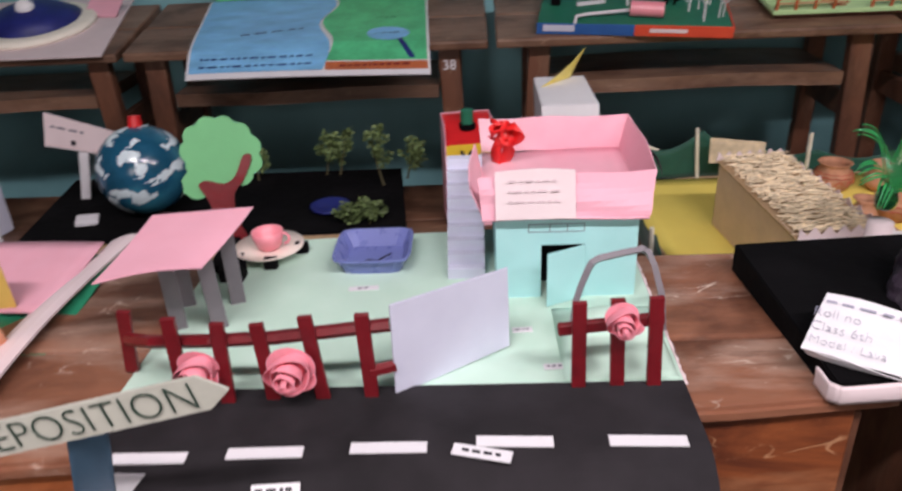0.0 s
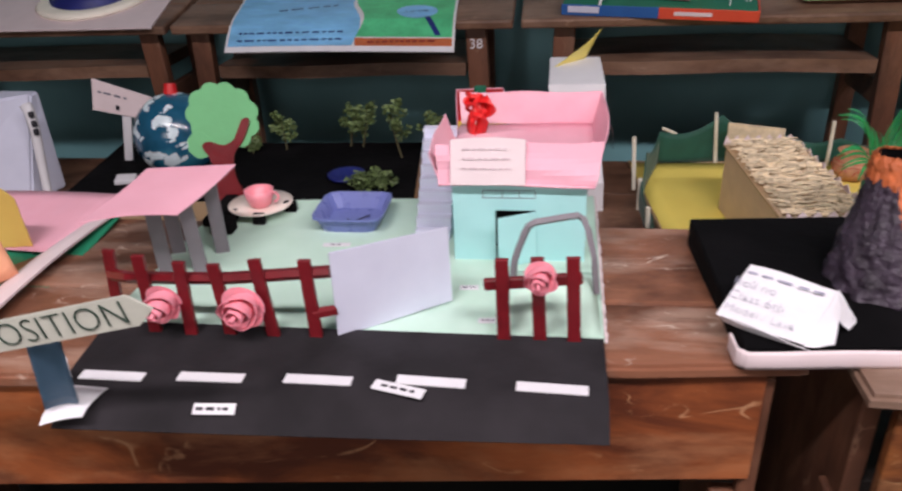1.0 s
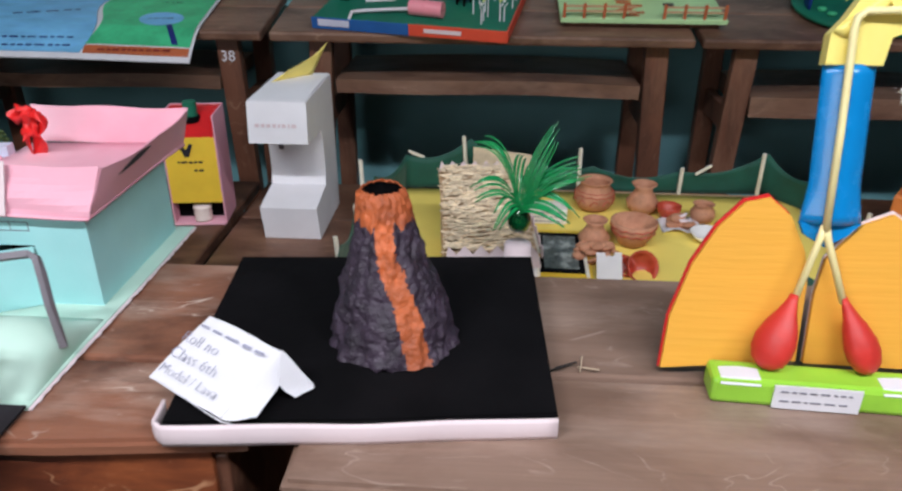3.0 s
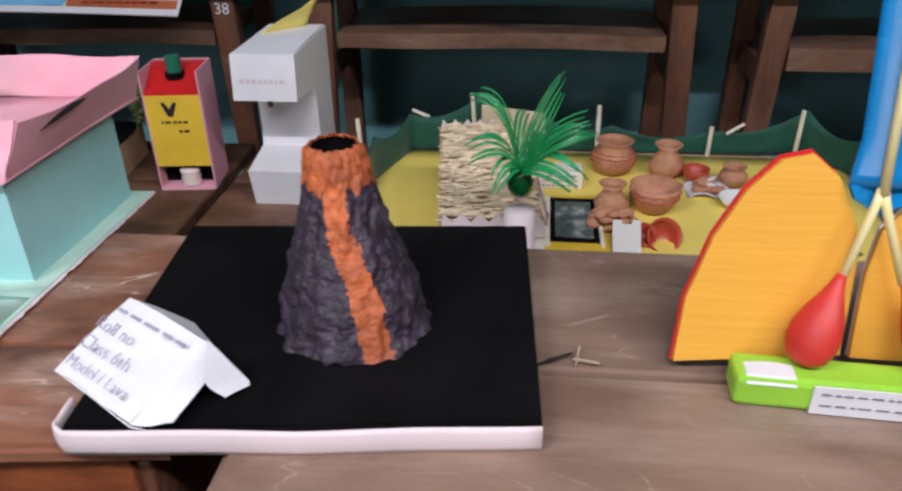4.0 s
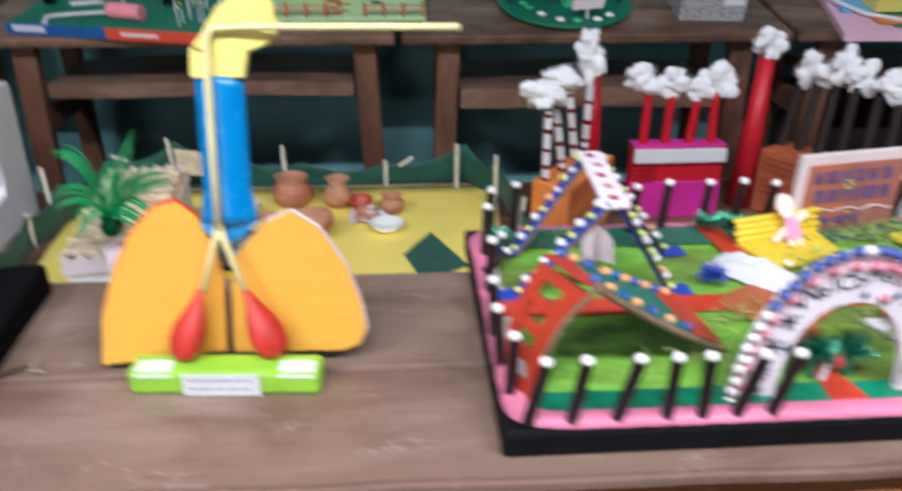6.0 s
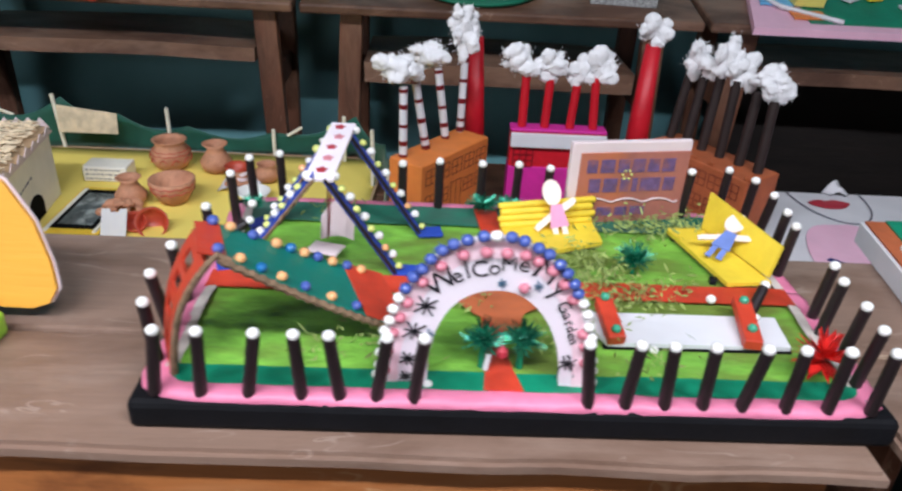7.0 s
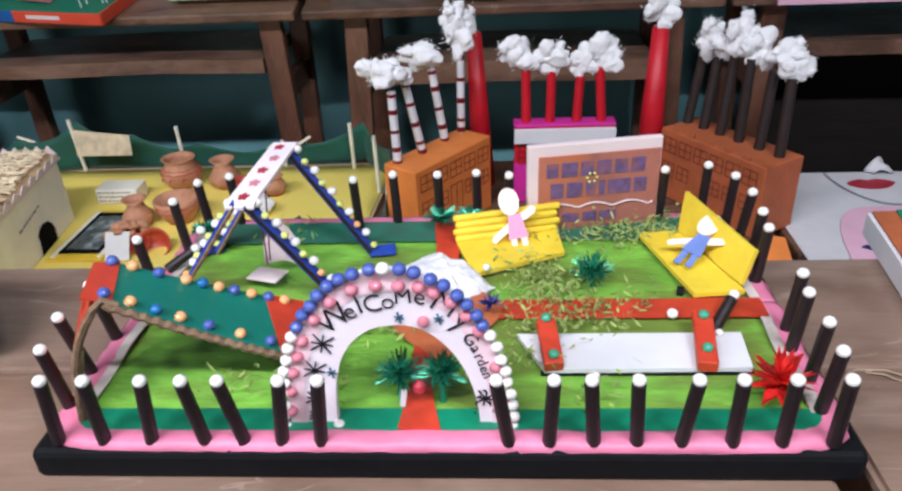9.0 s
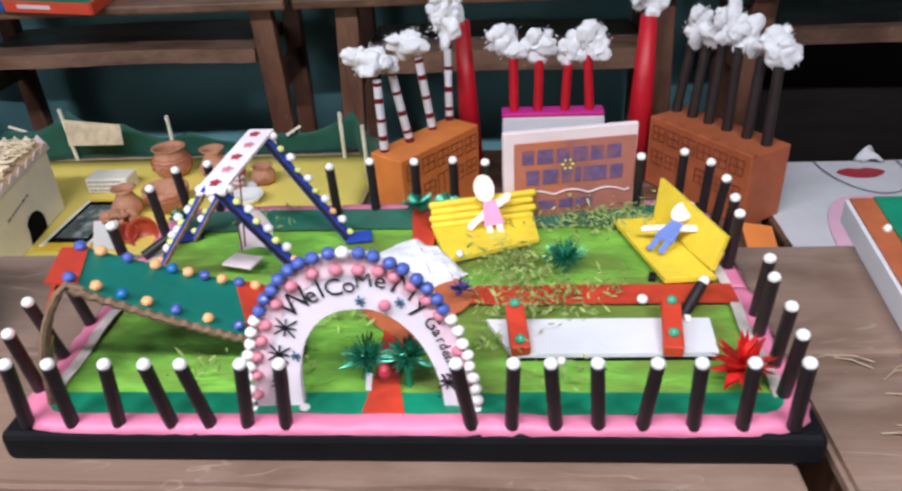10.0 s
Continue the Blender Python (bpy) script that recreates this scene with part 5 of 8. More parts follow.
pot("clay_jug", 1.022, 1.815, 0.040, jug_pot, terracotta, "small clay jug with clay discs around it")
pot("clay_jug", 1.172, 2.035, 0.045, jug_pot, terracotta, "slim terracotta jug standing by the round pot")
pot("clay_bowl", 1.235, 2.00, 0.032, bowl_pot, red_clay, "little red-brown clay bowl")
pot("clay_bowl", 1.318, 1.985, 0.034, round_pot, terracotta, "little patterned clay pot")
pot("red_clay_dish", 1.108, 1.712, 0.037, bowl_pot, red_clay, "glossy red clay dish tipped on its side", 55)
pot("red_clay_dish", 1.072, 1.698, 0.026, bowl_pot, red_clay, "small glossy red clay dish leaning on its neighbour", 35)
for k in range(16):
    a = 2.4 * k
    r = 0.012 + 0.0042 * k * 0.7
    c = (1.02 + r * math.cos(a), 1.757 + 0.7 * r * math.sin(a), ZM + 0.028 + 0.022 * max(0, 1 - r / 0.05) + 0.004 * (k % 3))
    bm = lathe((0, 0, 0), [(0.004, -0.006), (0.013, -0.004), (0.0155, 0), (0.013, 0.004), (0.004, 0.006)], 12)
    bmesh.ops.transform(bm, matrix=pose(*c, rnd.uniform(-50, 50), rnd.uniform(-30, 30)), verts=bm.verts)
    solo("clay_disc", bm, terracotta, c, "small terracotta clay disc in a heap before the jug", "clay disc", "clay discs", smooth=True)
for k in range(9):
    c = (1.225 + 0.05 * rnd.random(), 1.925 + 0.045 * rnd.random(), ZM + 0.026 + 0.006 * (k // 3))
    bm = lathe((0, 0, 0), [(0.004, -0.005), (0.015, -0.004), (0.017, 0), (0.015, 0.004), (0.004, 0.005)], 12)
    bmesh.ops.transform(bm, matrix=pose(*c, rnd.uniform(-30, 30), rnd.uniform(-30, 30)), verts=bm.verts)
    solo("clay_disc", bm, rose_white if k % 3 == 0 else terracotta, c, "small flat clay disc in a heap on white paper", "clay disc", "clay discs", smooth=True)
solo("white_wrap", sheet(lambda u, v: (1.205 + 0.10 * u, 1.905 + 0.085 * v, ZM + 0.0166 + 0.012 * abs(math.sin(5 * u)) * abs(v - 0.5) * 2), 10, 8, 0.001), white_paper, (1.25, 1.945, ZM + 0.0165), "crumpled white paper under a heap of clay discs", "paper", smooth=True)
solo("white_bowl", lathe((1.305, 1.872, ZM + 0.0165), [(0.02, 0), (0.03, 0.004), (0.044, 0.022), (0.042, 0.022), (0.026, 0.008)], 24), bead_white, (1.305, 1.872, ZM + 0.0165), "small shiny white bowl", "bowl", smooth=True)
fm = thing("photo_frame", (0.94, 1.77, ZM + 0.0165), "dark grey print in a yellow paper border", "picture")
part("border", obox((0.94, 1.765, ZM + 0.0185), (0.135, 0.255, 0.003), (0, 0, -1)), yellow_paint, fm)
part("print", obox((0.94, 1.768, ZM + 0.0225), (0.078, 0.168, 0.003), (0, 0, -1)), photo_grey, fm)
part("dark_edge", obox((0.94, 1.771, ZM + 0.0215), (0.103, 0.205, 0.003), (0, 0, -1)), black_card, fm)
for x, w in ((0.885, 0.010), (0.996, 0.008)):
    part("pale_edge", obox((x, 1.765, ZM + 0.0215), (w, 0.23, 0.004), (0, 0, -1)), cream_card, fm)
wt = thing("white_toy_door", (1.04, 1.64, ZM + 0.0165), "small white card door leaning on a heap of clay discs", "card")
part("leaf", prism([(-0.028, 0), (0.028, 0), (0.028, 0.066), (0.012, 0.066), (0.010, 0.058), (-0.008, 0.058), (-0.010, 0.066), (-0.028, 0.066)], 0.003, upright(1.04, 1.640, ZM + 0.0168, 3, -35)), white_paper, wt)
nb = thing("newsprint_block", (0.91, 1.97, ZM + 0.0165), "small block wrapped in faded newsprint", "block")
part("block", box(0.855, 1.935, ZM + 0.0165, 0.968, 2.0, ZM + 0.058, 0.004), cream_card, nb)
scribble(3, 0.095, 0.008, 0.003, facing(0.911, 1.934, ZM + 0.038), grey_ink, nb, rnd)
bm = prism([(1.347, 1.731), (1.416, 1.849), (1.498, 1.666), (1.388, 1.60)], 0.0015, pose(0, 0, ZM + 0.0175))
solo("green_cloth_piece", bm, green_cloth, (1.42, 1.70, ZM + 0.0175), "loose dark green cloth piece on yellow paper", "cloth")

# white card dispenser with a yellow paper flag
dm = thing("dispenser_model", (0.30, 1.93, ZM), "white paper-covered water dispenser model", "craft model")
# its side view: base, forward-curving column and overhanging head in one piece
profile = [(1.838, ZM + 0.001), (2.07, ZM + 0.001), (2.107, 0.820), (1.838, 0.818), (1.818, 0.724), (1.948, 0.718), (1.957, 0.690), (1.955, 0.610), (1.942, 0.576), (1.825, 0.558)]
bm = prism([(0, 0)] * len(profile), 1.0)
bm.verts.ensure_lookup_table()
for k, v in enumerate(bm.verts):
    y, z = profile[k % len(profile)]
    v.co = ((0.343 if k >= len(profile) else 0.203) + 0.03 * (0.82 - z), y, z)
sharp = [e for e in bm.edges if e.calc_face_angle(0) > 0.6]
bmesh.ops.bevel(bm, geom=sharp, offset=0.003, segments=2, affect="EDGES")
hd = part("body", bm, bright_paper, dm)
part("top_sheet", sheet(lambda u, v: (0.206 + 0.134 * u, 1.842 + 0.262 * v, 0.8195 + 0.0035 * v + 0.003 * math.sin(2.6 * u) * math.sin(3 * v)), 6, 6, 0.001), bright_paper, dm)
scribble(1, 0.10, 0.012, 0.008, facing(0.272, 1.8255, 0.765, 0, -12), rose_white, hd, rnd)
part("spout", rod((0.262, 1.885, 0.690), (0.262, 1.885, 0.720), 0.006), grey_card, dm)
part("flag", sheet(lambda u, v: (0.215 + 0.085 * v + 0.042 * u, 2.0 + 0.085 * v + 0.012 * u + 0.01 * math.sin(3 * v) * u, 0.822 + u * (0.026 + 0.056 * v) * (1 - 0.15 * math.sin(3.1 * v))), 6, 8, 0.0015), yellow_wrap, dm, "folded yellow paper flag", smooth=True)

# juice box machine
jb = thing("juice_box_model", (0.018, 1.955, ZM), "yellow and pink juice box dispenser model with green cap", "craft model")
jm = pose(0.018, 1.955, ZM, 0, 0, 7) @ Matrix.Diagonal((0.9, 0.72, 1.0, 1))


def jbox(x0, y0, z0, x1, y1, z1, bv=0.001):
    return box(x0, y0, z0, x1, y1, z1, bv, m=jm)


part("front_panel", jbox(-0.07, -0.075, 0.062, 0.07, -0.07, 0.235), yellow_paint, jb, "yellow card front")
part("side_panel", jbox(0.07, -0.075, 0.001, 0.074, 0.09, 0.29), pink_card, jb, "pink card side")
part("side_panel", jbox(-0.074, -0.075, 0.001, -0.07, 0.09, 0.29), pink_card, jb)
part("back_panel", jbox(-0.07, 0.086, 0.001, 0.07, 0.09, 0.29), pink_card, jb)
part("floor_panel", jbox(-0.07, -0.08, 0.001, 0.07, 0.085, 0.008), pink_card, jb)
part("inner_panel", jbox(-0.07, -0.02, 0.009, 0.07, -0.016, 0.234), black_card, jb)
part("red_top", sheet(lambda u, v: jm @ Vector((-0.07 + 0.14 * u, -0.073 + 0.155 * v, 0.236 + 0.052 * min(1, v * 1.3))), 4, 6, 0.002), red_plastic, jb, "sloping red top")
part("cap", rod(jm @ Vector((0.0, 0.0, 0.27)), jm @ Vector((0.0, 0.0, 0.312)), 0.017, n=16), board_green, jb, "ribbed green bottle cap")
part("cap_rim", rod(jm @ Vector((0.0, 0.0, 0.262)), jm @ Vector((0.0, 0.0, 0.276)), 0.022, n=16), black_card, jb)
lathe_c = jm @ Vector((0.005, -0.05, 0.009))
part("striped_spool", lathe(lathe_c, [(0.022, 0), (0.024, 0.006), (0.02, 0.012), (0.024, 0.02), (0.02, 0.026), (0.024, 0.034), (0.022, 0.042)], 18), cream_plastic, jb, smooth=True)
part("logo_mark", prism([(-0.02, 0.018), (-0.012, 0.02), (0, 0.004), (0.012, 0.02), (0.02, 0.018), (0.006, -0.014), (-0.006, -0.014)], 0.001, jm @ facing(-0.01, -0.0765, 0.2)), ink, jb, "plain dark logo shape")
scribble(1, 0.07, 0.012, 0.005, jm @ facing(-0.002, -0.0765, 0.172), ink, jb, rnd)
scribble(1, 0.03, 0.012, 0.005, jm @ facing(0.02, -0.0765, 0.15), ink, jb, rnd)

# ---------------------------------------------------------------- globe and plants on the black board
rnd = random.Random(21)
ZG = 0.56
bb = thing("black_board", (-0.65, 1.9, ZM), "flat cardboard box topped with black card", "card box")
corners = [(-1.105, 1.665), (-0.138, 1.705), (-0.186, 2.128), (-1.16, 2.115)]
part("box", prism(corners, ZG - 0.004 - ZM, pose(0, 0, ZM)), cardboard, bb)
part("black_cover", prism([(-0.65 + (x + 0.65) * 1.006, 1.9 + (y - 1.9) * 1.006) for x, y in corners], 0.004, pose(0, 0, ZG - 0.004)), black_card, bb)
GC, GR = Vector((-0.832, 1.868, ZG + 0.1165)), 0.117
gl = thing("globe", (GC.x, GC.y, ZG), "glossy blue globe ball with white land shapes", "globe")
bm = ball(GC, GR, n=6)
for f in bm.faces:
    d = (f.calc_center_median() - GC).normalized()
    n = noise.noise(Vector((d.x * 1.5 + d.z, d.y, d.z * 2.6 - d.x)) * 1.5 + Vector((4.2, 1.1, 0.3))) + 0.35 * noise.noise(d * 5 + Vector((1, 7, 2))) + 0.3 * noise.noise(Vector((d.x * 9, d.y * 9, d.z * 16))) + 0.16 * noise.noise(d * 30)
    f.material_index = 1 if n > 0.27 else 0
part("sphere", bm, [globe_sea, globe_ice], gl, smooth=True)
part("red_knob", rod(GC + Vector((0.0, 0.012, GR - 0.004)), GC + Vector((0.0, 0.018, GR + 0.024)), 0.019, 0.016, 14), red_plastic, gl, "red plastic knob")
ws = thing("white_signboard", (-1.062, 1.955, ZG), "white card signboard on a white stand", "sign")
part("stand", prism([(-0.012, 0), (0.014, 0), (0.048, 0.155), (0.020, 0.155)], 0.004, upright(-1.062, 1.962, ZG + 0.0005, 0)), white_paper, ws)
wsb = part("board", prism([(-1.13, 0.721), (-0.993, 0.695), (-0.892, 0.741), (-1.108, 0.814)], 0.004, upright(0, 1.957, 0, 0)), rose_white, ws)
scribble(1, 0.09, 0.02, 0.006, facing(-1.055, 1.9555, 0.765) @ pose(0, 0, 0, 0, 0, -15), grey_ink, wsb, rnd)
scribble(1, 0.03, 0.02, 0.014, facing(-1.04, 1.9555, 0.725) @ pose(0, 0, 0, 0, 0, -12), ink, wsb, rnd)
solo("white_slip", obox((-0.98, 1.80, ZG + 0.007), (0.055, 0.045, 0.012), (6, 4, 18), 0.002), white_paper, (-0.98, 1.80, ZG), "crumpled white paper slip on black card", "paper slip")


def sprig(x, y, tx, tz, spread, seed):
    r = random.Random(seed)
    s = thing("plant_sprig", (x, y, ZG), "thin green leafy plant sprig stuck upright", "plant", "plant sprigs")
    base, top = Vector((x, y, ZG - 0.002)), Vector((tx, y, tz))
    part("stem", tube([base, base.lerp(top, 0.5) + Vector((r.uniform(-0.01, 0.01), 0, 0)), top], lambda u: 0.0032 * (1.2 - u), 6), plant_stem, s)
    bm = bmesh.new()
    for k in range(11):
        f = 0.28 + 0.72 * (k + r.random()) / 11
        o = base.lerp(top, f)
        a = r.uniform(0, 6.28)
        e = o + Vector((math.cos(a) * spread, math.sin(a) * spread * 0.7, spread * r.uniform(0.2, 0.9))) * (1.15 - f * 0.6)
        rod(o, e, 0.0012, 0.0006, 5, bm)
        for j in range(24):
            c = o.lerp(e, r.random() ** 0.7) + Vector((r.uniform(-1, 1), r.uniform(-1, 1), r.uniform(-1, 1))) * 0.009
            n = Vector((r.uniform(-1, 1), r.uniform(-1, 1), r.uniform(-1, 1))).normalized()
            q = n.to_track_quat("Z", "Y")
            w, l = r.uniform(0.003, 0.0055), r.uniform(0.006, 0.011)
            vs = [bm.verts.new(c + q @ Vector(p)) for p in ((-l, 0, 0), (0, -w, 0.001), (l, 0, 0), (0, w, 0.001))]
            bm.faces.new(vs)
    tagged(part("leaves", bm, green_leaf, s), kind="stuff")


for k, (x, y, tx, tz, sp) in enumerate(((-0.594, 2.065, -0.60, 0.66, 0.042), (-0.40, 2.095, -0.375, 0.675, 0.05), (-0.36, 2.09, -0.335, 0.69, 0.035), (-0.222, 2.0, -0.243, 0.73, 0.05), (-0.16, 2.05, -0.128, 0.665, 0.042), (-0.23, 1.745, -0.225, 0.607, 0.045), (-0.28, 1.75, -0.29, 0.592, 0.04), (-0.69, 2.03, -0.68, 0.60, 0.025))):
    sprig(x, y, tx, tz, sp, 40 + k)
solo("blue_lid", lathe((-0.347, 1.839, ZG + 0.0005), [(0.03, 0), (0.050, 0.006), (0.053, 0.014), (0.047, 0.014), (0.03, 0.006)], 24), navy, (-0.347, 1.839, ZG), "dark blue plastic lid among plants", "lid", smooth=True)

ap = thing("white_appliance_model", (-1.38, 1.92, ZM), "white card appliance model with a taped white tube", "craft model")
bm = bmesh.new()
lo = [(-1.60, 1.66), (-1.325, 1.835), (-1.292, 1.965), (-1.60, 1.965)]
hi = [(-1.60, 1.70), (-1.30, 1.935), (-1.297, 1.972), (-1.60, 1.985)]
a = [bm.verts.new((x, y, ZM + 0.001)) for x, y in lo]
b = [bm.verts.new((x, y, 0.775)) for x, y in hi]
bm.faces.new(a[::-1])
bm.faces.new(b)
for i in range(4):
    bm.faces.new((a[i], a[(i + 1) % 4], b[(i + 1) % 4], b[i]))
bmesh.ops.bevel(bm, geom=bm.edges[:], offset=0.006, segments=2, affect="EDGES")
part("body", bm, lilac_paper, ap)
tb = part("tube", tube([(-1.268, 1.863, 0.765), (-1.258, 1.858, 0.748), (-1.256, 1.855, 0.70), (-1.260, 1.845, 0.60), (-1.262, 1.835, 0.52), (-1.252, 1.825, 0.484)], lambda u: 0.017 - 0.006 * u, 10), white_paper, ap, "white paper tube with black patches", smooth=True)
for z, x, y in ((0.742, -1.246, 1.846), (0.716, -1.244, 1.844), (0.692, -1.245, 1.843)):
    part("black_patch", obox((x, y, z), (0.014, 0.016, 0.018), (0, 0, 30), 0.004), ink, tb)
part("tube_foot", lathe((-1.245, 1.825, ZM + 0.001), [(0.02, 0), (0.024, 0.004), (0.022, 0.012), (0.01, 0.014)], 18), lilac_paper, tb)

# ---------------------------------------------------------------- landform tray on the first desk
lt = thing("landform_model", (-0.8, 1.0, ZD), "open tray model with pink slope, orange sheet and green floor", "craft model")
part("green_floor", sheet(lambda u, v: (-1.04 + 0.47 * u, 0.76 + 0.44 * v - 0.03 * u, ZD + 0.006 + 0.012 * math.sin(5 * u) * math.sin(4 * v)), 12, 10, 0.003), sea_green, lt, smooth=True)
part("white_rim", sheet(lambda u, v: (-0.622 - 0.014 * math.sin(3.6 * u) + 0.052 * v, 0.742 + 0.50 * u, ZD + 0.008 + 0.012 * v + 0.004 * math.sin(3.1 * v)), 18, 3, 0.004), rose_white, lt, "curved white paper rim")
part("pink_slope", sheet(lambda u, v: (-1.0 + 0.39 * u, 0.99 + 0.21 * v + 0.012 * math.sin(3 * u), ZD + 0.011 + 0.014 * v ** 1.5), 14, 8, 0.003), pink_card, lt, "pink card slope", smooth=True)
part("yellow_card", prism([(-0.06, 0), (0.03, 0), (0.026, 0.088), (0.012, 0.105), (-0.012, 0.112), (-0.06, 0.112)], 0.003, upright(-0.69, 1.002, ZD + 0.013, 8)), material("ochre_card", lin(224, 184, 96), 0.7, 0.06, 8), lt, "ochre yellow card")
peach = material("peach_orange_sheet", lin(238, 166, 130), 0.65, 0.08, 7, second=lin(246, 196, 160), amount=0.6)
PA, PB, PC, PD = Vector((-0.622, 0.915, ZD + 0.012)), Vector((-0.672, 0.858, ZD + 0.010)), Vector((-0.648, 0.905, 0.948)), Vector((-0.735, 0.845, 0.945))
part("orange_sheet", sheet(lambda u, v: PB.lerp(PA, u).lerp(PD.lerp(PC, u), v) + Vector((0.004, -0.004, 0)) * math.sin(math.pi * u), 10, 8, 0.002), peach, lt, "standing peach-orange paper sheet", smooth=True)
part("green_leaf_card", prism(smooth_poly([(-0.03, 0), (0.02, 0), (0.016, 0.02), (0.024, 0.035), (0.014, 0.055), (-0.01, 0.062), (-0.03, 0.05)], 3), 0.002, upright(-0.655, 0.80, ZD + 0.016, 20)), sea_green, lt)

# ---------------------------------------------------------------- garden model
gm = thing("garden_model", (1.85, 0.98, ZD), "painted miniature garden with bead arch, slide, swing and posts", "craft model")
GX0, GX1, GY0, GY1, GT = 1.445, 2.243, 0.735, 1.222, 0.806
part("base", box(GX0, GY0, ZD + 0.0005, GX1 + 0.004, GY1, GT - 0.006, 0.007), black_paint, gm, "thick black painted foam base")


def rim_f(u, v):
    a = 2 * math.pi * u
    c, s = math.cos(a), math.sin(a)
    p = (abs(c) ** 14 + abs(s) ** 14) ** (-1 / 14)
    ins = 0.002 + 0.03 * v
    w = 0.003 * noise.noise(Vector((c * 9, s * 9, v * 3))) + 0.003 * noise.noise(Vector((c * 34, s * 34, v * 5)))
    return ((GX0 + GX1) / 2 + 0.002 + ((GX1 - GX0) / 2 - ins + w) * c * p, (GY0 + GY1) / 2 + ((GY1 - GY0) / 2 - ins + w) * s * p, GT - 0.001 + 0.003 * math.sin(math.pi * v) + (0 if v > 0.1 else -0.004 + 1.6 * w))


part("rim", sheet(rim_f, 200, 4, 0.003), pink_paint, gm, "wavy pink painted rim", smooth=True)
LZ = GT - 0.0035
part("lawn", sheet(lambda u, v: (GX0 + 0.02 + u * (GX1 - GX0 - 0.036), GY0 + 0.02 + v * (GY1 - GY0 - 0.04), LZ + 0.0012 * noise.noise(Vector((u * 9, v * 6, 0)))), 30, 20, 0.002), lawn_paint, gm, "streaky green painted lawn", smooth=True)


def wavy_band(y0, y1, x0, x1, z, seed, amp=0.003):
    """A hand-painted strip along x with uneven edges."""
    def f(u, v):
        e = amp * (noise.noise(Vector((u * 9, v * 2, seed))) + 0.5 * noise.noise(Vector((u * 31, v * 3, seed))))
        return (x0 + u * (x1 - x0), y0 + v * (y1 - y0) + e, z)
    return sheet(f, 70, 1, -0.0015)


part("green_border", wavy_band(GY0 + 0.026, GY0 + 0.056, GX0 + 0.034, GX1 - 0.024, LZ + 0.0035, 1), sea_green, gm)
part("green_border", wavy_band(1.138, GY1 - 0.024, GX0 + 0.034, GX1 - 0.034, LZ + 0.0035, 2), border_dark, gm, "dull dark green painted border")
part("red_path", wavy_band(0.946, 0.985, GX0 + 0.024, GX1 - 0.022, LZ + 0.0045, 3, 0.002), path_red, gm)
part("red_path", prism([(1.808, GY0 + 0.026), (1.850, GY0 + 0.026), (1.841, 0.80), (1.837, 0.83), (1.838, 0.945), (1.812, 0.945), (1.813, 0.83), (1.812, 0.80)], 0.003, pose(0, 0, LZ + 0.0036)), path_red, gm)
part("red_path", prism([(1.822, 1.05), (1.854, 1.05), (1.856, 1.11), (1.850, GY1 - 0.034), (1.816, GY1 - 0.034), (1.824, 1.11)], 0.004, pose(0, 0, LZ + 0.0052)), path_red, gm)
part("brown_patch", prism(smooth_poly([(1.782, 0.93), (1.80, 0.905), (1.822, 0.885), (1.838, 0.868), (1.858, 0.878), (1.866, 0.905), (1.90, 0.93), (1.912, 0.965), (1.895, 0.995), (1.862, 1.012), (1.82, 1.004), (1.785, 0.985), (1.762, 0.962)], 3), 0.001, pose(0, 0, LZ + 0.0068)), rust_paint, gm)
for x0, x1 in ((GX0 + 0.026, GX0 + 0.038), (GX1 - 0.034, GX1 - 0.022)):
    part("inner_edge", sheet(lambda u, v, x0=x0, x1=x1: (x0 + (x1 - x0) * u + 0.002 * math.sin(17 * v), GY0 + 0.05 + v * (GY1 - GY0 - 0.09), LZ + 0.0042 + 0.0012 * math.sin(23 * v)), 2, 40, -0.0015), raw_foam, gm, "bare greyish foam edge")

bead_me = {k: shared("bead", ball((0, 0, 0), 0.0067, n=2), m, True) for k, m in (("w", bead_white), ("b", bead_blue), ("p", bead_pink), ("o", bead_peach), ("l", bead_lime), ("s", bead_sea), ("t", bead_teal))}


def bead(kind, p, parent, s=1.0):
    return piece("bead", bead_me[kind], Matrix.Translation(p) @ Matrix.Diagonal((s, s, s * 0.92, 1)), parent)


# foot and top of each post along the front, then head places of those round the other sides
front_posts = [(1.472, 1.485), (1.519, 1.526), (1.567, 1.580), (1.621, 1.618), (1.660, 1.652), (1.697, 1.708), (1.735, 1.744), (1.916, 1.905), (1.954, 1.956), (1.996, 1.989), (2.036, 2.030), (2.077, 2.082), (2.124, 2.120), (2.169, 2.165), (2.216, 2.211)]
posts = [((a, GY0 + 0.0125), (b, 0.737)) for a, b in front_posts]
side_posts = [(1.460, 0.784), (1.449, 0.839), (1.452, 0.902), (1.463, 1.005), (1.468, 1.111), (1.481, 1.171), (1.521, 1.191), (1.705, 1.172), (1.760, 1.187), (1.824, 1.184), (1.879, 1.187), (1.925, 1.177), (2.142, 1.186), (2.204, 1.199), (2.231, 1.162), (2.238, 1.110), (2.234, 1.055), (2.228, 1.013), (2.231, 0.911), (2.224, 0.874), (2.224, 0.822), (2.219, 0.777)]
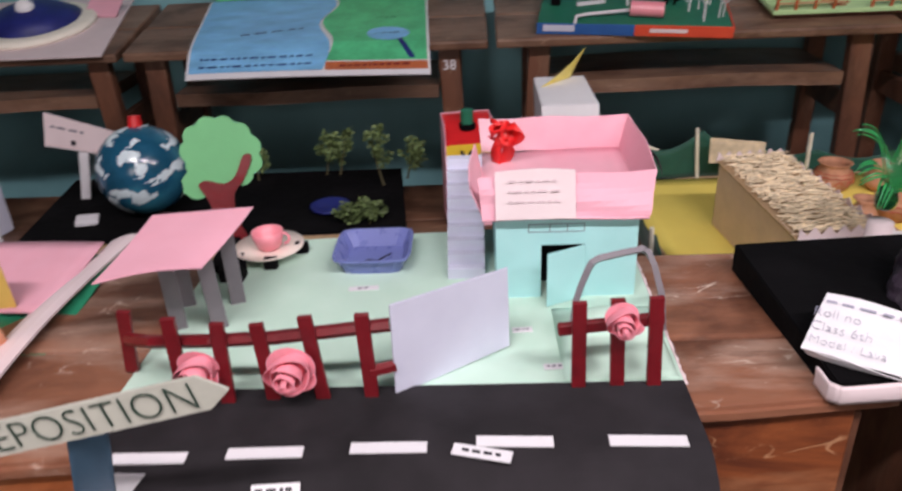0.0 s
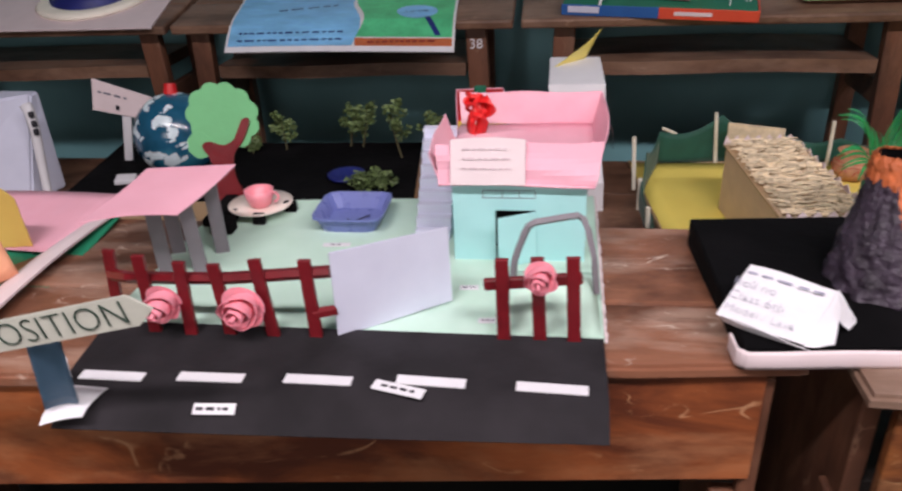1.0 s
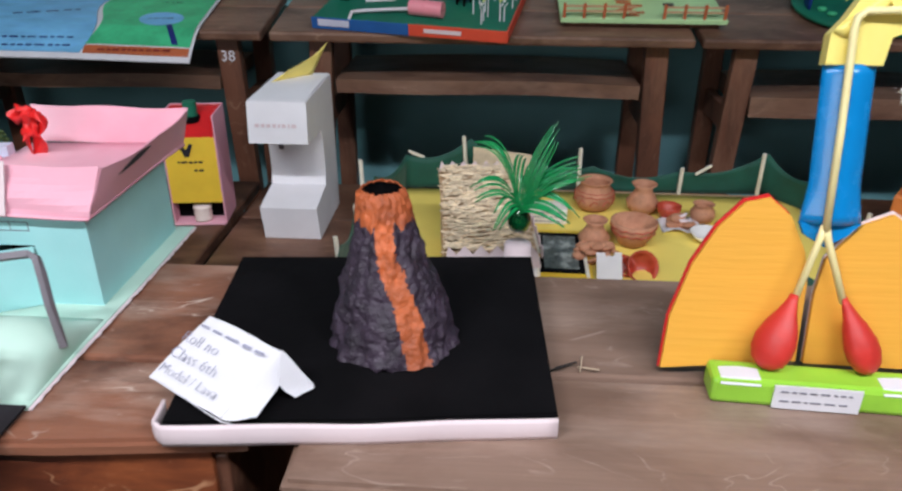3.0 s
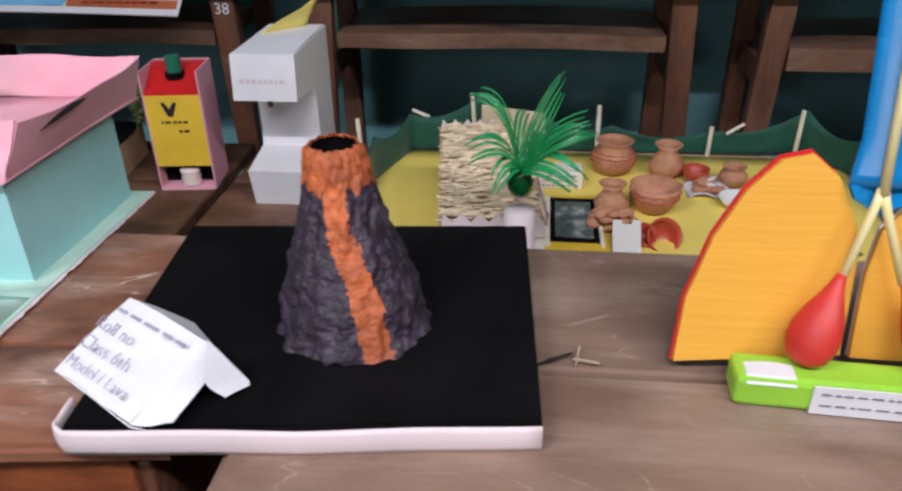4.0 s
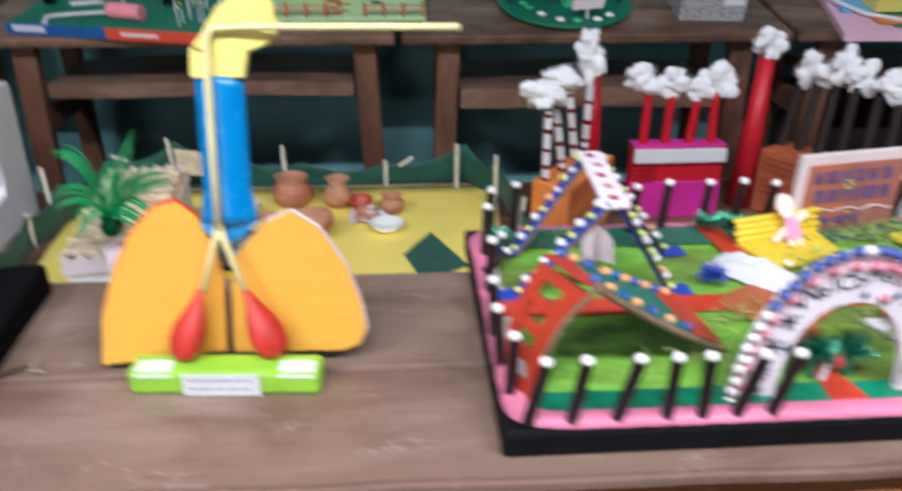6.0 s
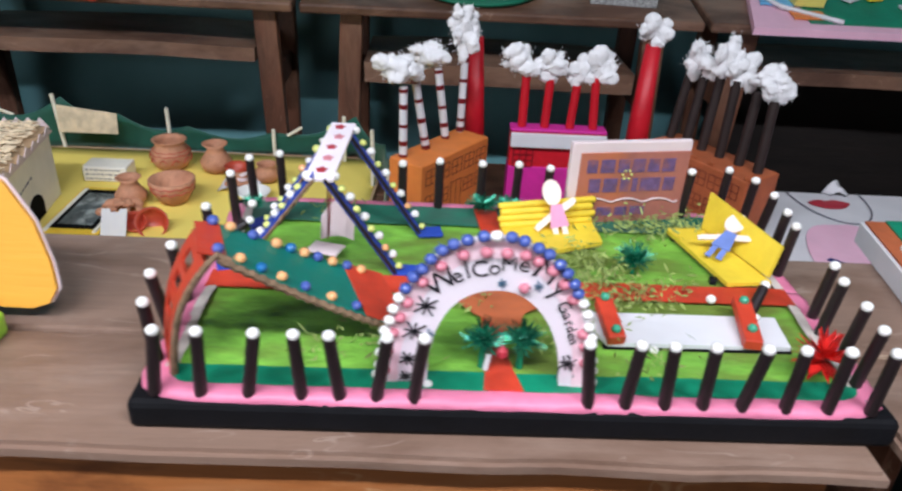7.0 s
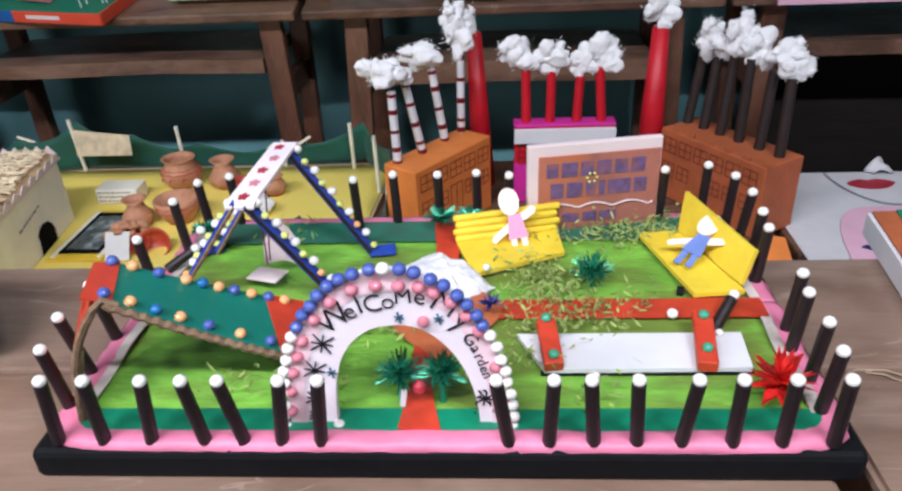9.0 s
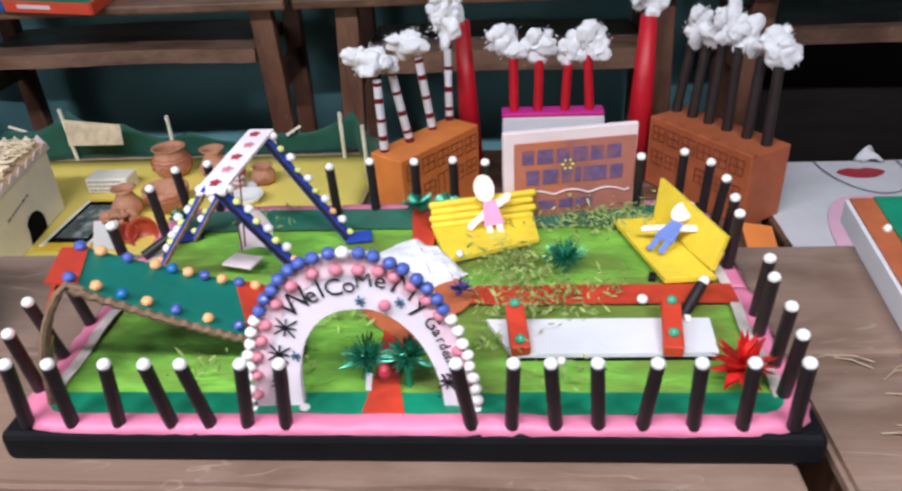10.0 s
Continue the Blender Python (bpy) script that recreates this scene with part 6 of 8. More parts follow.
for x, y in side_posts:
    posts.append(((min(max(x, GX0 + 0.012), GX1 - 0.010), min(y + 0.012, GY1 - 0.014)), (x, y)))
for (xa, ya), (xb, yb) in posts:
    po = part("post", rod((xa, ya, GT - 0.002), (xb, yb, 0.885), 0.0068, 0.0066, 12), post_paint, gm, smooth=False)
    bead("w", (xb, yb, 0.8885), po, 1.0)
lying = part("post", rod((1.462, 1.058, 0.813), (1.491, 1.083, 0.827), 0.0066, n=12), post_paint, gm, "dark post lying on its side")
bead("w", (1.495, 1.087, 0.829), lying)

# welcome arch
AX, AY, AZ = 1.809, 0.772, GT - 0.002


def arch_pt(a, h, t, n=2.1, cx=AX):
    c, s = math.cos(t), math.sin(t)
    return cx + a * math.copysign(abs(c) ** (2 / n), c), AZ + h * abs(s) ** (2 / n)


outer = [arch_pt(0.1085, 0.177, math.pi * k / 40) for k in range(41)]
inner = [arch_pt(0.0705, 0.120, math.pi * k / 40, 1.95 if k < 20 else 2.5, 1.818) for k in range(41)]
ar = part("arch", prism([(x, z) for x, z in outer + inner[::-1]], 0.010, upright(0, AY, 0)), arch_white, gm, "white card arch edged with beads")
arc = [arch_pt(0.1115, 0.182, math.pi * k / 400) for k in range(401)]
run, last = 0.0, arc[0]
marks = [arc[0]]
for p in arc[1:]:
    run += math.dist(p, last)
    last = p
    if run >= 0.0132:
        marks.append(p)
        run = 0.0
arch_rnd = random.Random(17)
for x, z in marks:
    low = z < AZ + 0.120
    bead("w" if low or abs(x - AX + 0.001) < 0.006 else "b", (x + arch_rnd.uniform(-0.0012, 0.0012), AY - 0.004, z + arch_rnd.uniform(-0.001, 0.001)), ar, 0.92 if low else 0.98)
bead("w", (1.749, AY - 0.003, AZ + 0.002), ar, 0.9)
for x, z in ((1.778, 0.964), (1.800, 0.968), (1.820, 0.9675), (1.838, 0.966), (1.851, 0.960), (1.866, 0.950), (1.879, 0.935), (1.890, 0.918), (1.905, 0.877), (1.909, 0.861), (1.912, 0.84), (1.757, 0.951), (1.740, 0.932), (1.726, 0.908), (1.719, 0.890), (1.712, 0.871), (1.707, 0.848), (1.704, 0.824)):
    bead("p", (x, AY - 0.002, z), ar, 0.98)
band_o, band_i = [arch_pt(0.1075, 0.176, math.pi * k / 40) for k in range(41)], [arch_pt(0.092, 0.157, math.pi * k / 40) for k in range(41)]
part("pink_band", prism([(x, z) for x, z in band_o + band_i[::-1]], 0.0006, upright(0, AY - 0.0012, 0)), pale_rose, ar, "pale pink strip along the arch")
word = (("W", 1.758, 0.932, 0.034, 36), ("e", 1.773, 0.940, 0.026, 26), ("l", 1.7825, 0.947, 0.030, 16), ("C", 1.795, 0.948, 0.026, 8), ("o", 1.809, 0.9505, 0.024, 4), ("M", 1.823, 0.955, 0.022, 2), ("e", 1.838, 0.955, 0.025, -6),
        ("M", 1.860, 0.947, 0.033, -32), ("y", 1.875, 0.930, 0.032, -34), ("G", 1.8815, 0.908, 0.019, -50), ("a", 1.8865, 0.898, 0.016, -58), ("r", 1.8895, 0.889, 0.016, -60), ("d", 1.892, 0.882, 0.015, -62), ("e", 1.894, 0.874, 0.015, -64), ("n", 1.8965, 0.867, 0.015, -66))
for ch, x, z, size, turn in word:
    lettering(ch, size, facing(x, AY - 0.0014, z) @ pose(0, 0, 0, 0, 0, turn), ink, ar, "letter", bold=-0.0003 if size > 0.019 else 0.0)


def star(x, z, r, n, mat):
    bm = bmesh.new()
    for k in range(n):
        a = math.pi * (k + 0.3) / n
        obox((x, AY - 0.0012, z), (2 * r * (0.85 + 0.3 * (k % 2)), 0.0008, 0.0016), (0, math.degrees(a), 0), bm=bm)
    part("star_mark", bm, mat, ar)


for x, z, r in ((1.744, 0.904, 0.012), (1.733, 0.873, 0.012), (1.728, 0.838, 0.009), (1.894, 0.838, 0.010), (1.726, 0.815, 0.007)):
    star(x, z, r, 4, ink)
for x, z in ((1.749, 0.870), (1.818, 0.933), (1.854, 0.931)):
    star(x, z, 0.0055, 3, slate_card)
for k in range(16):
    part("ink_dot", obox((1.893 + 0.009 * math.sin(k * 2.3), AY - 0.0012, 0.834 + 0.014 * math.cos(k * 1.7)), (0.0016, 0.0008, 0.0016), (0, 30 * k, 0)), ink, ar)
part("pink_knob", ball((1.840, AY - 0.002, 0.929), 0.006), bead_pink, ar)


def tinsel(x, y, z, r, mat, name="tinsel", seed=0, up=0.5, n=170):
    q = random.Random(seed)
    bm = bmesh.new()
    for k in range(n):
        a, e = q.uniform(0, 6.28), q.uniform(-0.25, 1.3) * up + (1 - up) * 0.1
        d = Vector((math.cos(a) * math.cos(e), math.sin(a) * math.cos(e), math.sin(e))) * r * q.uniform(0.6, 1.05)
        rod((x, y, z), Vector((x, y, z)) + d, 0.0013, 0.0005, 4, bm)
    return tagged(part(name, bm, mat, gm, "bristly tinsel bush"), kind="stuff")


for x in (1.808, 1.850):
    part("tinsel_stem", rod((x, 0.808, LZ), (x, 0.808, 0.836), 0.004), sea_green, gm)
    tinsel(x, 0.808, 0.838, 0.027, tinsel_green, seed=int(x * 1000), up=0.9)
part("pink_rosebud", lathe((1.828, 0.795, 0.824), [(0.002, 0), (0.007, 0.005), (0.006, 0.012), (0.002, 0.016)], 10), lips_red, gm)
part("white_slip", obox((1.812, 0.79, 0.822), (0.006, 0.002, 0.022), (0, 8, 0), 0.0006), white_paper, gm)
tinsel(2.026, 1.022, 0.824, 0.03, tinsel_green, seed=3, up=0.8)
part("tinsel_stem", rod((2.026, 1.022, LZ), (2.026, 1.022, 0.826), 0.003), sea_green, gm)
tinsel(1.772, 1.016, 0.82, 0.024, cobalt, seed=9, up=0.7)
tinsel(1.899, 0.945, 0.83, 0.016, navy, seed=19, up=0.7, n=60)
tinsel(1.827, 1.172, 0.826, 0.026, tinsel_green, seed=4)
tinsel(1.868, 1.182, 0.822, 0.022, tinsel_green, seed=5)
tinsel(1.490, 1.135, 0.832, 0.018, tinsel_green, seed=6)
bead("w", (1.492, 1.122, 0.838), gm)
bm = bmesh.new()
for k in range(34):
    a, e = rnd.uniform(0, 6.28), rnd.uniform(-0.6, 1.2)
    d = Vector((math.cos(a) * math.cos(e), math.sin(a) * math.cos(e), math.sin(e))) * 0.034
    w = d.cross(Vector((0.3, 0.2, 1))).normalized() * 0.007
    o = Vector((2.180, 0.80, 0.836))
    sheet(lambda u, v, o=o, d=d, w=w: o + d * u + w * (v - 0.5) * 2 * math.sin(math.pi * min(1, u + 0.12)), 4, 1, 0.0005, bm)
part("red_flower", bm, tinsel_red, gm, "shiny red foil flower")

# slide with its ladder
S0, S1 = Vector((1.543, 0.780, 0.948)), Vector((1.516, 0.858, 0.944))
E0, E1 = Vector((1.727, 0.858, 0.812)), Vector((1.690, 0.930, 0.842))


def slide_f(u, v):
    p = S0.lerp(E0, u).lerp(S1.lerp(E1, u), v)
    return (p.x, p.y, p.z - (0.005 - 0.002 * v) * math.sin(math.pi * u))


sd = part("slide", sheet(slide_f, 20, 3, 0.005), slide_green, gm, "green slide chute edged with coloured beads")
part("slide_end", sheet(lambda u, v: Vector(slide_f(0.74 + 0.26 * u, v)) + Vector((0, 0, 0.001)), 5, 3, -0.0015), path_red, sd)
part("slide_top", sheet(lambda u, v: Vector(slide_f(-0.10 + 0.13 * u, v)) + Vector((0, 0, 0.001 - 0.010 * (1 - u))), 3, 3, -0.0015), path_red, sd)
part("slide_edge", tube([Vector(slide_f(k / 40, 0)) + Vector((0, -0.002, -0.004 + 0.0012 * (-1) ** k)) for k in range(41)], 0.0042, 6), raw_edge, sd, "raw cardboard edge")
part("slide_underside", sheet(lambda u, v: Vector(slide_f(u, v)) + Vector((0, 0, -0.0062)), 20, 3, 0.001), raw_edge, sd, "bare cardboard underside")
for u, k in ((0.0, "b"), (0.09, "o"), (0.21, "b"), (0.34, "o"), (0.42, "s"), (0.50, "o"), (0.58, "b"), (0.67, "o"), (0.76, "b"), (0.85, "o")):
    bead(k, Vector(slide_f(u, 0.93)) + Vector((0, 0, 0.004)), sd, 0.98)
for u, k in ((0.0, "b"), (0.10, "o"), (0.20, "s"), (0.30, "o"), (0.42, "b"), (0.56, "o"), (0.70, "b")):
    bead(k, Vector(slide_f(u, 0.10)) + Vector((0, 0, 0.004)), sd, 0.92)
L0, L1 = Vector((1.462, 0.824, LZ + 0.004)), Vector((1.484, 0.774, LZ + 0.004))
T0, T1 = Vector((1.500, 0.853, 0.937)), Vector((1.532, 0.775, 0.941))


def ladder_f(u, v):
    """u across from the far side, v up the bowed ladder."""
    p = L0.lerp(L1, u).lerp(T0.lerp(T1, u), v)
    return p + Vector((-0.012, 0.004, 0.006)) * math.sin(math.pi * v)


def ladder_bit(name, u0, u1, v0, v1, parent, n):
    if parent is not gm:
        part("raw_back", sheet(lambda u, v: ladder_f(u0 + (u1 - u0) * u, v0 + (v1 - v0) * v) + Vector((0.0042, 0.0008, -0.0016)), 2, n, 0.001), raw_edge, parent)
    return part(name, sheet(lambda u, v: ladder_f(u0 + (u1 - u0) * u, v0 + (v1 - v0) * v), 2, n, 0.0035), path_red, parent, "red cut-out card ladder" if parent is gm else "")


ld = ladder_bit("ladder", 0.0, 0.26, 0.0, 1.0, gm, 10)
ladder_bit("ladder_side", 0.70, 1.0, 0.0, 1.0, ld, 10)
for v0, v1 in ((0.0, 0.09), (0.25, 0.36), (0.48, 0.57), (0.70, 0.77), (0.90, 1.0)):
    ladder_bit("rung", 0.2602, 0.6998, v0, v1, ld, 2)
part("ladder_edge", tube([ladder_f(1.015, k / 14) + Vector((0.0, 0, 0.0006 * (-1) ** k)) for k in range(15)] + [Vector(slide_f(-0.01, -0.01)), Vector(slide_f(0.05, -0.01))], 0.0036, 6), raw_edge, ld, "raw cardboard edge")

# swing
SW0, SW1 = Vector((1.612, 0.972, 0.948)), Vector((1.621, 1.160, 0.949))
swg = part("swing", sheet(lambda u, v: SW0.lerp(SW1, u) + Vector(((v - 0.5) * 0.034, 0, 0.003 - 0.004 * (u < 0.08))), 12, 2, 0.004), arch_white, gm, "swing frame with printed white top board")
for k in range(5):
    c = SW0.lerp(SW1, 0.1 + 0.2 * k)
    part("printed_flower", prism([(0.006 * (1 + 0.3 * math.sin(5 * a)) * math.cos(a), 0.008 * (1 + 0.3 * math.sin(5 * a)) * math.sin(a)) for a in [j * 0.3927 for j in range(16)]], 0.0008, pose(c.x + 0.005 * math.sin(3 * k), c.y, c.z + 0.0034)), dusty_rose if k % 2 else lips_red, swg)
legs = ((SW0 + Vector((0.006, 0.012, 0)), Vector((1.707, 1.000, LZ + 0.004))), (SW1 + Vector((0.006, -0.012, 0)), Vector((1.736, 1.113, LZ + 0.004))), (SW0 + Vector((-0.006, 0.012, 0)), Vector((1.500, 1.000, LZ + 0.004))), (SW1 + Vector((-0.006, -0.012, 0)), Vector((1.513, 1.122, LZ + 0.004))))
for j, (a, b) in enumerate(legs):
    leg = part("swing_leg", sheet(lambda u, v, a=a, b=b: a.lerp(b, u) + Vector((0, (v - 0.5) * 0.02, 0)), 8, 2, 0.005), cobalt, swg, "blue leg studded with beads")
    part("leg_edge", tube([a.lerp(b, k / 20) + Vector((0, -0.0105 + 0.0006 * (-1) ** k, -0.001)) for k in range(21)], 0.0026, 5), raw_edge if j > 1 else post_paint, leg)
    part("leg_foot", obox((b.x + (0.012 if j < 2 else -0.012), b.y, LZ + 0.005), (0.036, 0.026, 0.005), (0, 0, 10 * j), 0.001), cobalt if j < 3 else navy, leg)
    sx = 1 if j < 2 else -1
    for k in range(10):
        p = a.lerp(b, 0.06 + 0.1 * k)
        bead("wlwlwlwowl"[k] if j != 3 else "lwlwolwlwl"[k], p + Vector((sx * 0.005, -0.003 if k % 2 else 0.004, 0.005)), leg, 0.98 if k % 2 == 0 else 0.78)
for y in (1.035, 1.075):
    part("swing_string", rod((1.614, y, 0.948), (1.612, 1.03 + 0.3 * (y - 1.035), 0.835), 0.0011, n=5), maroon, swg)
part("swing_seat", obox((1.608, 1.034, 0.818), (0.044, 0.034, 0.003), (-4, 0, -16), 0.001), rose_white, swg, "small pinkish white card seat")
part("swing_back", sheet(lambda u, v: (1.598 + 0.046 * u, 1.056 + 0.012 * math.sin(math.pi * u) + 0.012 * v, 0.82 + 0.04 * v * (0.75 + 0.5 * math.sin(math.pi * u))), 8, 5, 0.0015), rose_white, swg, "curled pinkish white paper back")

# white strip, see-saw bars, moss, foam benches with dolls
part("white_strip", prism([(1.956, 0.848), (2.173, 0.850), (2.178, 0.912), (1.928, 0.911)], 0.0055, pose(0, 0, LZ + 0.003)), white_paper, gm, "white card strip")
part("strip_underlay", prism([(1.952, 0.846), (2.174, 0.847), (2.176, 0.853), (1.952, 0.853)], 0.0022, pose(0, 0, LZ + 0.0006)), black_paint, gm)
for p, q in (((1.966, 0.845, 0.818), (1.960, 0.908, 0.832)), ((2.124, 0.842, 0.820), (2.136, 0.924, 0.830))):
    p, q = Vector(p), Vector(q)
    d = q - p
    m = Matrix.Translation((p + q) / 2) @ pose(0, 0, 0, math.degrees(math.asin(d.z / d.length)), 0, math.degrees(math.atan2(d.y, d.x)) - 90)
    ss = part("red_block", box(-0.0105, -d.length / 2, -0.010, 0.0105, d.length / 2, 0.004, 0.002, m=m), path_red, gm, "red card bar with green beads")
    bead("t", m @ Vector((0, -0.022, 0.007)), ss, 0.9)
    bead("t", m @ Vector((0, 0.030, 0.007)), ss, 0.9)
part("leaning_post", rod((2.150, 0.922, LZ), (2.178, 0.957, 0.826), 0.0068, n=10), post_paint, gm)
bead("w", (2.182, 0.962, 0.828), gm)
bead("w", (2.110, 0.948, 0.812), gm)
bead("w", (2.152, 0.906, 0.815), gm, 0.7)
bead("w", (2.008, 0.838, 0.81), gm, 0.8)


def crumpled(u, v):
    n = noise.noise(Vector((u * 4, v * 4, 2))) + 0.5 * noise.noise(Vector((u * 11, v * 11, 5)))
    lift = (math.sin(math.pi * u) * math.sin(math.pi * v)) ** 0.6
    return (1.805 + 0.075 * u + 0.05 * (v - 0.5) + 0.006 * n, 1.085 - 0.095 * u + 0.045 * (v - 0.5), LZ + 0.006 + 0.020 * lift * (1 + 0.5 * n))


part("crumpled_paper", sheet(crumpled, 18, 12, 0.001), white_paper, gm, "crumpled white paper behind the arch")
MOSS = ((1.945, 0.925, 0.7), (1.955, 0.97, 1.0), (1.99, 1.0, 1.1), (1.93, 0.875, 0.6), (1.935, 1.01, 0.9), (2.0, 0.965, 0.9), (2.03, 0.955, 0.6), (2.065, 0.975, 0.6), (2.085, 1.165, 0.9), (2.13, 1.155, 1.1), (2.045, 1.155, 0.8), (1.975, 1.03, 1.0), (1.985, 1.14, 0.7), (2.10, 1.135, 0.7), (1.905, 0.85, 0.5), (1.72, 0.815, 0.6), (1.70, 0.845, 0.5), (1.742, 0.915, 0.7), (1.79, 0.93, 0.5), (2.0, 0.812, 0.5), (1.633, 0.815, 0.4), (1.61, 1.165, 0.6), (2.01, 0.925, 0.7), (1.95, 1.06, 0.8), (2.06, 1.12, 0.6), (2.145, 1.185, 0.8), (1.99, 0.945, 0.7))
for k, (cx, cy, dense) in enumerate(MOSS):
    q = random.Random(70 + k)
    bm = bmesh.new()
    for j in range(int(90 * dense)):
        o = Vector((cx + q.gauss(0, 0.022), cy + q.gauss(0, 0.014), LZ + 0.003 + abs(q.gauss(0.004, 0.011))))
        d = Vector((q.uniform(-1, 1), q.uniform(-1, 1), q.uniform(-0.4, 0.9))).normalized() * q.uniform(0.003, 0.009)
        w = d.cross(Vector((q.uniform(-1, 1), q.uniform(-1, 1), q.uniform(-1, 1)))).normalized() * q.uniform(0.0008, 0.0022)
        bm.faces.new([bm.verts.new(p) for p in (o - d, o + w, o + d, o - w)])
    tagged(part("moss_tuft", bm, moss, gm, "dry greenish moss tuft"), kind="stuff")


def slab_between(a, b, c, d, th):
    """A foam panel whose corners run a, b, c, d."""
    a, b, c, d = (Vector(p) for p in (a, b, c, d))
    return sheet(lambda u, v: a.lerp(b, u).lerp(d.lerp(c, u), v), 6, 6, th)


# bench one: a seat and a back of three rounded slats
b1 = part("foam_bench", slab_between((1.876, 1.036, 0.815), (1.997, 1.089, 0.815), (1.992, 1.148, 0.817), (1.851, 1.118, 0.817), 0.006), sponge_yellow, gm, "yellow foam bench with a slatted back")
part("card_edge", slab_between((1.878, 1.038, 0.8085), (1.995, 1.090, 0.8085), (1.99, 1.145, 0.8085), (1.855, 1.118, 0.8085), 0.002), raw_edge, b1)
for k in range(4):
    lo = Vector((1.850 - 0.003 * (k % 2), 1.118 + 0.004 * k, 0.820 + 0.0085 * k))
    hi = Vector((1.991 + 0.004 * (k % 2), 1.150 + 0.004 * k, 0.820 + 0.0095 * k))
    part("foam_strip", tube([lo, lo.lerp(hi, 0.02), lo.lerp(hi, 0.5), lo.lerp(hi, 0.98), hi], lambda u: 0.0052 if 0.1 < u < 0.9 else 0.0035, 8), sponge_yellow, b1, smooth=True)
bead("w", (1.893, 1.040, 0.822), b1, 0.8)
for x, y in ((1.885, 1.045), (1.985, 1.09), (1.87, 1.11), (1.98, 1.14)):
    part("bench_foot", rod((x, y, LZ), (x, y, 0.809), 0.004, n=8), post_paint, b1)
# bench two: a flat seat and one broad back panel
b2s = part("foam_bench", slab_between((2.102, 1.138, 0.816), (2.143, 0.984, 0.816), (2.205, 0.990, 0.816), (2.164, 1.143, 0.816), 0.006), sponge_yellow, gm, "yellow foam bench with one broad back panel")
part("card_edge", slab_between((2.104, 1.136, 0.8095), (2.144, 0.986, 0.8095), (2.203, 0.991, 0.8095), (2.163, 1.14, 0.8095), 0.002), raw_edge, b2s)
part("foam_back", slab_between((2.162, 1.142, 0.8165), (2.206, 1.000, 0.8165), (2.222, 1.015, 0.856), (2.170, 1.158, 0.868), 0.006), sponge_yellow, b2s, "broad yellow foam back panel")
part("wheel", rod((2.128, 1.006, 0.8045), (2.136, 1.004, 0.8045), 0.007, n=12), black_paint, b2s)
for x, y in ((2.15, 0.995), (2.198, 0.998), (2.112, 1.125), (2.158, 1.13)):
    part("bench_foot", rod((x, y, LZ), (x, y, 0.8098), 0.004, n=8), post_paint, b2s)


def doll(name, m, cloth, label):
    """A small flat paper figure in one mesh, lying back."""
    bm = bmesh.new()

    def put(pts, d, z, mi):
        b2 = prism(pts, d, pose(0, 0, z))
        me = bpy.data.meshes.new("tmp")
        b2.to_mesh(me)
        b2.free()
        n = len(bm.faces)
        bm.from_mesh(me)
        bpy.data.meshes.remove(me)
        bm.faces.ensure_lookup_table()
        for f in bm.faces[n:]:
            f.material_index = mi
    put([(0.0155 * math.cos(k * 0.45) - 0.004, 0.058 + 0.021 * math.sin(k * 0.45)) for k in range(14)], 0.003, 0.002, 0)
    put([(-0.009, 0.038), (0.009, 0.038), (0.015, 0.002), (-0.015, 0.002)], 0.003, 0.001, 1)
    put([(0.006, 0.036), (0.028, 0.046), (0.034, 0.042), (0.030, 0.034), (0.009, 0.024)], 0.002, 0.0015, 0)
    put([(-0.006, 0.030), (-0.009, 0.016), (-0.036, 0.000), (-0.041, 0.006), (-0.036, 0.012)], 0.002, 0.0015, 0)
    put([(-0.012, 0.002), (-0.003, 0.002), (-0.004, -0.022), (-0.013, -0.022)], 0.002, 0.001, 2)
    put([(0.012, 0.002), (0.003, 0.002), (0.004, -0.020), (0.013, -0.020)], 0.002, 0.001, 2)
    bmesh.ops.transform(bm, matrix=m, verts=bm.verts)
    return solo(name, bm, [skin_paper, cloth, skin_paper if cloth is doll_pink else doll_blue], m.translation, label, "doll")


doll("paper_doll", pose(1.937, 1.112, 0.822, 58, 0, 6) @ pose(0, 0, 0, 0, 0, 8) @ Matrix.Scale(0.92, 4), doll_pink, "small flat paper doll in pink on yellow foam")
doll("paper_doll", pose(2.152, 1.052, 0.829, 24, 0, -38) @ pose(0, 0, 0, 0, 0, -6) @ Matrix.Scale(0.90, 4), doll_blue, "small flat paper doll in blue on yellow foam")

# painted name board, its writing kept as bars
BD = Matrix.Translation((1.950, 1.160, 0)) @ pose(0, 0, 0, 0, 0, math.degrees(math.atan2(0.031, 0.186)))
nbd = part("name_board", box(0, 0, LZ, 0.189, 0.010, 0.937, 0.002, m=BD), rose_white, gm, "name board painted mauve-brown with pale frame")
part("painted_field", box(0.015, -0.0025, LZ + 0.002, 0.187, 0.0005, 0.921, 0.001, m=BD), mauve_paint, nbd)
part("wavy_line", tube([BD @ Vector((0.02 + 0.160 * k / 24, -0.004, 0.842 + 0.007 * abs(math.sin(k * 0.41)) - 0.004 * k / 24)) for k in range(25)], 0.0013, 5), rose_white, nbd)
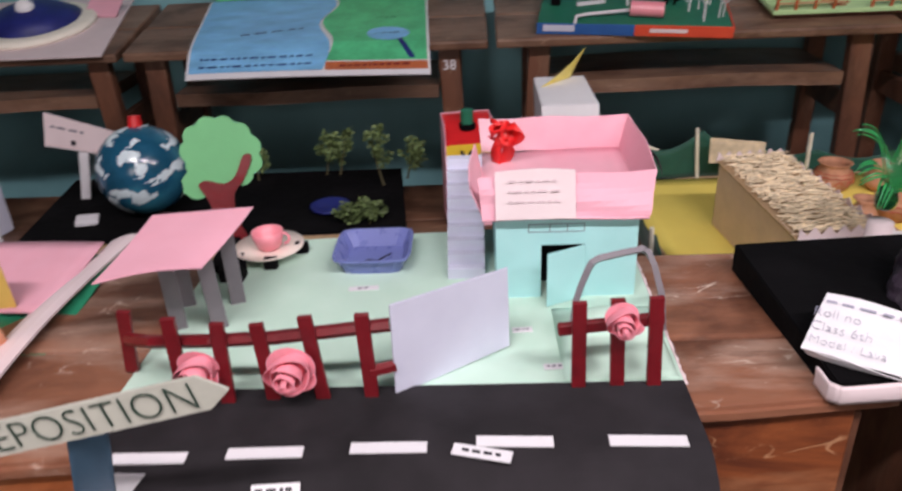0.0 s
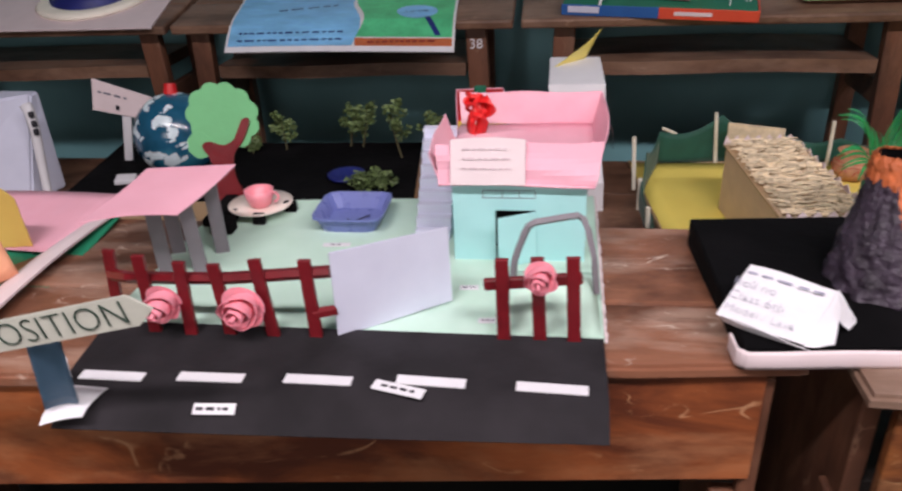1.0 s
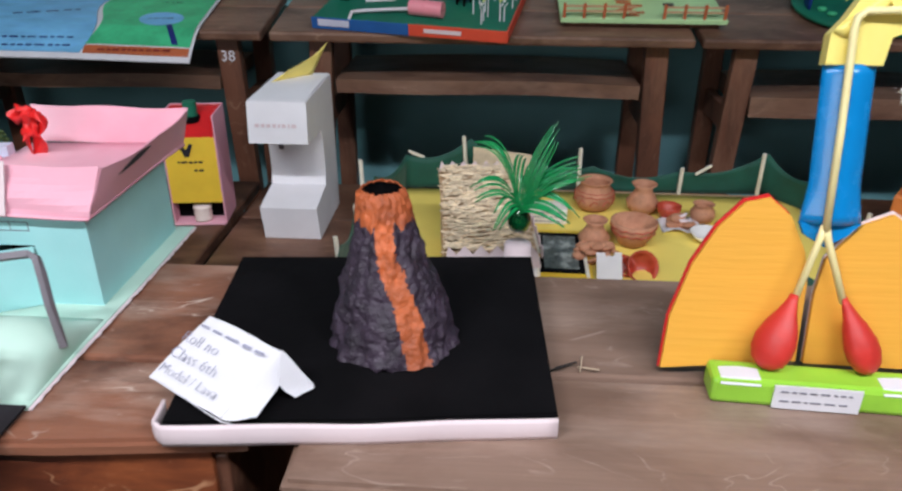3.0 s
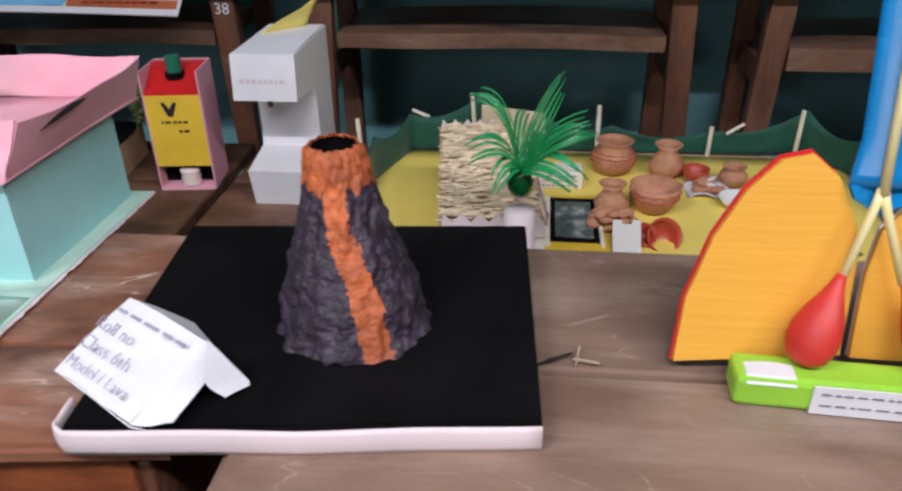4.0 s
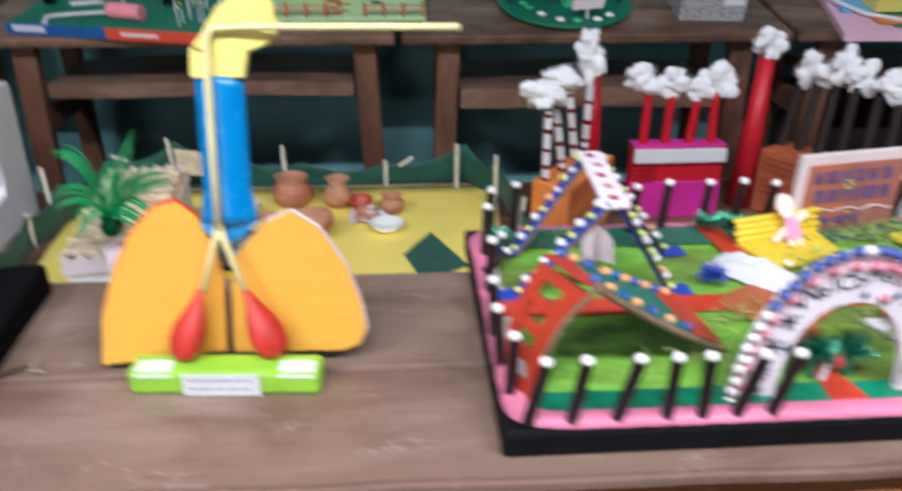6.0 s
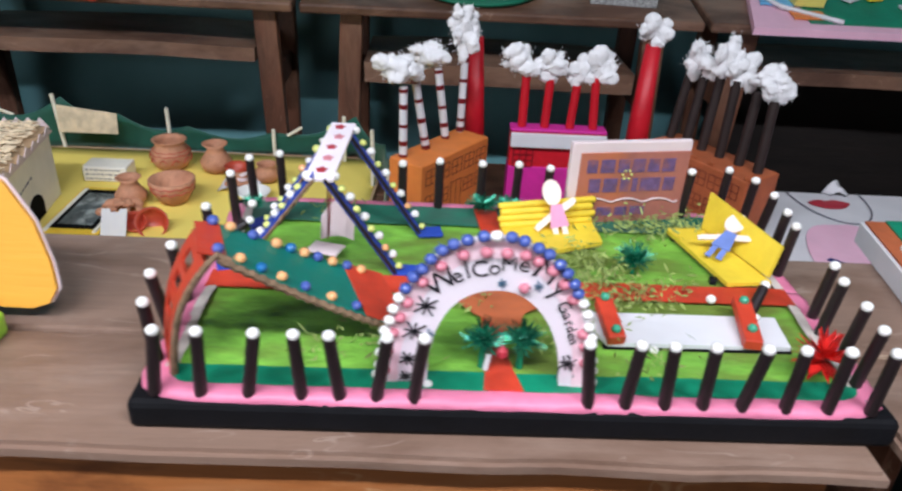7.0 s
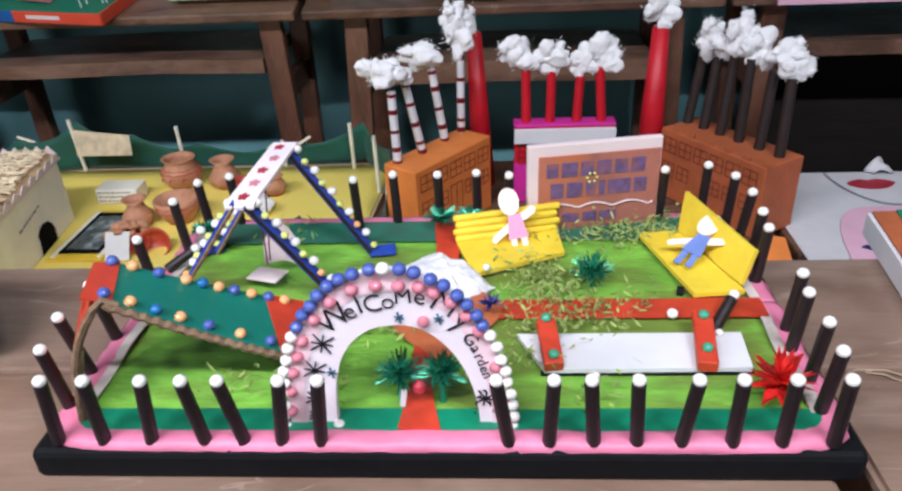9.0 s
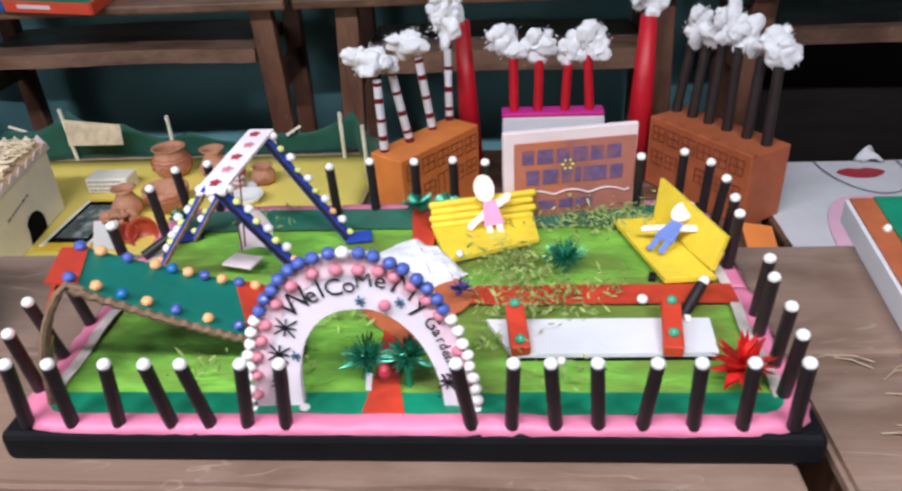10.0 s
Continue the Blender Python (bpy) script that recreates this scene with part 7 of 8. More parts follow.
for zz, x0, widths, tall in ((0.900, 0.026, (0.020, 0.026, 0.022, 0.024, 0.022, 0.024), 0.021), (0.869, 0.032, (0.022, 0.026, 0.018, 0.012, 0.036, 0.022), 0.022), (0.826, 0.050, (0.028, 0.024, 0.028), 0.014)):
    for w in widths:
        part("writing_bar", box(x0, -0.0036, zz - tall / 2, x0 + w - 0.004, -0.0026, zz + tall / 2, m=BD), board_ink, nbd)
        x0 += w + 0.001
for k in range(6):
    bead("l", BD @ Vector((0.090 + 0.007 * math.cos(k * 1.05), -0.004, 0.886 + 0.007 * math.sin(k * 1.05))), nbd, 0.3)

# ---------------------------------------------------------------- factory models behind the garden
rnd = random.Random(31)


def tuft(parent, c, r, s, seed):
    return part("cotton_smoke", puff(c, r * 1.03, s, seed), cotton, parent, "tuft of white cotton wool smoke", smooth=True)


def drawn_window(parent, m, w, h, cols=2, rows=2, mat=None):
    """One flat drawn outline with its panes left open."""
    bm = bmesh.new()
    q = 0.0011
    xs = [v for k in range(cols + 1) for v in (-w / 2 + w * k / cols - q, -w / 2 + w * k / cols + q)]
    ys = [v for k in range(rows + 1) for v in (-h / 2 + h * k / rows - q, -h / 2 + h * k / rows + q)]
    vs = [[bm.verts.new(m @ Vector((x, y, 0.0005))) for x in xs] for y in ys]
    for j in range(len(ys) - 1):
        for i in range(len(xs) - 1):
            if i % 2 == 0 or j % 2 == 0:
                bm.faces.new((vs[j][i], vs[j][i + 1], vs[j + 1][i + 1], vs[j + 1][i]))
    return part("drawn_window", bm, mat or maroon_ink, parent)


# orange factory with striped stacks
f1 = thing("factory_model", (1.78, 1.85, ZM), "orange card factory with striped stacks and cotton smoke", "craft model", "factory models")
fm1 = pose(1.730, 1.700, ZM, 0, 0, 53)
W1 = 0.272
b1 = part("building", box(0, 0, 0.001, W1, 0.096, 0.192, 0.003, m=fm1), orange_paint, f1, "orange painted block with drawn windows")
for k in range(5):
    drawn_window(b1, fm1 @ facing(0.035 + 0.051 * k, -0.001, 0.158 - 0.001 * k), 0.040, 0.036)
for k in (0, 1, 3, 4):
    drawn_window(b1, fm1 @ facing(0.035 + 0.051 * k, -0.001, 0.095), 0.038, 0.034)
drawn_window(b1, fm1 @ facing(0.137, -0.001, 0.075), 0.042, 0.085, 2, 1)
STACKS = ((0.024, 0.074, (1.683, 1.765, 0.825)), (0.100, 0.066, (1.708, 1.815, 0.828)), (0.190, 0.075, (1.760, 1.905, 0.832)), (0.256, 0.078, (1.825, 1.965, 0.843)))
for k, (u, v, top) in enumerate(STACKS):
    a, b = fm1 @ Vector((u, v, 0.191)), Vector(top)
    st = part("chimney_pipe", rod(a, b, 0.0098, 0.0094, 14), white_paper, f1, "white paper chimney with dark red rings")
    for j, f in enumerate((0.0, 0.16, 0.42, 0.70, 0.95)):
        p = a.lerp(b, f + 0.02 * math.sin(3 * k + j))
        part("ring", rod(p, p + (b - a) * (0.045 + 0.02 * ((j + k) % 2)), 0.0104, n=14), maroon, st)
tuft(f1, (1.666, 1.765, 0.868), 0.043, (1.0, 0.8, 0.85), 100)
tuft(f1, (1.705, 1.80, 0.852), 0.026, (1.0, 0.8, 0.8), 101)
tuft(f1, (1.741, 1.905, 0.866), 0.042, (1.25, 0.8, 0.75), 102)
tuft(f1, (1.822, 1.965, 0.888), 0.038, (0.9, 0.8, 1.25), 103)
tuft(f1, (1.812, 1.965, 0.935), 0.032, (0.9, 0.8, 1.0), 104)
f1r = thing("red_chimney", (1.862, 2.06, ZM), "tall tapered red chimney with cotton wool on top", "craft chimney", "red chimneys")
part("shaft", rod((1.872, 2.06, ZM + 0.001), (1.856, 2.06, 0.876), 0.032, 0.018, 20), crimson, f1r, smooth=True)
tuft(f1r, (1.842, 2.055, 0.905), 0.028, (0.8, 0.8, 1.2), 121)

# red factory with four red stacks
f2 = thing("factory_model", (2.075, 1.965, ZM), "crimson and magenta factory with red stacks and cotton smoke", "craft model", "factory models")
FX0, FX1 = 1.953, 2.196
b2 = part("building", box(FX0, 1.945, ZM + 0.001, FX1, 1.990, 0.670, 0.002), crimson, f2, "crimson painted block")
part("magenta_band", box(FX0 - 0.002, 1.942, ZM + 0.001, FX1 + 0.002, 1.992, 0.575, 0.002), magenta, b2)
part("magenta_top", box(FX0 - 0.002, 1.943, 0.670, FX1 + 0.002, 1.992, 0.677, 0.002), magenta, b2)
part("white_band", box(FX0 - 0.001, 1.930, 0.632, FX1 + 0.001, 1.943, 0.668, 0.002), white_paper, b2)
drawn_window(b2, facing(FX0 + 0.035, 1.9425, 0.60), 0.05, 0.05, 3, 3, maroon)
for k, (xa, xb, h, r, s, dx) in enumerate(((1.981, 1.980, 0.137, 0.040, (1.15, 0.8, 0.9), -0.022), (2.039, 2.041, 0.126, 0.040, (1.0, 0.8, 1.0), 0.0), (2.104, 2.109, 0.112, 0.033, (0.85, 0.8, 1.1), 0.004), (2.164, 2.154, 0.134, 0.040, (1.05, 0.8, 1.1), 0.012))):
    a, b = Vector((xa, 1.967, 0.676)), Vector((xb, 1.967, 0.676 + h))
    st = part("chimney_pipe", rod(a, b, 0.0112, 0.0108, 12), crimson, f2, "red paper chimney")
    tuft(st, b + Vector((dx, 0, 0.034)), r, s, 130 + k)
f2r = thing("red_chimney", (2.30, 2.02, ZM), "tall tapered red chimney with cotton wool on top", "craft chimney", "red chimneys")
part("shaft", rod((2.297, 2.02, ZM + 0.001), (2.299, 2.02, 0.885), 0.036, 0.0195, 20), crimson, f2r, smooth=True)
tuft(f2r, (2.296, 2.015, 0.922), 0.040, (1.0, 0.8, 0.9), 140)

# rust factory with dark stacks
f3 = thing("factory_model", (2.46, 1.87, ZM), "rust-brown card factory with six dark smoking stacks", "craft model", "factory models")
fm3 = pose(2.316, 1.985, ZM, 0, 0, -57)
W3 = 0.314
b3 = part("building", box(0, 0, 0.001, W3, 0.122, 0.178, 0.003, m=fm3), rust_paint, f3, "rust-brown painted block with drawn windows")
for k in range(6):
    drawn_window(b3, fm3 @ facing(0.036 + 0.048 * k, -0.001, 0.142), 0.038, 0.036)
for k in (0, 1, 3, 4, 5):
    drawn_window(b3, fm3 @ facing(0.036 + 0.048 * k, -0.001, 0.08), 0.036, 0.034)
TOPS = ((0.008, 2.407, 2.02, 0.828), (0.060, 2.431, 1.985, 0.824), (0.112, 2.455, 1.94, 0.834), (0.168, 2.476, 1.89, 0.840), (0.226, 2.514, 1.845, 0.827), (0.281, 2.537, 1.80, 0.820))
for k, (u, x, y, z) in enumerate(TOPS):
    a, b = fm3 @ Vector((u + 0.004, 0.075, 0.177)), Vector((x, y, z))
    st = part("chimney_pipe", rod(a, b, 0.0120, 0.0118, 14), dark_stack, f3, "dark brown card chimney")
for c, r, s, k in (((2.412, 2.01, 0.862), 0.036, (0.85, 0.8, 1.25), 0), ((2.442, 1.96, 0.852), 0.036, (1.0, 0.8, 0.9), 1), ((2.462, 1.93, 0.886), 0.040, (0.9, 0.8, 1.25), 2), ((2.490, 1.885, 0.862), 0.036, (1.0, 0.8, 1.1), 3), ((2.534, 1.845, 0.862), 0.036, (1.15, 0.8, 0.85), 4), ((2.548, 1.80, 0.842), 0.032, (1.0, 0.8, 1.0), 5)):
    tuft(f3, c, r, s, 150 + k)
part("card_foot", sheet(lambda u, v: (2.475 + 0.06 * u, 1.625 + 0.07 * v - 0.02 * u, ZM + 0.002 + 0.03 * v), 3, 3, 0.003), orange_paint, f3)
for k in range(6):
    part("socket_tab", box(0.034 + 0.0535 * k, 0.002, 0.1785, 0.050 + 0.0535 * k, 0.007, 0.186 + 0.003 * (k % 2), 0.001, m=fm3), rust_paint, f3, "rust card tab between chimneys")

# face chart on the bench and framed board on the far desk
fc = thing("face_chart", (2.95, 1.9, ZM), "white chart with a drawn mouth in dark red", "chart")
part("sheet", sheet(lambda u, v: (2.572 + 0.86 * u + 0.006 * v, 1.46 + 0.62 * v, ZM + 0.003 + 0.004 * max(0, 0.1 - u) * 10 * v), 16, 10, 0.003), white_paper, fc)
part("mouth", prism(smooth_poly([(2.804, 2.004), (2.84, 2.024), (2.862, 2.018), (2.885, 2.026), (2.922, 2.006), (2.895, 1.978), (2.862, 1.970), (2.83, 1.977)], 4), 0.0015, pose(0, 0, ZM + 0.0065)), lips_red, fc, "dark red painted lips")
part("chin_line", tube([(2.876 - 0.105 * math.cos(math.pi * k / 24), 2.07 - 0.19 * math.sin(math.pi * k / 24), ZM + 0.0068) for k in range(25)], 0.0022, 4), grey_ink, fc)
part("pink_shape", prism(smooth_poly([(2.655, 1.50), (2.665, 1.64), (2.690, 1.755), (2.735, 1.84), (2.80, 1.866), (2.90, 1.83), (2.96, 1.50)], 4), 0.0015, pose(0, 0, ZM + 0.0065)), foam_pink, fc, "pale pink painted shape")
part("blue_shape", prism([(2.700, 1.672), (2.715, 1.682), (2.738, 1.662), (2.728, 1.650)], 0.0015, pose(0, 0, ZM + 0.0085)), navy, fc)
part("paper_curl", sheet(lambda u, v: (2.885 + 0.05 * u + 0.012 * math.sin(6 * v), 2.055 + 0.025 * v, ZM + 0.008 + 0.028 * math.sin(3.1 * u) * (0.4 + v)), 8, 5, 0.001), white_paper, fc, smooth=True)
fb = thing("framed_board", (2.75, 1.05, ZD), "white-edged board with brown and teal panels", "board")
part("frame", prism([(2.392, 0.80), (3.1, 0.80), (3.1, 1.217), (2.447, 1.217)], 0.034, pose(0, 0, ZD + 0.0008)), white_paper, fb)
part("brown_panel", prism([(2.398, 0.805), (3.08, 0.805), (3.08, 1.214), (2.452, 1.214)], 0.003, pose(0, 0, ZD + 0.036)), rust_paint, fb)
part("teal_panel", prism([(2.428, 0.82), (3.06, 0.82), (3.06, 1.212), (2.484, 1.212)], 0.003, pose(0, 0, ZD + 0.0393)), sea_green, fb)
for x, y in ((2.462, 1.118), (2.449, 1.03)):
    part("pin", ball((x, y, ZD + 0.042), 0.006), bead_white, fb)

# ---------------------------------------------------------------- things on the back desks
# water chart with its upright sheet
wc = thing("water_chart", (-0.45, 2.55, ZB), "hand-painted blue and green water chart hanging over the desk edge", "chart")


def chart_f(u, v, off=0.0):
    p = Vector((-0.825, 2.228, 0.845)).lerp(Vector((-0.088, 2.222, 0.845)), u)
    q = Vector((-0.88, 2.76, 0.85)).lerp(Vector((-0.115, 2.74, 0.85)), u)
    o = p.lerp(q, v)
    return Vector((o.x, o.y, max(o.z, 0.845 + 0.005 * min(1, v * 3)) + off + 0.003 * math.sin(4 * u) - 0.042 * (max(0, 2.36 - o.y) / 0.13) ** 1.3))


part("sheet", sheet(lambda u, v: chart_f(u, v), 14, 10, 0.004), white_paper, wc)
part("blue_field", sheet(lambda u, v: chart_f(0.012 + (0.55 + 0.03 * math.sin(9 * v)) * u, 0.035 + 0.955 * v, 0.0022), 10, 12, -0.001), chart_blue, wc)
part("green_field", sheet(lambda u, v: chart_f(0.575 + 0.03 * math.sin(9 * v) * (1 - u) + 0.415 * u, 0.10 + 0.89 * v, 0.0022), 10, 12, -0.001), chart_green, wc)
part("brown_band", sheet(lambda u, v: chart_f(0.575 + 0.415 * u, 0.035 + 0.055 * v, 0.0022), 6, 1, -0.001), rust_paint, wc)
part("pond", sheet(lambda u, v: chart_f(0.83 + 0.09 * v * math.cos(6.283 * u), 0.36 + 0.10 * v * math.sin(6.283 * u), 0.0034), 24, 2, -0.0006), chart_blue, wc)
part("stream", sheet(lambda u, v: chart_f(0.87 + 0.06 * u + 0.025 * (v - 0.5), 0.30 - 0.19 * u, 0.0034), 5, 1, -0.0006), navy, wc)
scribble(2, 0.36, 0.022, 0.006, Matrix.Translation(chart_f(0.3, 0.10, 0.0045)) @ pose(0, 0, 0, 20, 0, 1), navy, wc, rnd)
scribble(1, 0.20, 0.03, 0.008, Matrix.Translation(chart_f(0.34, 0.42, 0.003)) @ pose(0, 0, 0, 3, 0, 12), navy, wc, rnd)
scribble(1, 0.12, 0.02, 0.006, Matrix.Translation(chart_f(0.8, 0.62, 0.003)) @ pose(0, 0, 0, 3, 0, 0), board_green, wc, rnd)
scribble(1, 0.10, 0.016, 0.005, Matrix.Translation(chart_f(0.83, 0.36, 0.0042)) @ pose(0, 0, 0, 3, 0, 4), navy, wc, rnd)
scribble(1, 0.22, 0.018, 0.006, Matrix.Translation(chart_f(0.78, 0.062, 0.004)) @ pose(0, 0, 0, 24), maroon, wc, rnd)
us = part("upright_sheet", sheet(lambda u, v: (-0.86 + 0.745 * u, 2.765 + 0.14 * v + 0.02 * math.sin(3 * u), 0.852 + 0.34 * v), 8, 8, 0.003), rose_white, wc, "upright white sheet painted with flowers")
for cx, cz, r in ((-0.17, 0.965, 0.045), (-0.22, 1.03, 0.055), (-0.31, 0.97, 0.05), (-0.30, 1.06, 0.04), (-0.42, 1.0, 0.05)):
    part("painted_flower", prism([(r * (1 + 0.18 * math.sin(5 * a)) * math.cos(a), r * (1 + 0.18 * math.sin(5 * a)) * math.sin(a)) for a in [k * 0.2618 for k in range(24)]], 0.001, upright(cx, 2.762 + 0.14 * (cz - 0.852) / 0.34 - 0.002 + 0.02 * math.sin(3 * (cx + 0.86) / 0.745), cz, 0, -22)), orange_paint if r > 0.045 else peach, us)
part("green_strip", sheet(lambda u, v: (-0.86 + 0.745 * u, 2.758 + 0.02 * math.sin(3 * u) + 0.024 * v, 0.853 + 0.06 * v), 8, 2, 0.002), chart_green, us)

# round navy plaque on a white chart
nv = thing("navy_disc_chart", (-1.45, 2.6, ZB), "white chart carrying a dark blue disc in a beige ring", "chart")
part("sheet", prism([(-2.1, 2.33), (-1.108, 2.335), (-1.19, 2.86), (-2.1, 2.86)], 0.006, pose(0, 0, ZB + 0.001)), rose_white, nv)
part("beige_ring", lathe((-1.44, 2.60, ZB + 0.0075), [(0.20, 0), (0.205, 0.01), (0.19, 0.02), (0.15, 0.018), (0.1, 0.004)], 40), cream_card, nv, smooth=True)
dsc = part("blue_disc", lathe((-1.45, 2.62, ZB + 0.012), [(0.155, 0), (0.16, 0.012), (0.10, 0.05), (0.03, 0.07), (0.01, 0.072)], 40), navy, nv, "dark blue painted mound", smooth=True)
part("white_ball", ball((-1.44, 2.585, 0.918), 0.03, (1, 1, 0.9), 3), cotton, dsc, smooth=True)
for k in range(14):
    a, r = rnd.uniform(0, 6.28), rnd.uniform(0.06, 0.14)
    part("star_dot", ball((-1.45 + r * math.cos(a), 2.62 + r * math.sin(a), ZB + 0.085 - 0.43 * r), 0.006, (1, 1, 0.5), 1), bead_white if k % 3 else bead_lime, dsc)
part("pink_note", obox((-1.235, 2.70, ZB + 0.030), (0.12, 0.09, 0.004), (25, 0, -6)), pink_card, nv, "pink paper note")

# solar pump field board
DMX = pose(0.236, 2.392, ZB, 0, 0, -9.1) @ Matrix.Diagonal((0.906, 1, 1, 1))
sp = thing("solar_field_model", (0.5, 2.55, ZB), "green field board with solar panel, tank and blue backdrop", "craft model")


def db(x0, y0, z0, x1, y1, z1, bv=0.001):
    return box(x0, y0, z0, x1, y1, z1, bv, m=DMX)


def dp(x, y, z):
    return DMX @ Vector((x, y, z))


part("board", db(0, 0, 0.001, 0.63, 0.40, 0.034, 0.002), board_green, sp)
part("blue_edge", db(-0.002, -0.004, 0.002, 0.32, -0.0005, 0.036), board_blue, sp)
part("red_edge", db(0.3205, -0.004, 0.002, 0.632, -0.0005, 0.036), board_red, sp)
part("red_edge", db(0.6305, -0.0004, 0.002, 0.636, 0.40, 0.036), board_red, sp)
es = part("edge_slip", db(0.02, -0.006, 0.012, 0.125, -0.0045, 0.032), lilac_paper, sp)
es = part("edge_slip", db(0.37, -0.006, 0.014, 0.49, -0.0045, 0.026), rose_white, sp)
part("backdrop", box(0.06, 0.36, 0.036, 0.625, 0.366, 0.34, 0.002, m=DMX), sky_board, sp, "blue painted sky backdrop")
for x, z in ((0.46, 0.30), (0.56, 0.31)):
    part("cloud", prism(smooth_poly([(-0.05, -0.012), (0.05, -0.012), (0.045, 0.012), (0.01, 0.026), (-0.03, 0.016)], 4), 0.002, DMX @ upright(x, 0.359, z)), white_paper, sp)
for k in range(8):
    a = k * math.pi / 8
    part("sun_ray", obox((0, 0, 0), (0.09, 0.0016, 0.003), (0, math.degrees(a), 0)), white_paper, sp).matrix_basis = Matrix.Translation(-ORIGIN[sp]) @ DMX @ Matrix.Translation((0.22, 0.358, 0.31)) @ Matrix.Translation(ORIGIN[sp]) @ Matrix.Identity(4)
part("white_canal", db(0.13, 0.30, 0.0345, 0.40, 0.335, 0.065), white_paper, sp)
for k, x in enumerate((0.17, 0.235, 0.31, 0.38)):
    t = part("field_tree", rod(dp(x, 0.345, 0.036), dp(x, 0.345, 0.115), 0.009, n=8), stick_wood, sp)
    bm = bmesh.new()
    for j in range(90):
        o = dp(x + rnd.gauss(0, 0.012), 0.345 + rnd.gauss(0, 0.006), 0.135 + rnd.gauss(0, 0.018))
        d = Vector((rnd.uniform(-1, 1), rnd.uniform(-1, 1), rnd.uniform(-1, 1))).normalized() * 0.012
        w = d.cross(Vector((0.3, 1, 0.2))).normalized() * 0.004
        bm.faces.new([bm.verts.new(p) for p in (o - d, o + w, o + d, o - w)])
    tagged(part("tree_crown", bm, tinsel_green, t), kind="stuff")
sl = part("solar_panel", obox((0, 0, 0), (0.13, 0.085, 0.006)), black_card, sp, "black and white chequered solar panel")
PM = DMX @ pose(0.040, 0.16, 0.118, 38, 0, 12)
sl.matrix_basis = Matrix.Translation(-ORIGIN[sp]) @ PM @ Matrix.Translation(ORIGIN[sp])
for k in range(6):
    g = part("panel_line", box(-0.065 + 0.026 * k - 0.002, -0.0425, 0.0032, -0.065 + 0.026 * k + 0.002, 0.0425, 0.0042), white_paper, sp)
    g.matrix_basis = sl.matrix_basis
for k in range(5):
    g = part("panel_line", box(-0.065, -0.0425 + 0.02125 * k - 0.002, 0.0033, 0.065, -0.0425 + 0.02125 * k + 0.002, 0.0044), white_paper, sp)
    g.matrix_basis = sl.matrix_basis
part("panel_post", db(0.034, 0.15, 0.0345, 0.066, 0.185, 0.104), black_card, sp)
part("white_bar", obox((0, 0, 0), (0.10, 0.014, 0.008)), white_paper, sp).matrix_basis = Matrix.Translation(-ORIGIN[sp]) @ DMX @ pose(0.095, 0.13, 0.039, 0, 0, 20) @ Matrix.Translation(ORIGIN[sp])
part("black_table", db(0.145, 0.19, 0.072, 0.235, 0.235, 0.100), black_card, sp)
part("black_stand", db(0.178, 0.20, 0.0345, 0.205, 0.225, 0.0715), black_card, sp)
part("table_strip", db(0.158, 0.187, 0.080, 0.222, 0.1895, 0.090), white_paper, sp)
part("pink_roll", rod(dp(0.305, 0.075, 0.058), dp(0.415, 0.065, 0.058), 0.023, n=22), pink_plastic, sp, "pink paper roll")
tk = part("yellow_tank", rod(dp(0.45, 0.20, 0.068), dp(0.45, 0.20, 0.165), 0.030, n=24), yellow_paint, sp, "yellow tank on dark legs")
part("tank_lid", rod(dp(0.45, 0.20, 0.165), dp(0.45, 0.20, 0.171), 0.031, n=24), wood_back, tk)
part("tank_label", sheet(lambda u, v: dp(0.45 + 0.0338 * math.sin(-0.7 + 1.4 * u), 0.20 - 0.0308 * math.cos(-0.7 + 1.4 * u), 0.10 + 0.026 * v), 8, 1, 0.0006), cream_card, tk)
for a in (0.5, 1.6, 2.7, 3.8, 5.0):
    part("tank_leg", rod(dp(0.45 + 0.024 * math.cos(a), 0.20 + 0.024 * math.sin(a), 0.034), dp(0.45 + 0.024 * math.cos(a), 0.20 + 0.024 * math.sin(a), 0.078), 0.004, n=6), black_card, tk)
part("white_pipe", tube([dp(0.125, -0.002, 0.034), dp(0.128, 0.02, 0.05), dp(0.16, 0.05, 0.046), dp(0.30, 0.08, 0.05)], 0.005, 8), white_paper, sp)
part("white_pipe", tube([dp(0.30, 0.16, 0.036), dp(0.29, 0.19, 0.08), dp(0.285, 0.24, 0.11)], 0.004, 8), white_paper, sp)
for k in range(22):
    x, y = 0.49 + 0.13 * rnd.random(), 0.04 + 0.31 * rnd.random()
    sk = part("sprinkler", tube([dp(x, y, 0.034), dp(x, y, 0.075), dp(x + rnd.uniform(-0.012, 0.012), y - 0.008, 0.088)], 0.0022, 6), white_paper, sp, "thin white sprinkler stem")
    part("sprinkler_tip", ball(dp(x, y, 0.092), 0.005, n=1), bead_lime if k % 2 else bead_white, sk)

# cottage on a pale green board
ct = thing("cottage_model", (1.19, 2.64, ZB), "small yellow cottage on a fenced pale green board", "craft model")
CZ = 0.872
part("board", box(0.955, 2.49, CZ - 0.014, 1.43, 2.83, CZ, 0.002), pale_green, ct)
part("base_slab", box(0.972, 2.512, ZB + 0.0005, 1.415, 2.815, CZ - 0.0145, 0.003), wood_leg, ct, "dark brown base under the board")
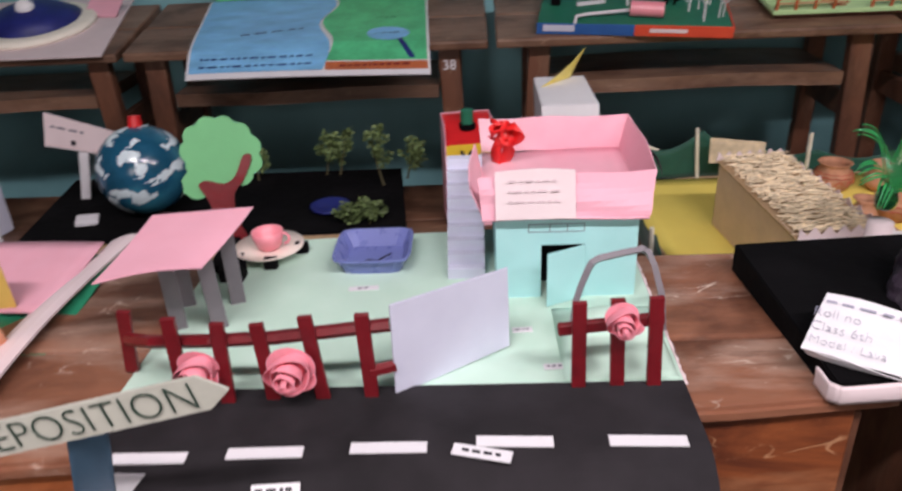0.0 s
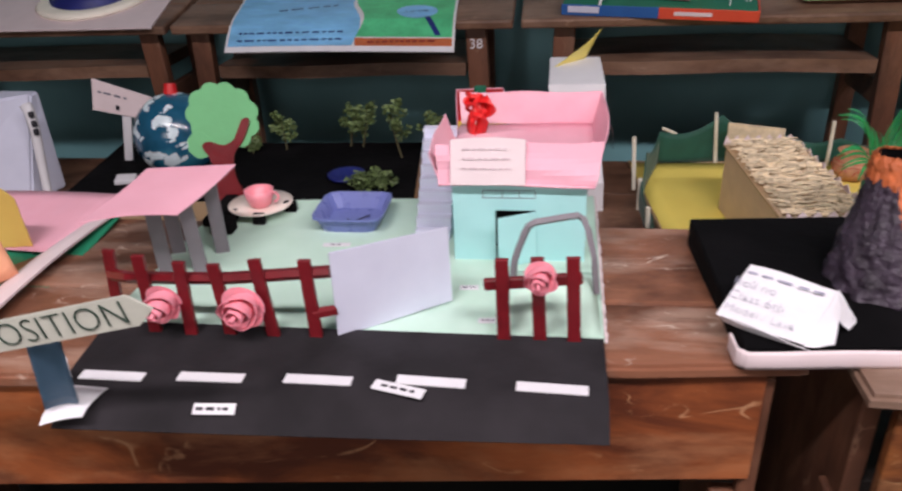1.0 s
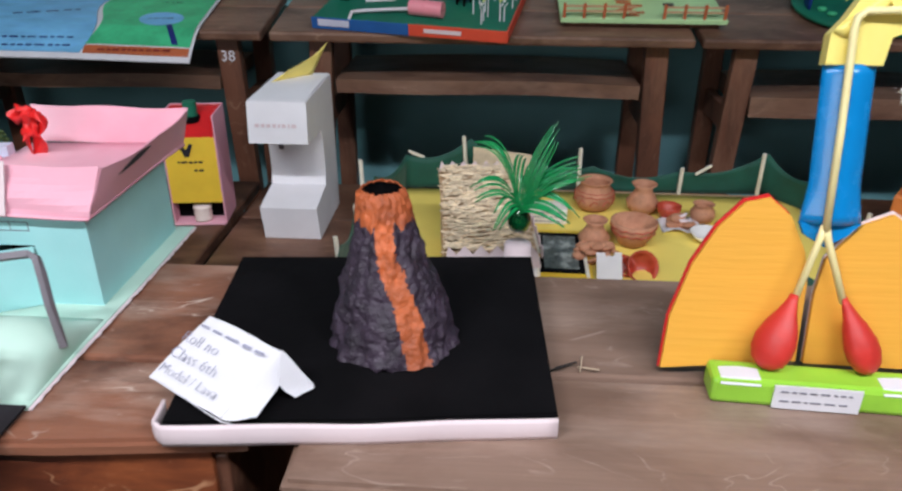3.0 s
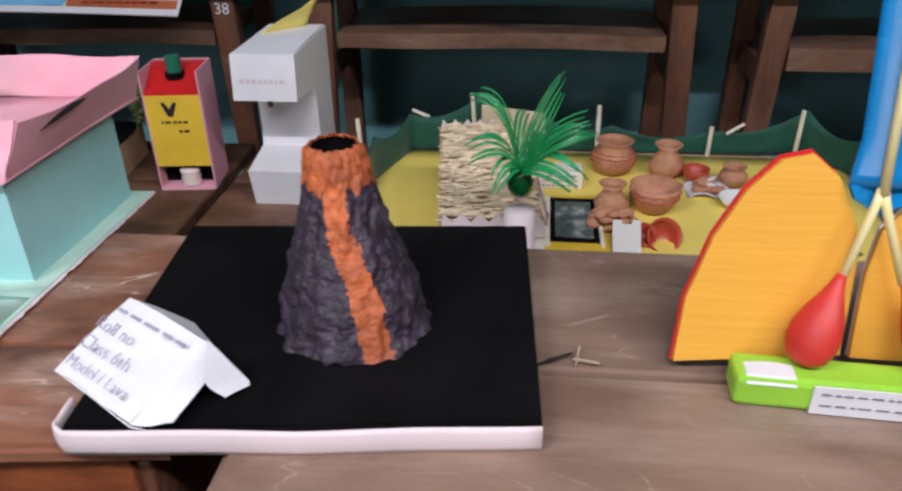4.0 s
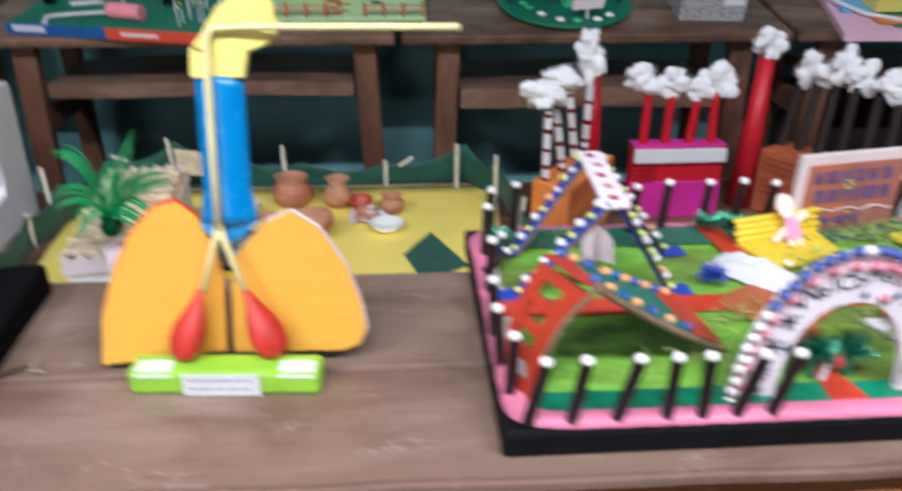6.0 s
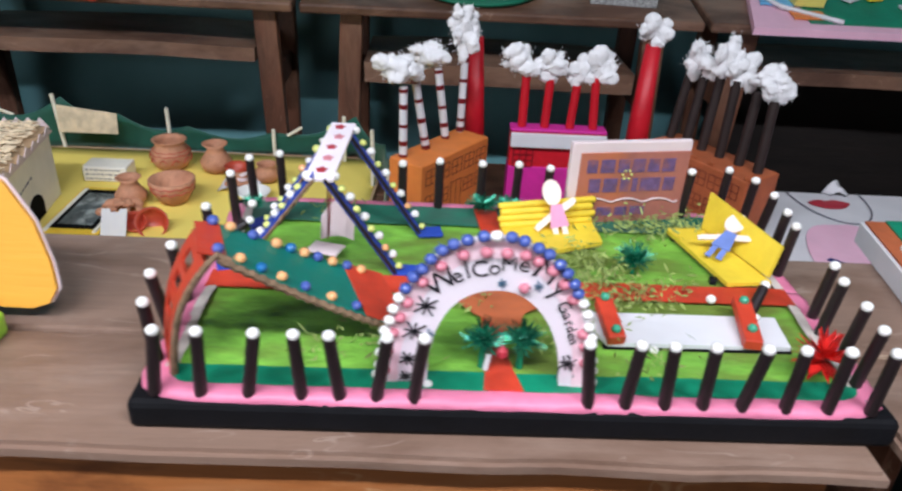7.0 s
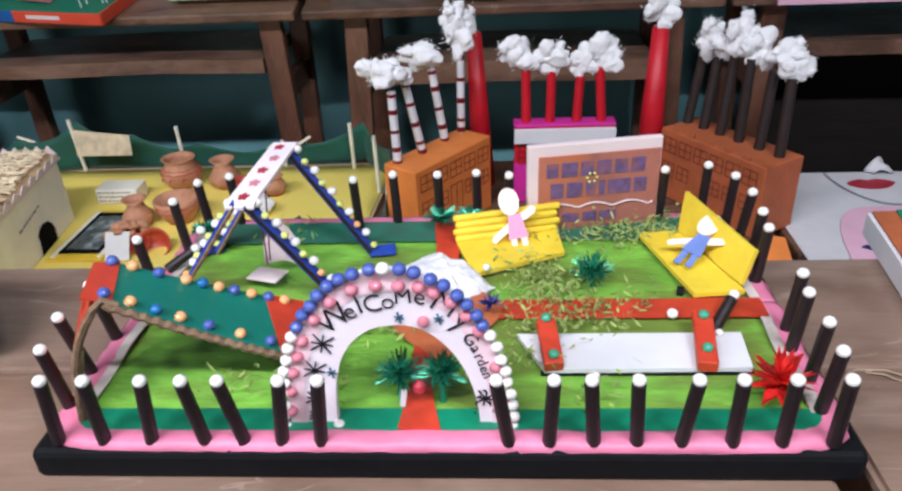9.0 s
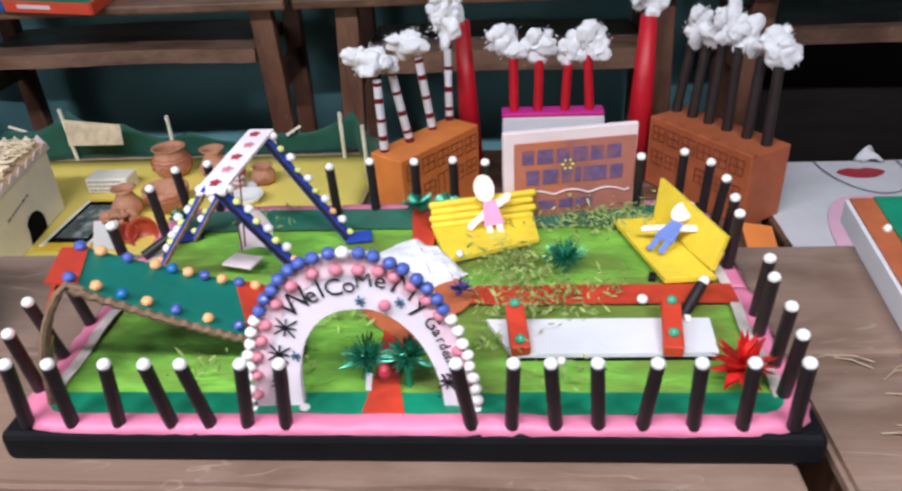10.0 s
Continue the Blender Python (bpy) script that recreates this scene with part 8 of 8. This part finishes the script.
ch = part("cottage", box(1.045, 2.66, CZ + 0.0005, 1.198, 2.78, 1.02, 0.002), yellow_paint, ct, "yellow cottage walls")
part("door", box(1.125, 2.6555, CZ + 0.002, 1.165, 2.6595, 0.955), grey_card, ch)
part("door_frame", box(1.120, 2.6575, CZ + 0.002, 1.170, 2.6592, 0.96), rust_paint, ch)
part("window", box(1.058, 2.6555, 0.945, 1.098, 2.6595, 0.985), path_red, ch)
part("roof", sheet(lambda u, v: (1.025 + 0.193 * u, 2.63 + 0.10 * v, 1.015 + 0.10 * v), 4, 4, 0.006), path_red, ch, "red card roof")
part("roof", sheet(lambda u, v: (1.025 + 0.193 * u, 2.73 + 0.09 * v, 1.116 - 0.09 * v), 4, 4, 0.006), path_red, ch)
for k in range(9):
    x = 0.965 + 0.455 * k / 8
    for y in (2.495, 2.825):
        if y > 2.6 or k not in (4,):
            part("fence_post", box(x - 0.004, y - 0.003, CZ, x + 0.004, y + 0.003, CZ + 0.042), rust_paint if y < 2.6 else stick_wood, ct)
for z in (0.018, 0.032):
    part("fence_rail", box(0.962, 2.4985, CZ + z - 0.003, 1.17, 2.5015, CZ + z + 0.003), cardboard, ct)
    part("fence_rail", box(1.25, 2.4985, CZ + z - 0.003, 1.424, 2.5015, CZ + z + 0.003), cardboard, ct)
    part("fence_rail", box(0.962, 2.8285, CZ + z - 0.003, 1.424, 2.8315, CZ + z + 0.003), stick_wood, ct)
for k in range(7):
    part("stepping_stone", obox((1.160 + 0.02 * math.sin(k * 2), 2.52 + 0.02 * k, CZ + 0.001), (0.045, 0.012, 0.002), (0, 0, 10 * math.sin(k))), rust_paint, ct)
part("dark_slot", box(1.265, 2.60, CZ + 0.0002, 1.295, 2.615, CZ + 0.004), ink, ct)
part("white_pole", rod((1.34, 2.70, CZ), (1.34, 2.70, 1.10), 0.008, n=10), white_paper, ct)
part("pole_sign", box(1.30, 2.692, 1.07, 1.42, 2.699, 1.12), white_paper, ct)

# round garden tub with a blue curved back
dg = thing("flower_tub_model", (1.87, 2.74, ZB), "dark green round tray with blue curved flower backdrop", "craft model")
DC = (1.87, 2.735, ZB + 0.0005)
part("tray", lathe(DC, [(0.19, 0), (0.208, 0.006), (0.214, 0.018), (0.206, 0.018), (0.15, 0.012), (0.02, 0.012)], 48), board_green, dg, smooth=True)
part("curved_back", sheet(lambda u, v: (DC[0] + 0.178 * math.cos(-0.15 + u * 3.44), DC[1] + 0.16 * math.sin(-0.15 + u * 3.44), DC[2] + 0.013 + 0.30 * v), 28, 6, 0.003), sky_board, dg, "blue curved card backdrop", smooth=True)
part("inner_band", sheet(lambda u, v: (DC[0] + 0.174 * math.cos(-0.1 + u * 3.34), DC[1] + 0.156 * math.sin(-0.1 + u * 3.34), DC[2] + 0.014 + 0.075 * v * (1 + 0.2 * math.sin(11 * u))), 28, 3, 0.002), board_green, dg)
for k, (x, z, lean) in enumerate(((1.80, 1.00, -8), (1.87, 1.045, 2), (1.905, 0.96, 12))):
    st = part("flower_stem", tube([(1.865 + 0.008 * k, 2.70, DC[2] + 0.012), ((1.865 + x) / 2, 2.71, 0.93), (x, 2.72, z)], 0.004, 6), chart_green, dg)
    for j in range(7):
        a = j * 0.8976
        part("petal", ball((x + 0.022 * math.cos(a), 2.715, z + 0.022 * math.sin(a)), 0.014, (1, 0.35, 1), 2), bead_white if k != 1 else bead_lime, st)
    part("flower_eye", ball((x, 2.708, z), 0.013, (1, 0.5, 1), 2), bead_peach if k != 1 else yellow_paint, st)
for x, y, z, s in ((1.82, 2.70, 0.93, -1), (1.90, 2.70, 0.935, 1), (1.84, 2.70, 0.905, -1), (1.93, 2.71, 0.96, 1)):
    part("leaf", sheet(lambda u, v, x=x, y=y, z=z, s=s: (x + s * 0.06 * u, y - 0.01 * u, z + 0.035 * u - 0.05 * u * u + (v - 0.5) * 0.016 * math.sin(math.pi * min(1, u + 0.05))), 6, 2, 0.001), yellow_wrap if s < 0 else chart_green, dg)
part("little_sign", prism([(-0.05, -0.012), (0.045, -0.004), (0.05, 0.03), (-0.048, 0.02)], 0.003, upright(1.915, 2.60, DC[2] + 0.05)), rose_white, dg)
part("sign_leg", rod((1.915, 2.603, DC[2] + 0.012), (1.915, 2.603, DC[2] + 0.045), 0.004), white_paper, dg)
for k, (x, y) in enumerate(((1.75, 2.68), (1.78, 2.63), (1.83, 2.585), (1.88, 2.575), (1.945, 2.585), (1.99, 2.62), (1.735, 2.72))):
    part("white_pebble", ball((x, y, DC[2] + 0.017), 0.012, (1.2, 1, 0.6), 2), bead_white if k % 3 else chart_green, dg)
part("cloud", puff((2.0, 2.66, 1.06), 0.035, (1.2, 0.5, 0.7), 7), lilac_paper, dg, smooth=True)

# layered box
lb = thing("layered_box", (2.34, 2.8, ZB), "tall box in grey, yellow and orange layers", "craft model")
LBM = pose(2.335, 2.79, ZB, 0, 0, -4)
for z0, z1, mat_, nm in ((0.0005, 0.085, gravel_print, "grey_layer"), (0.0853, 0.165, yellow_paint, "yellow_layer"), (0.1653, 0.30, board_red, "orange_layer")):
    part(nm, box(-0.100, -0.10, z0, 0.100, 0.10, z1, 0.001, m=LBM), mat_, lb)
for z in (0.062, 0.15, 0.215):
    part("layer_slip", box(0.030, -0.1025, z - 0.011, 0.092, -0.1005, z + 0.011, m=LBM), white_paper, lb)

# pale-edged board with paper pieces
rb = thing("paper_garden_board", (3.1, 2.55, ZB), "pink-edged board with yellow box and paper pieces", "craft model")
part("board", prism([(2.66, 2.285), (3.5, 2.285), (3.5, 2.85), (2.80, 2.85)], 0.022, pose(0, 0, ZB + 0.0005)), foam_pink, rb)
part("green_field", prism([(2.84, 2.33), (3.48, 2.33), (3.48, 2.84), (2.90, 2.84)], 0.003, pose(0, 0, ZB + 0.0228)), sea_green, rb)
part("blue_field", prism([(2.73, 2.45), (2.86, 2.45), (2.92, 2.84), (2.82, 2.84)], 0.003, pose(0, 0, ZB + 0.0262)), chart_blue, rb)
part("yellow_block", box(2.83, 2.44, ZB + 0.0295, 2.92, 2.53, ZB + 0.085, 0.002), yellow_wrap, rb)
part("orange_slip", box(2.80, 2.35, ZB + 0.0262, 2.90, 2.41, ZB + 0.03), orange_paint, rb)
part("white_curve", tube([(2.66, 2.84, ZB + 0.05), (2.70, 2.6, ZB + 0.04), (2.78, 2.42, ZB + 0.035), (2.93, 2.32, ZB + 0.035)], 0.007, 6), white_paper, rb)
for k in range(6):
    part("paper_piece", obox((2.95 + 0.08 * k, 2.45 + 0.12 * rnd.random(), ZB + 0.034), (0.05, 0.035, 0.006), (0, 0, 50 * rnd.random()), 0.001), white_paper if k % 2 else sponge_yellow, rb)

# the models lie on the sloping desk tops
for model, sx, sy in ((wc, 0, 0), (nv, 0, 0), (sp, 0, -0.005), (ct, 0, -0.075), (dg, 0.008, -0.155), (lb, -0.012, -0.24), (rb, 0, 0)):
    model.matrix_basis = SLOPE @ Matrix.Translation((sx, sy, 0)) @ model.matrix_basis
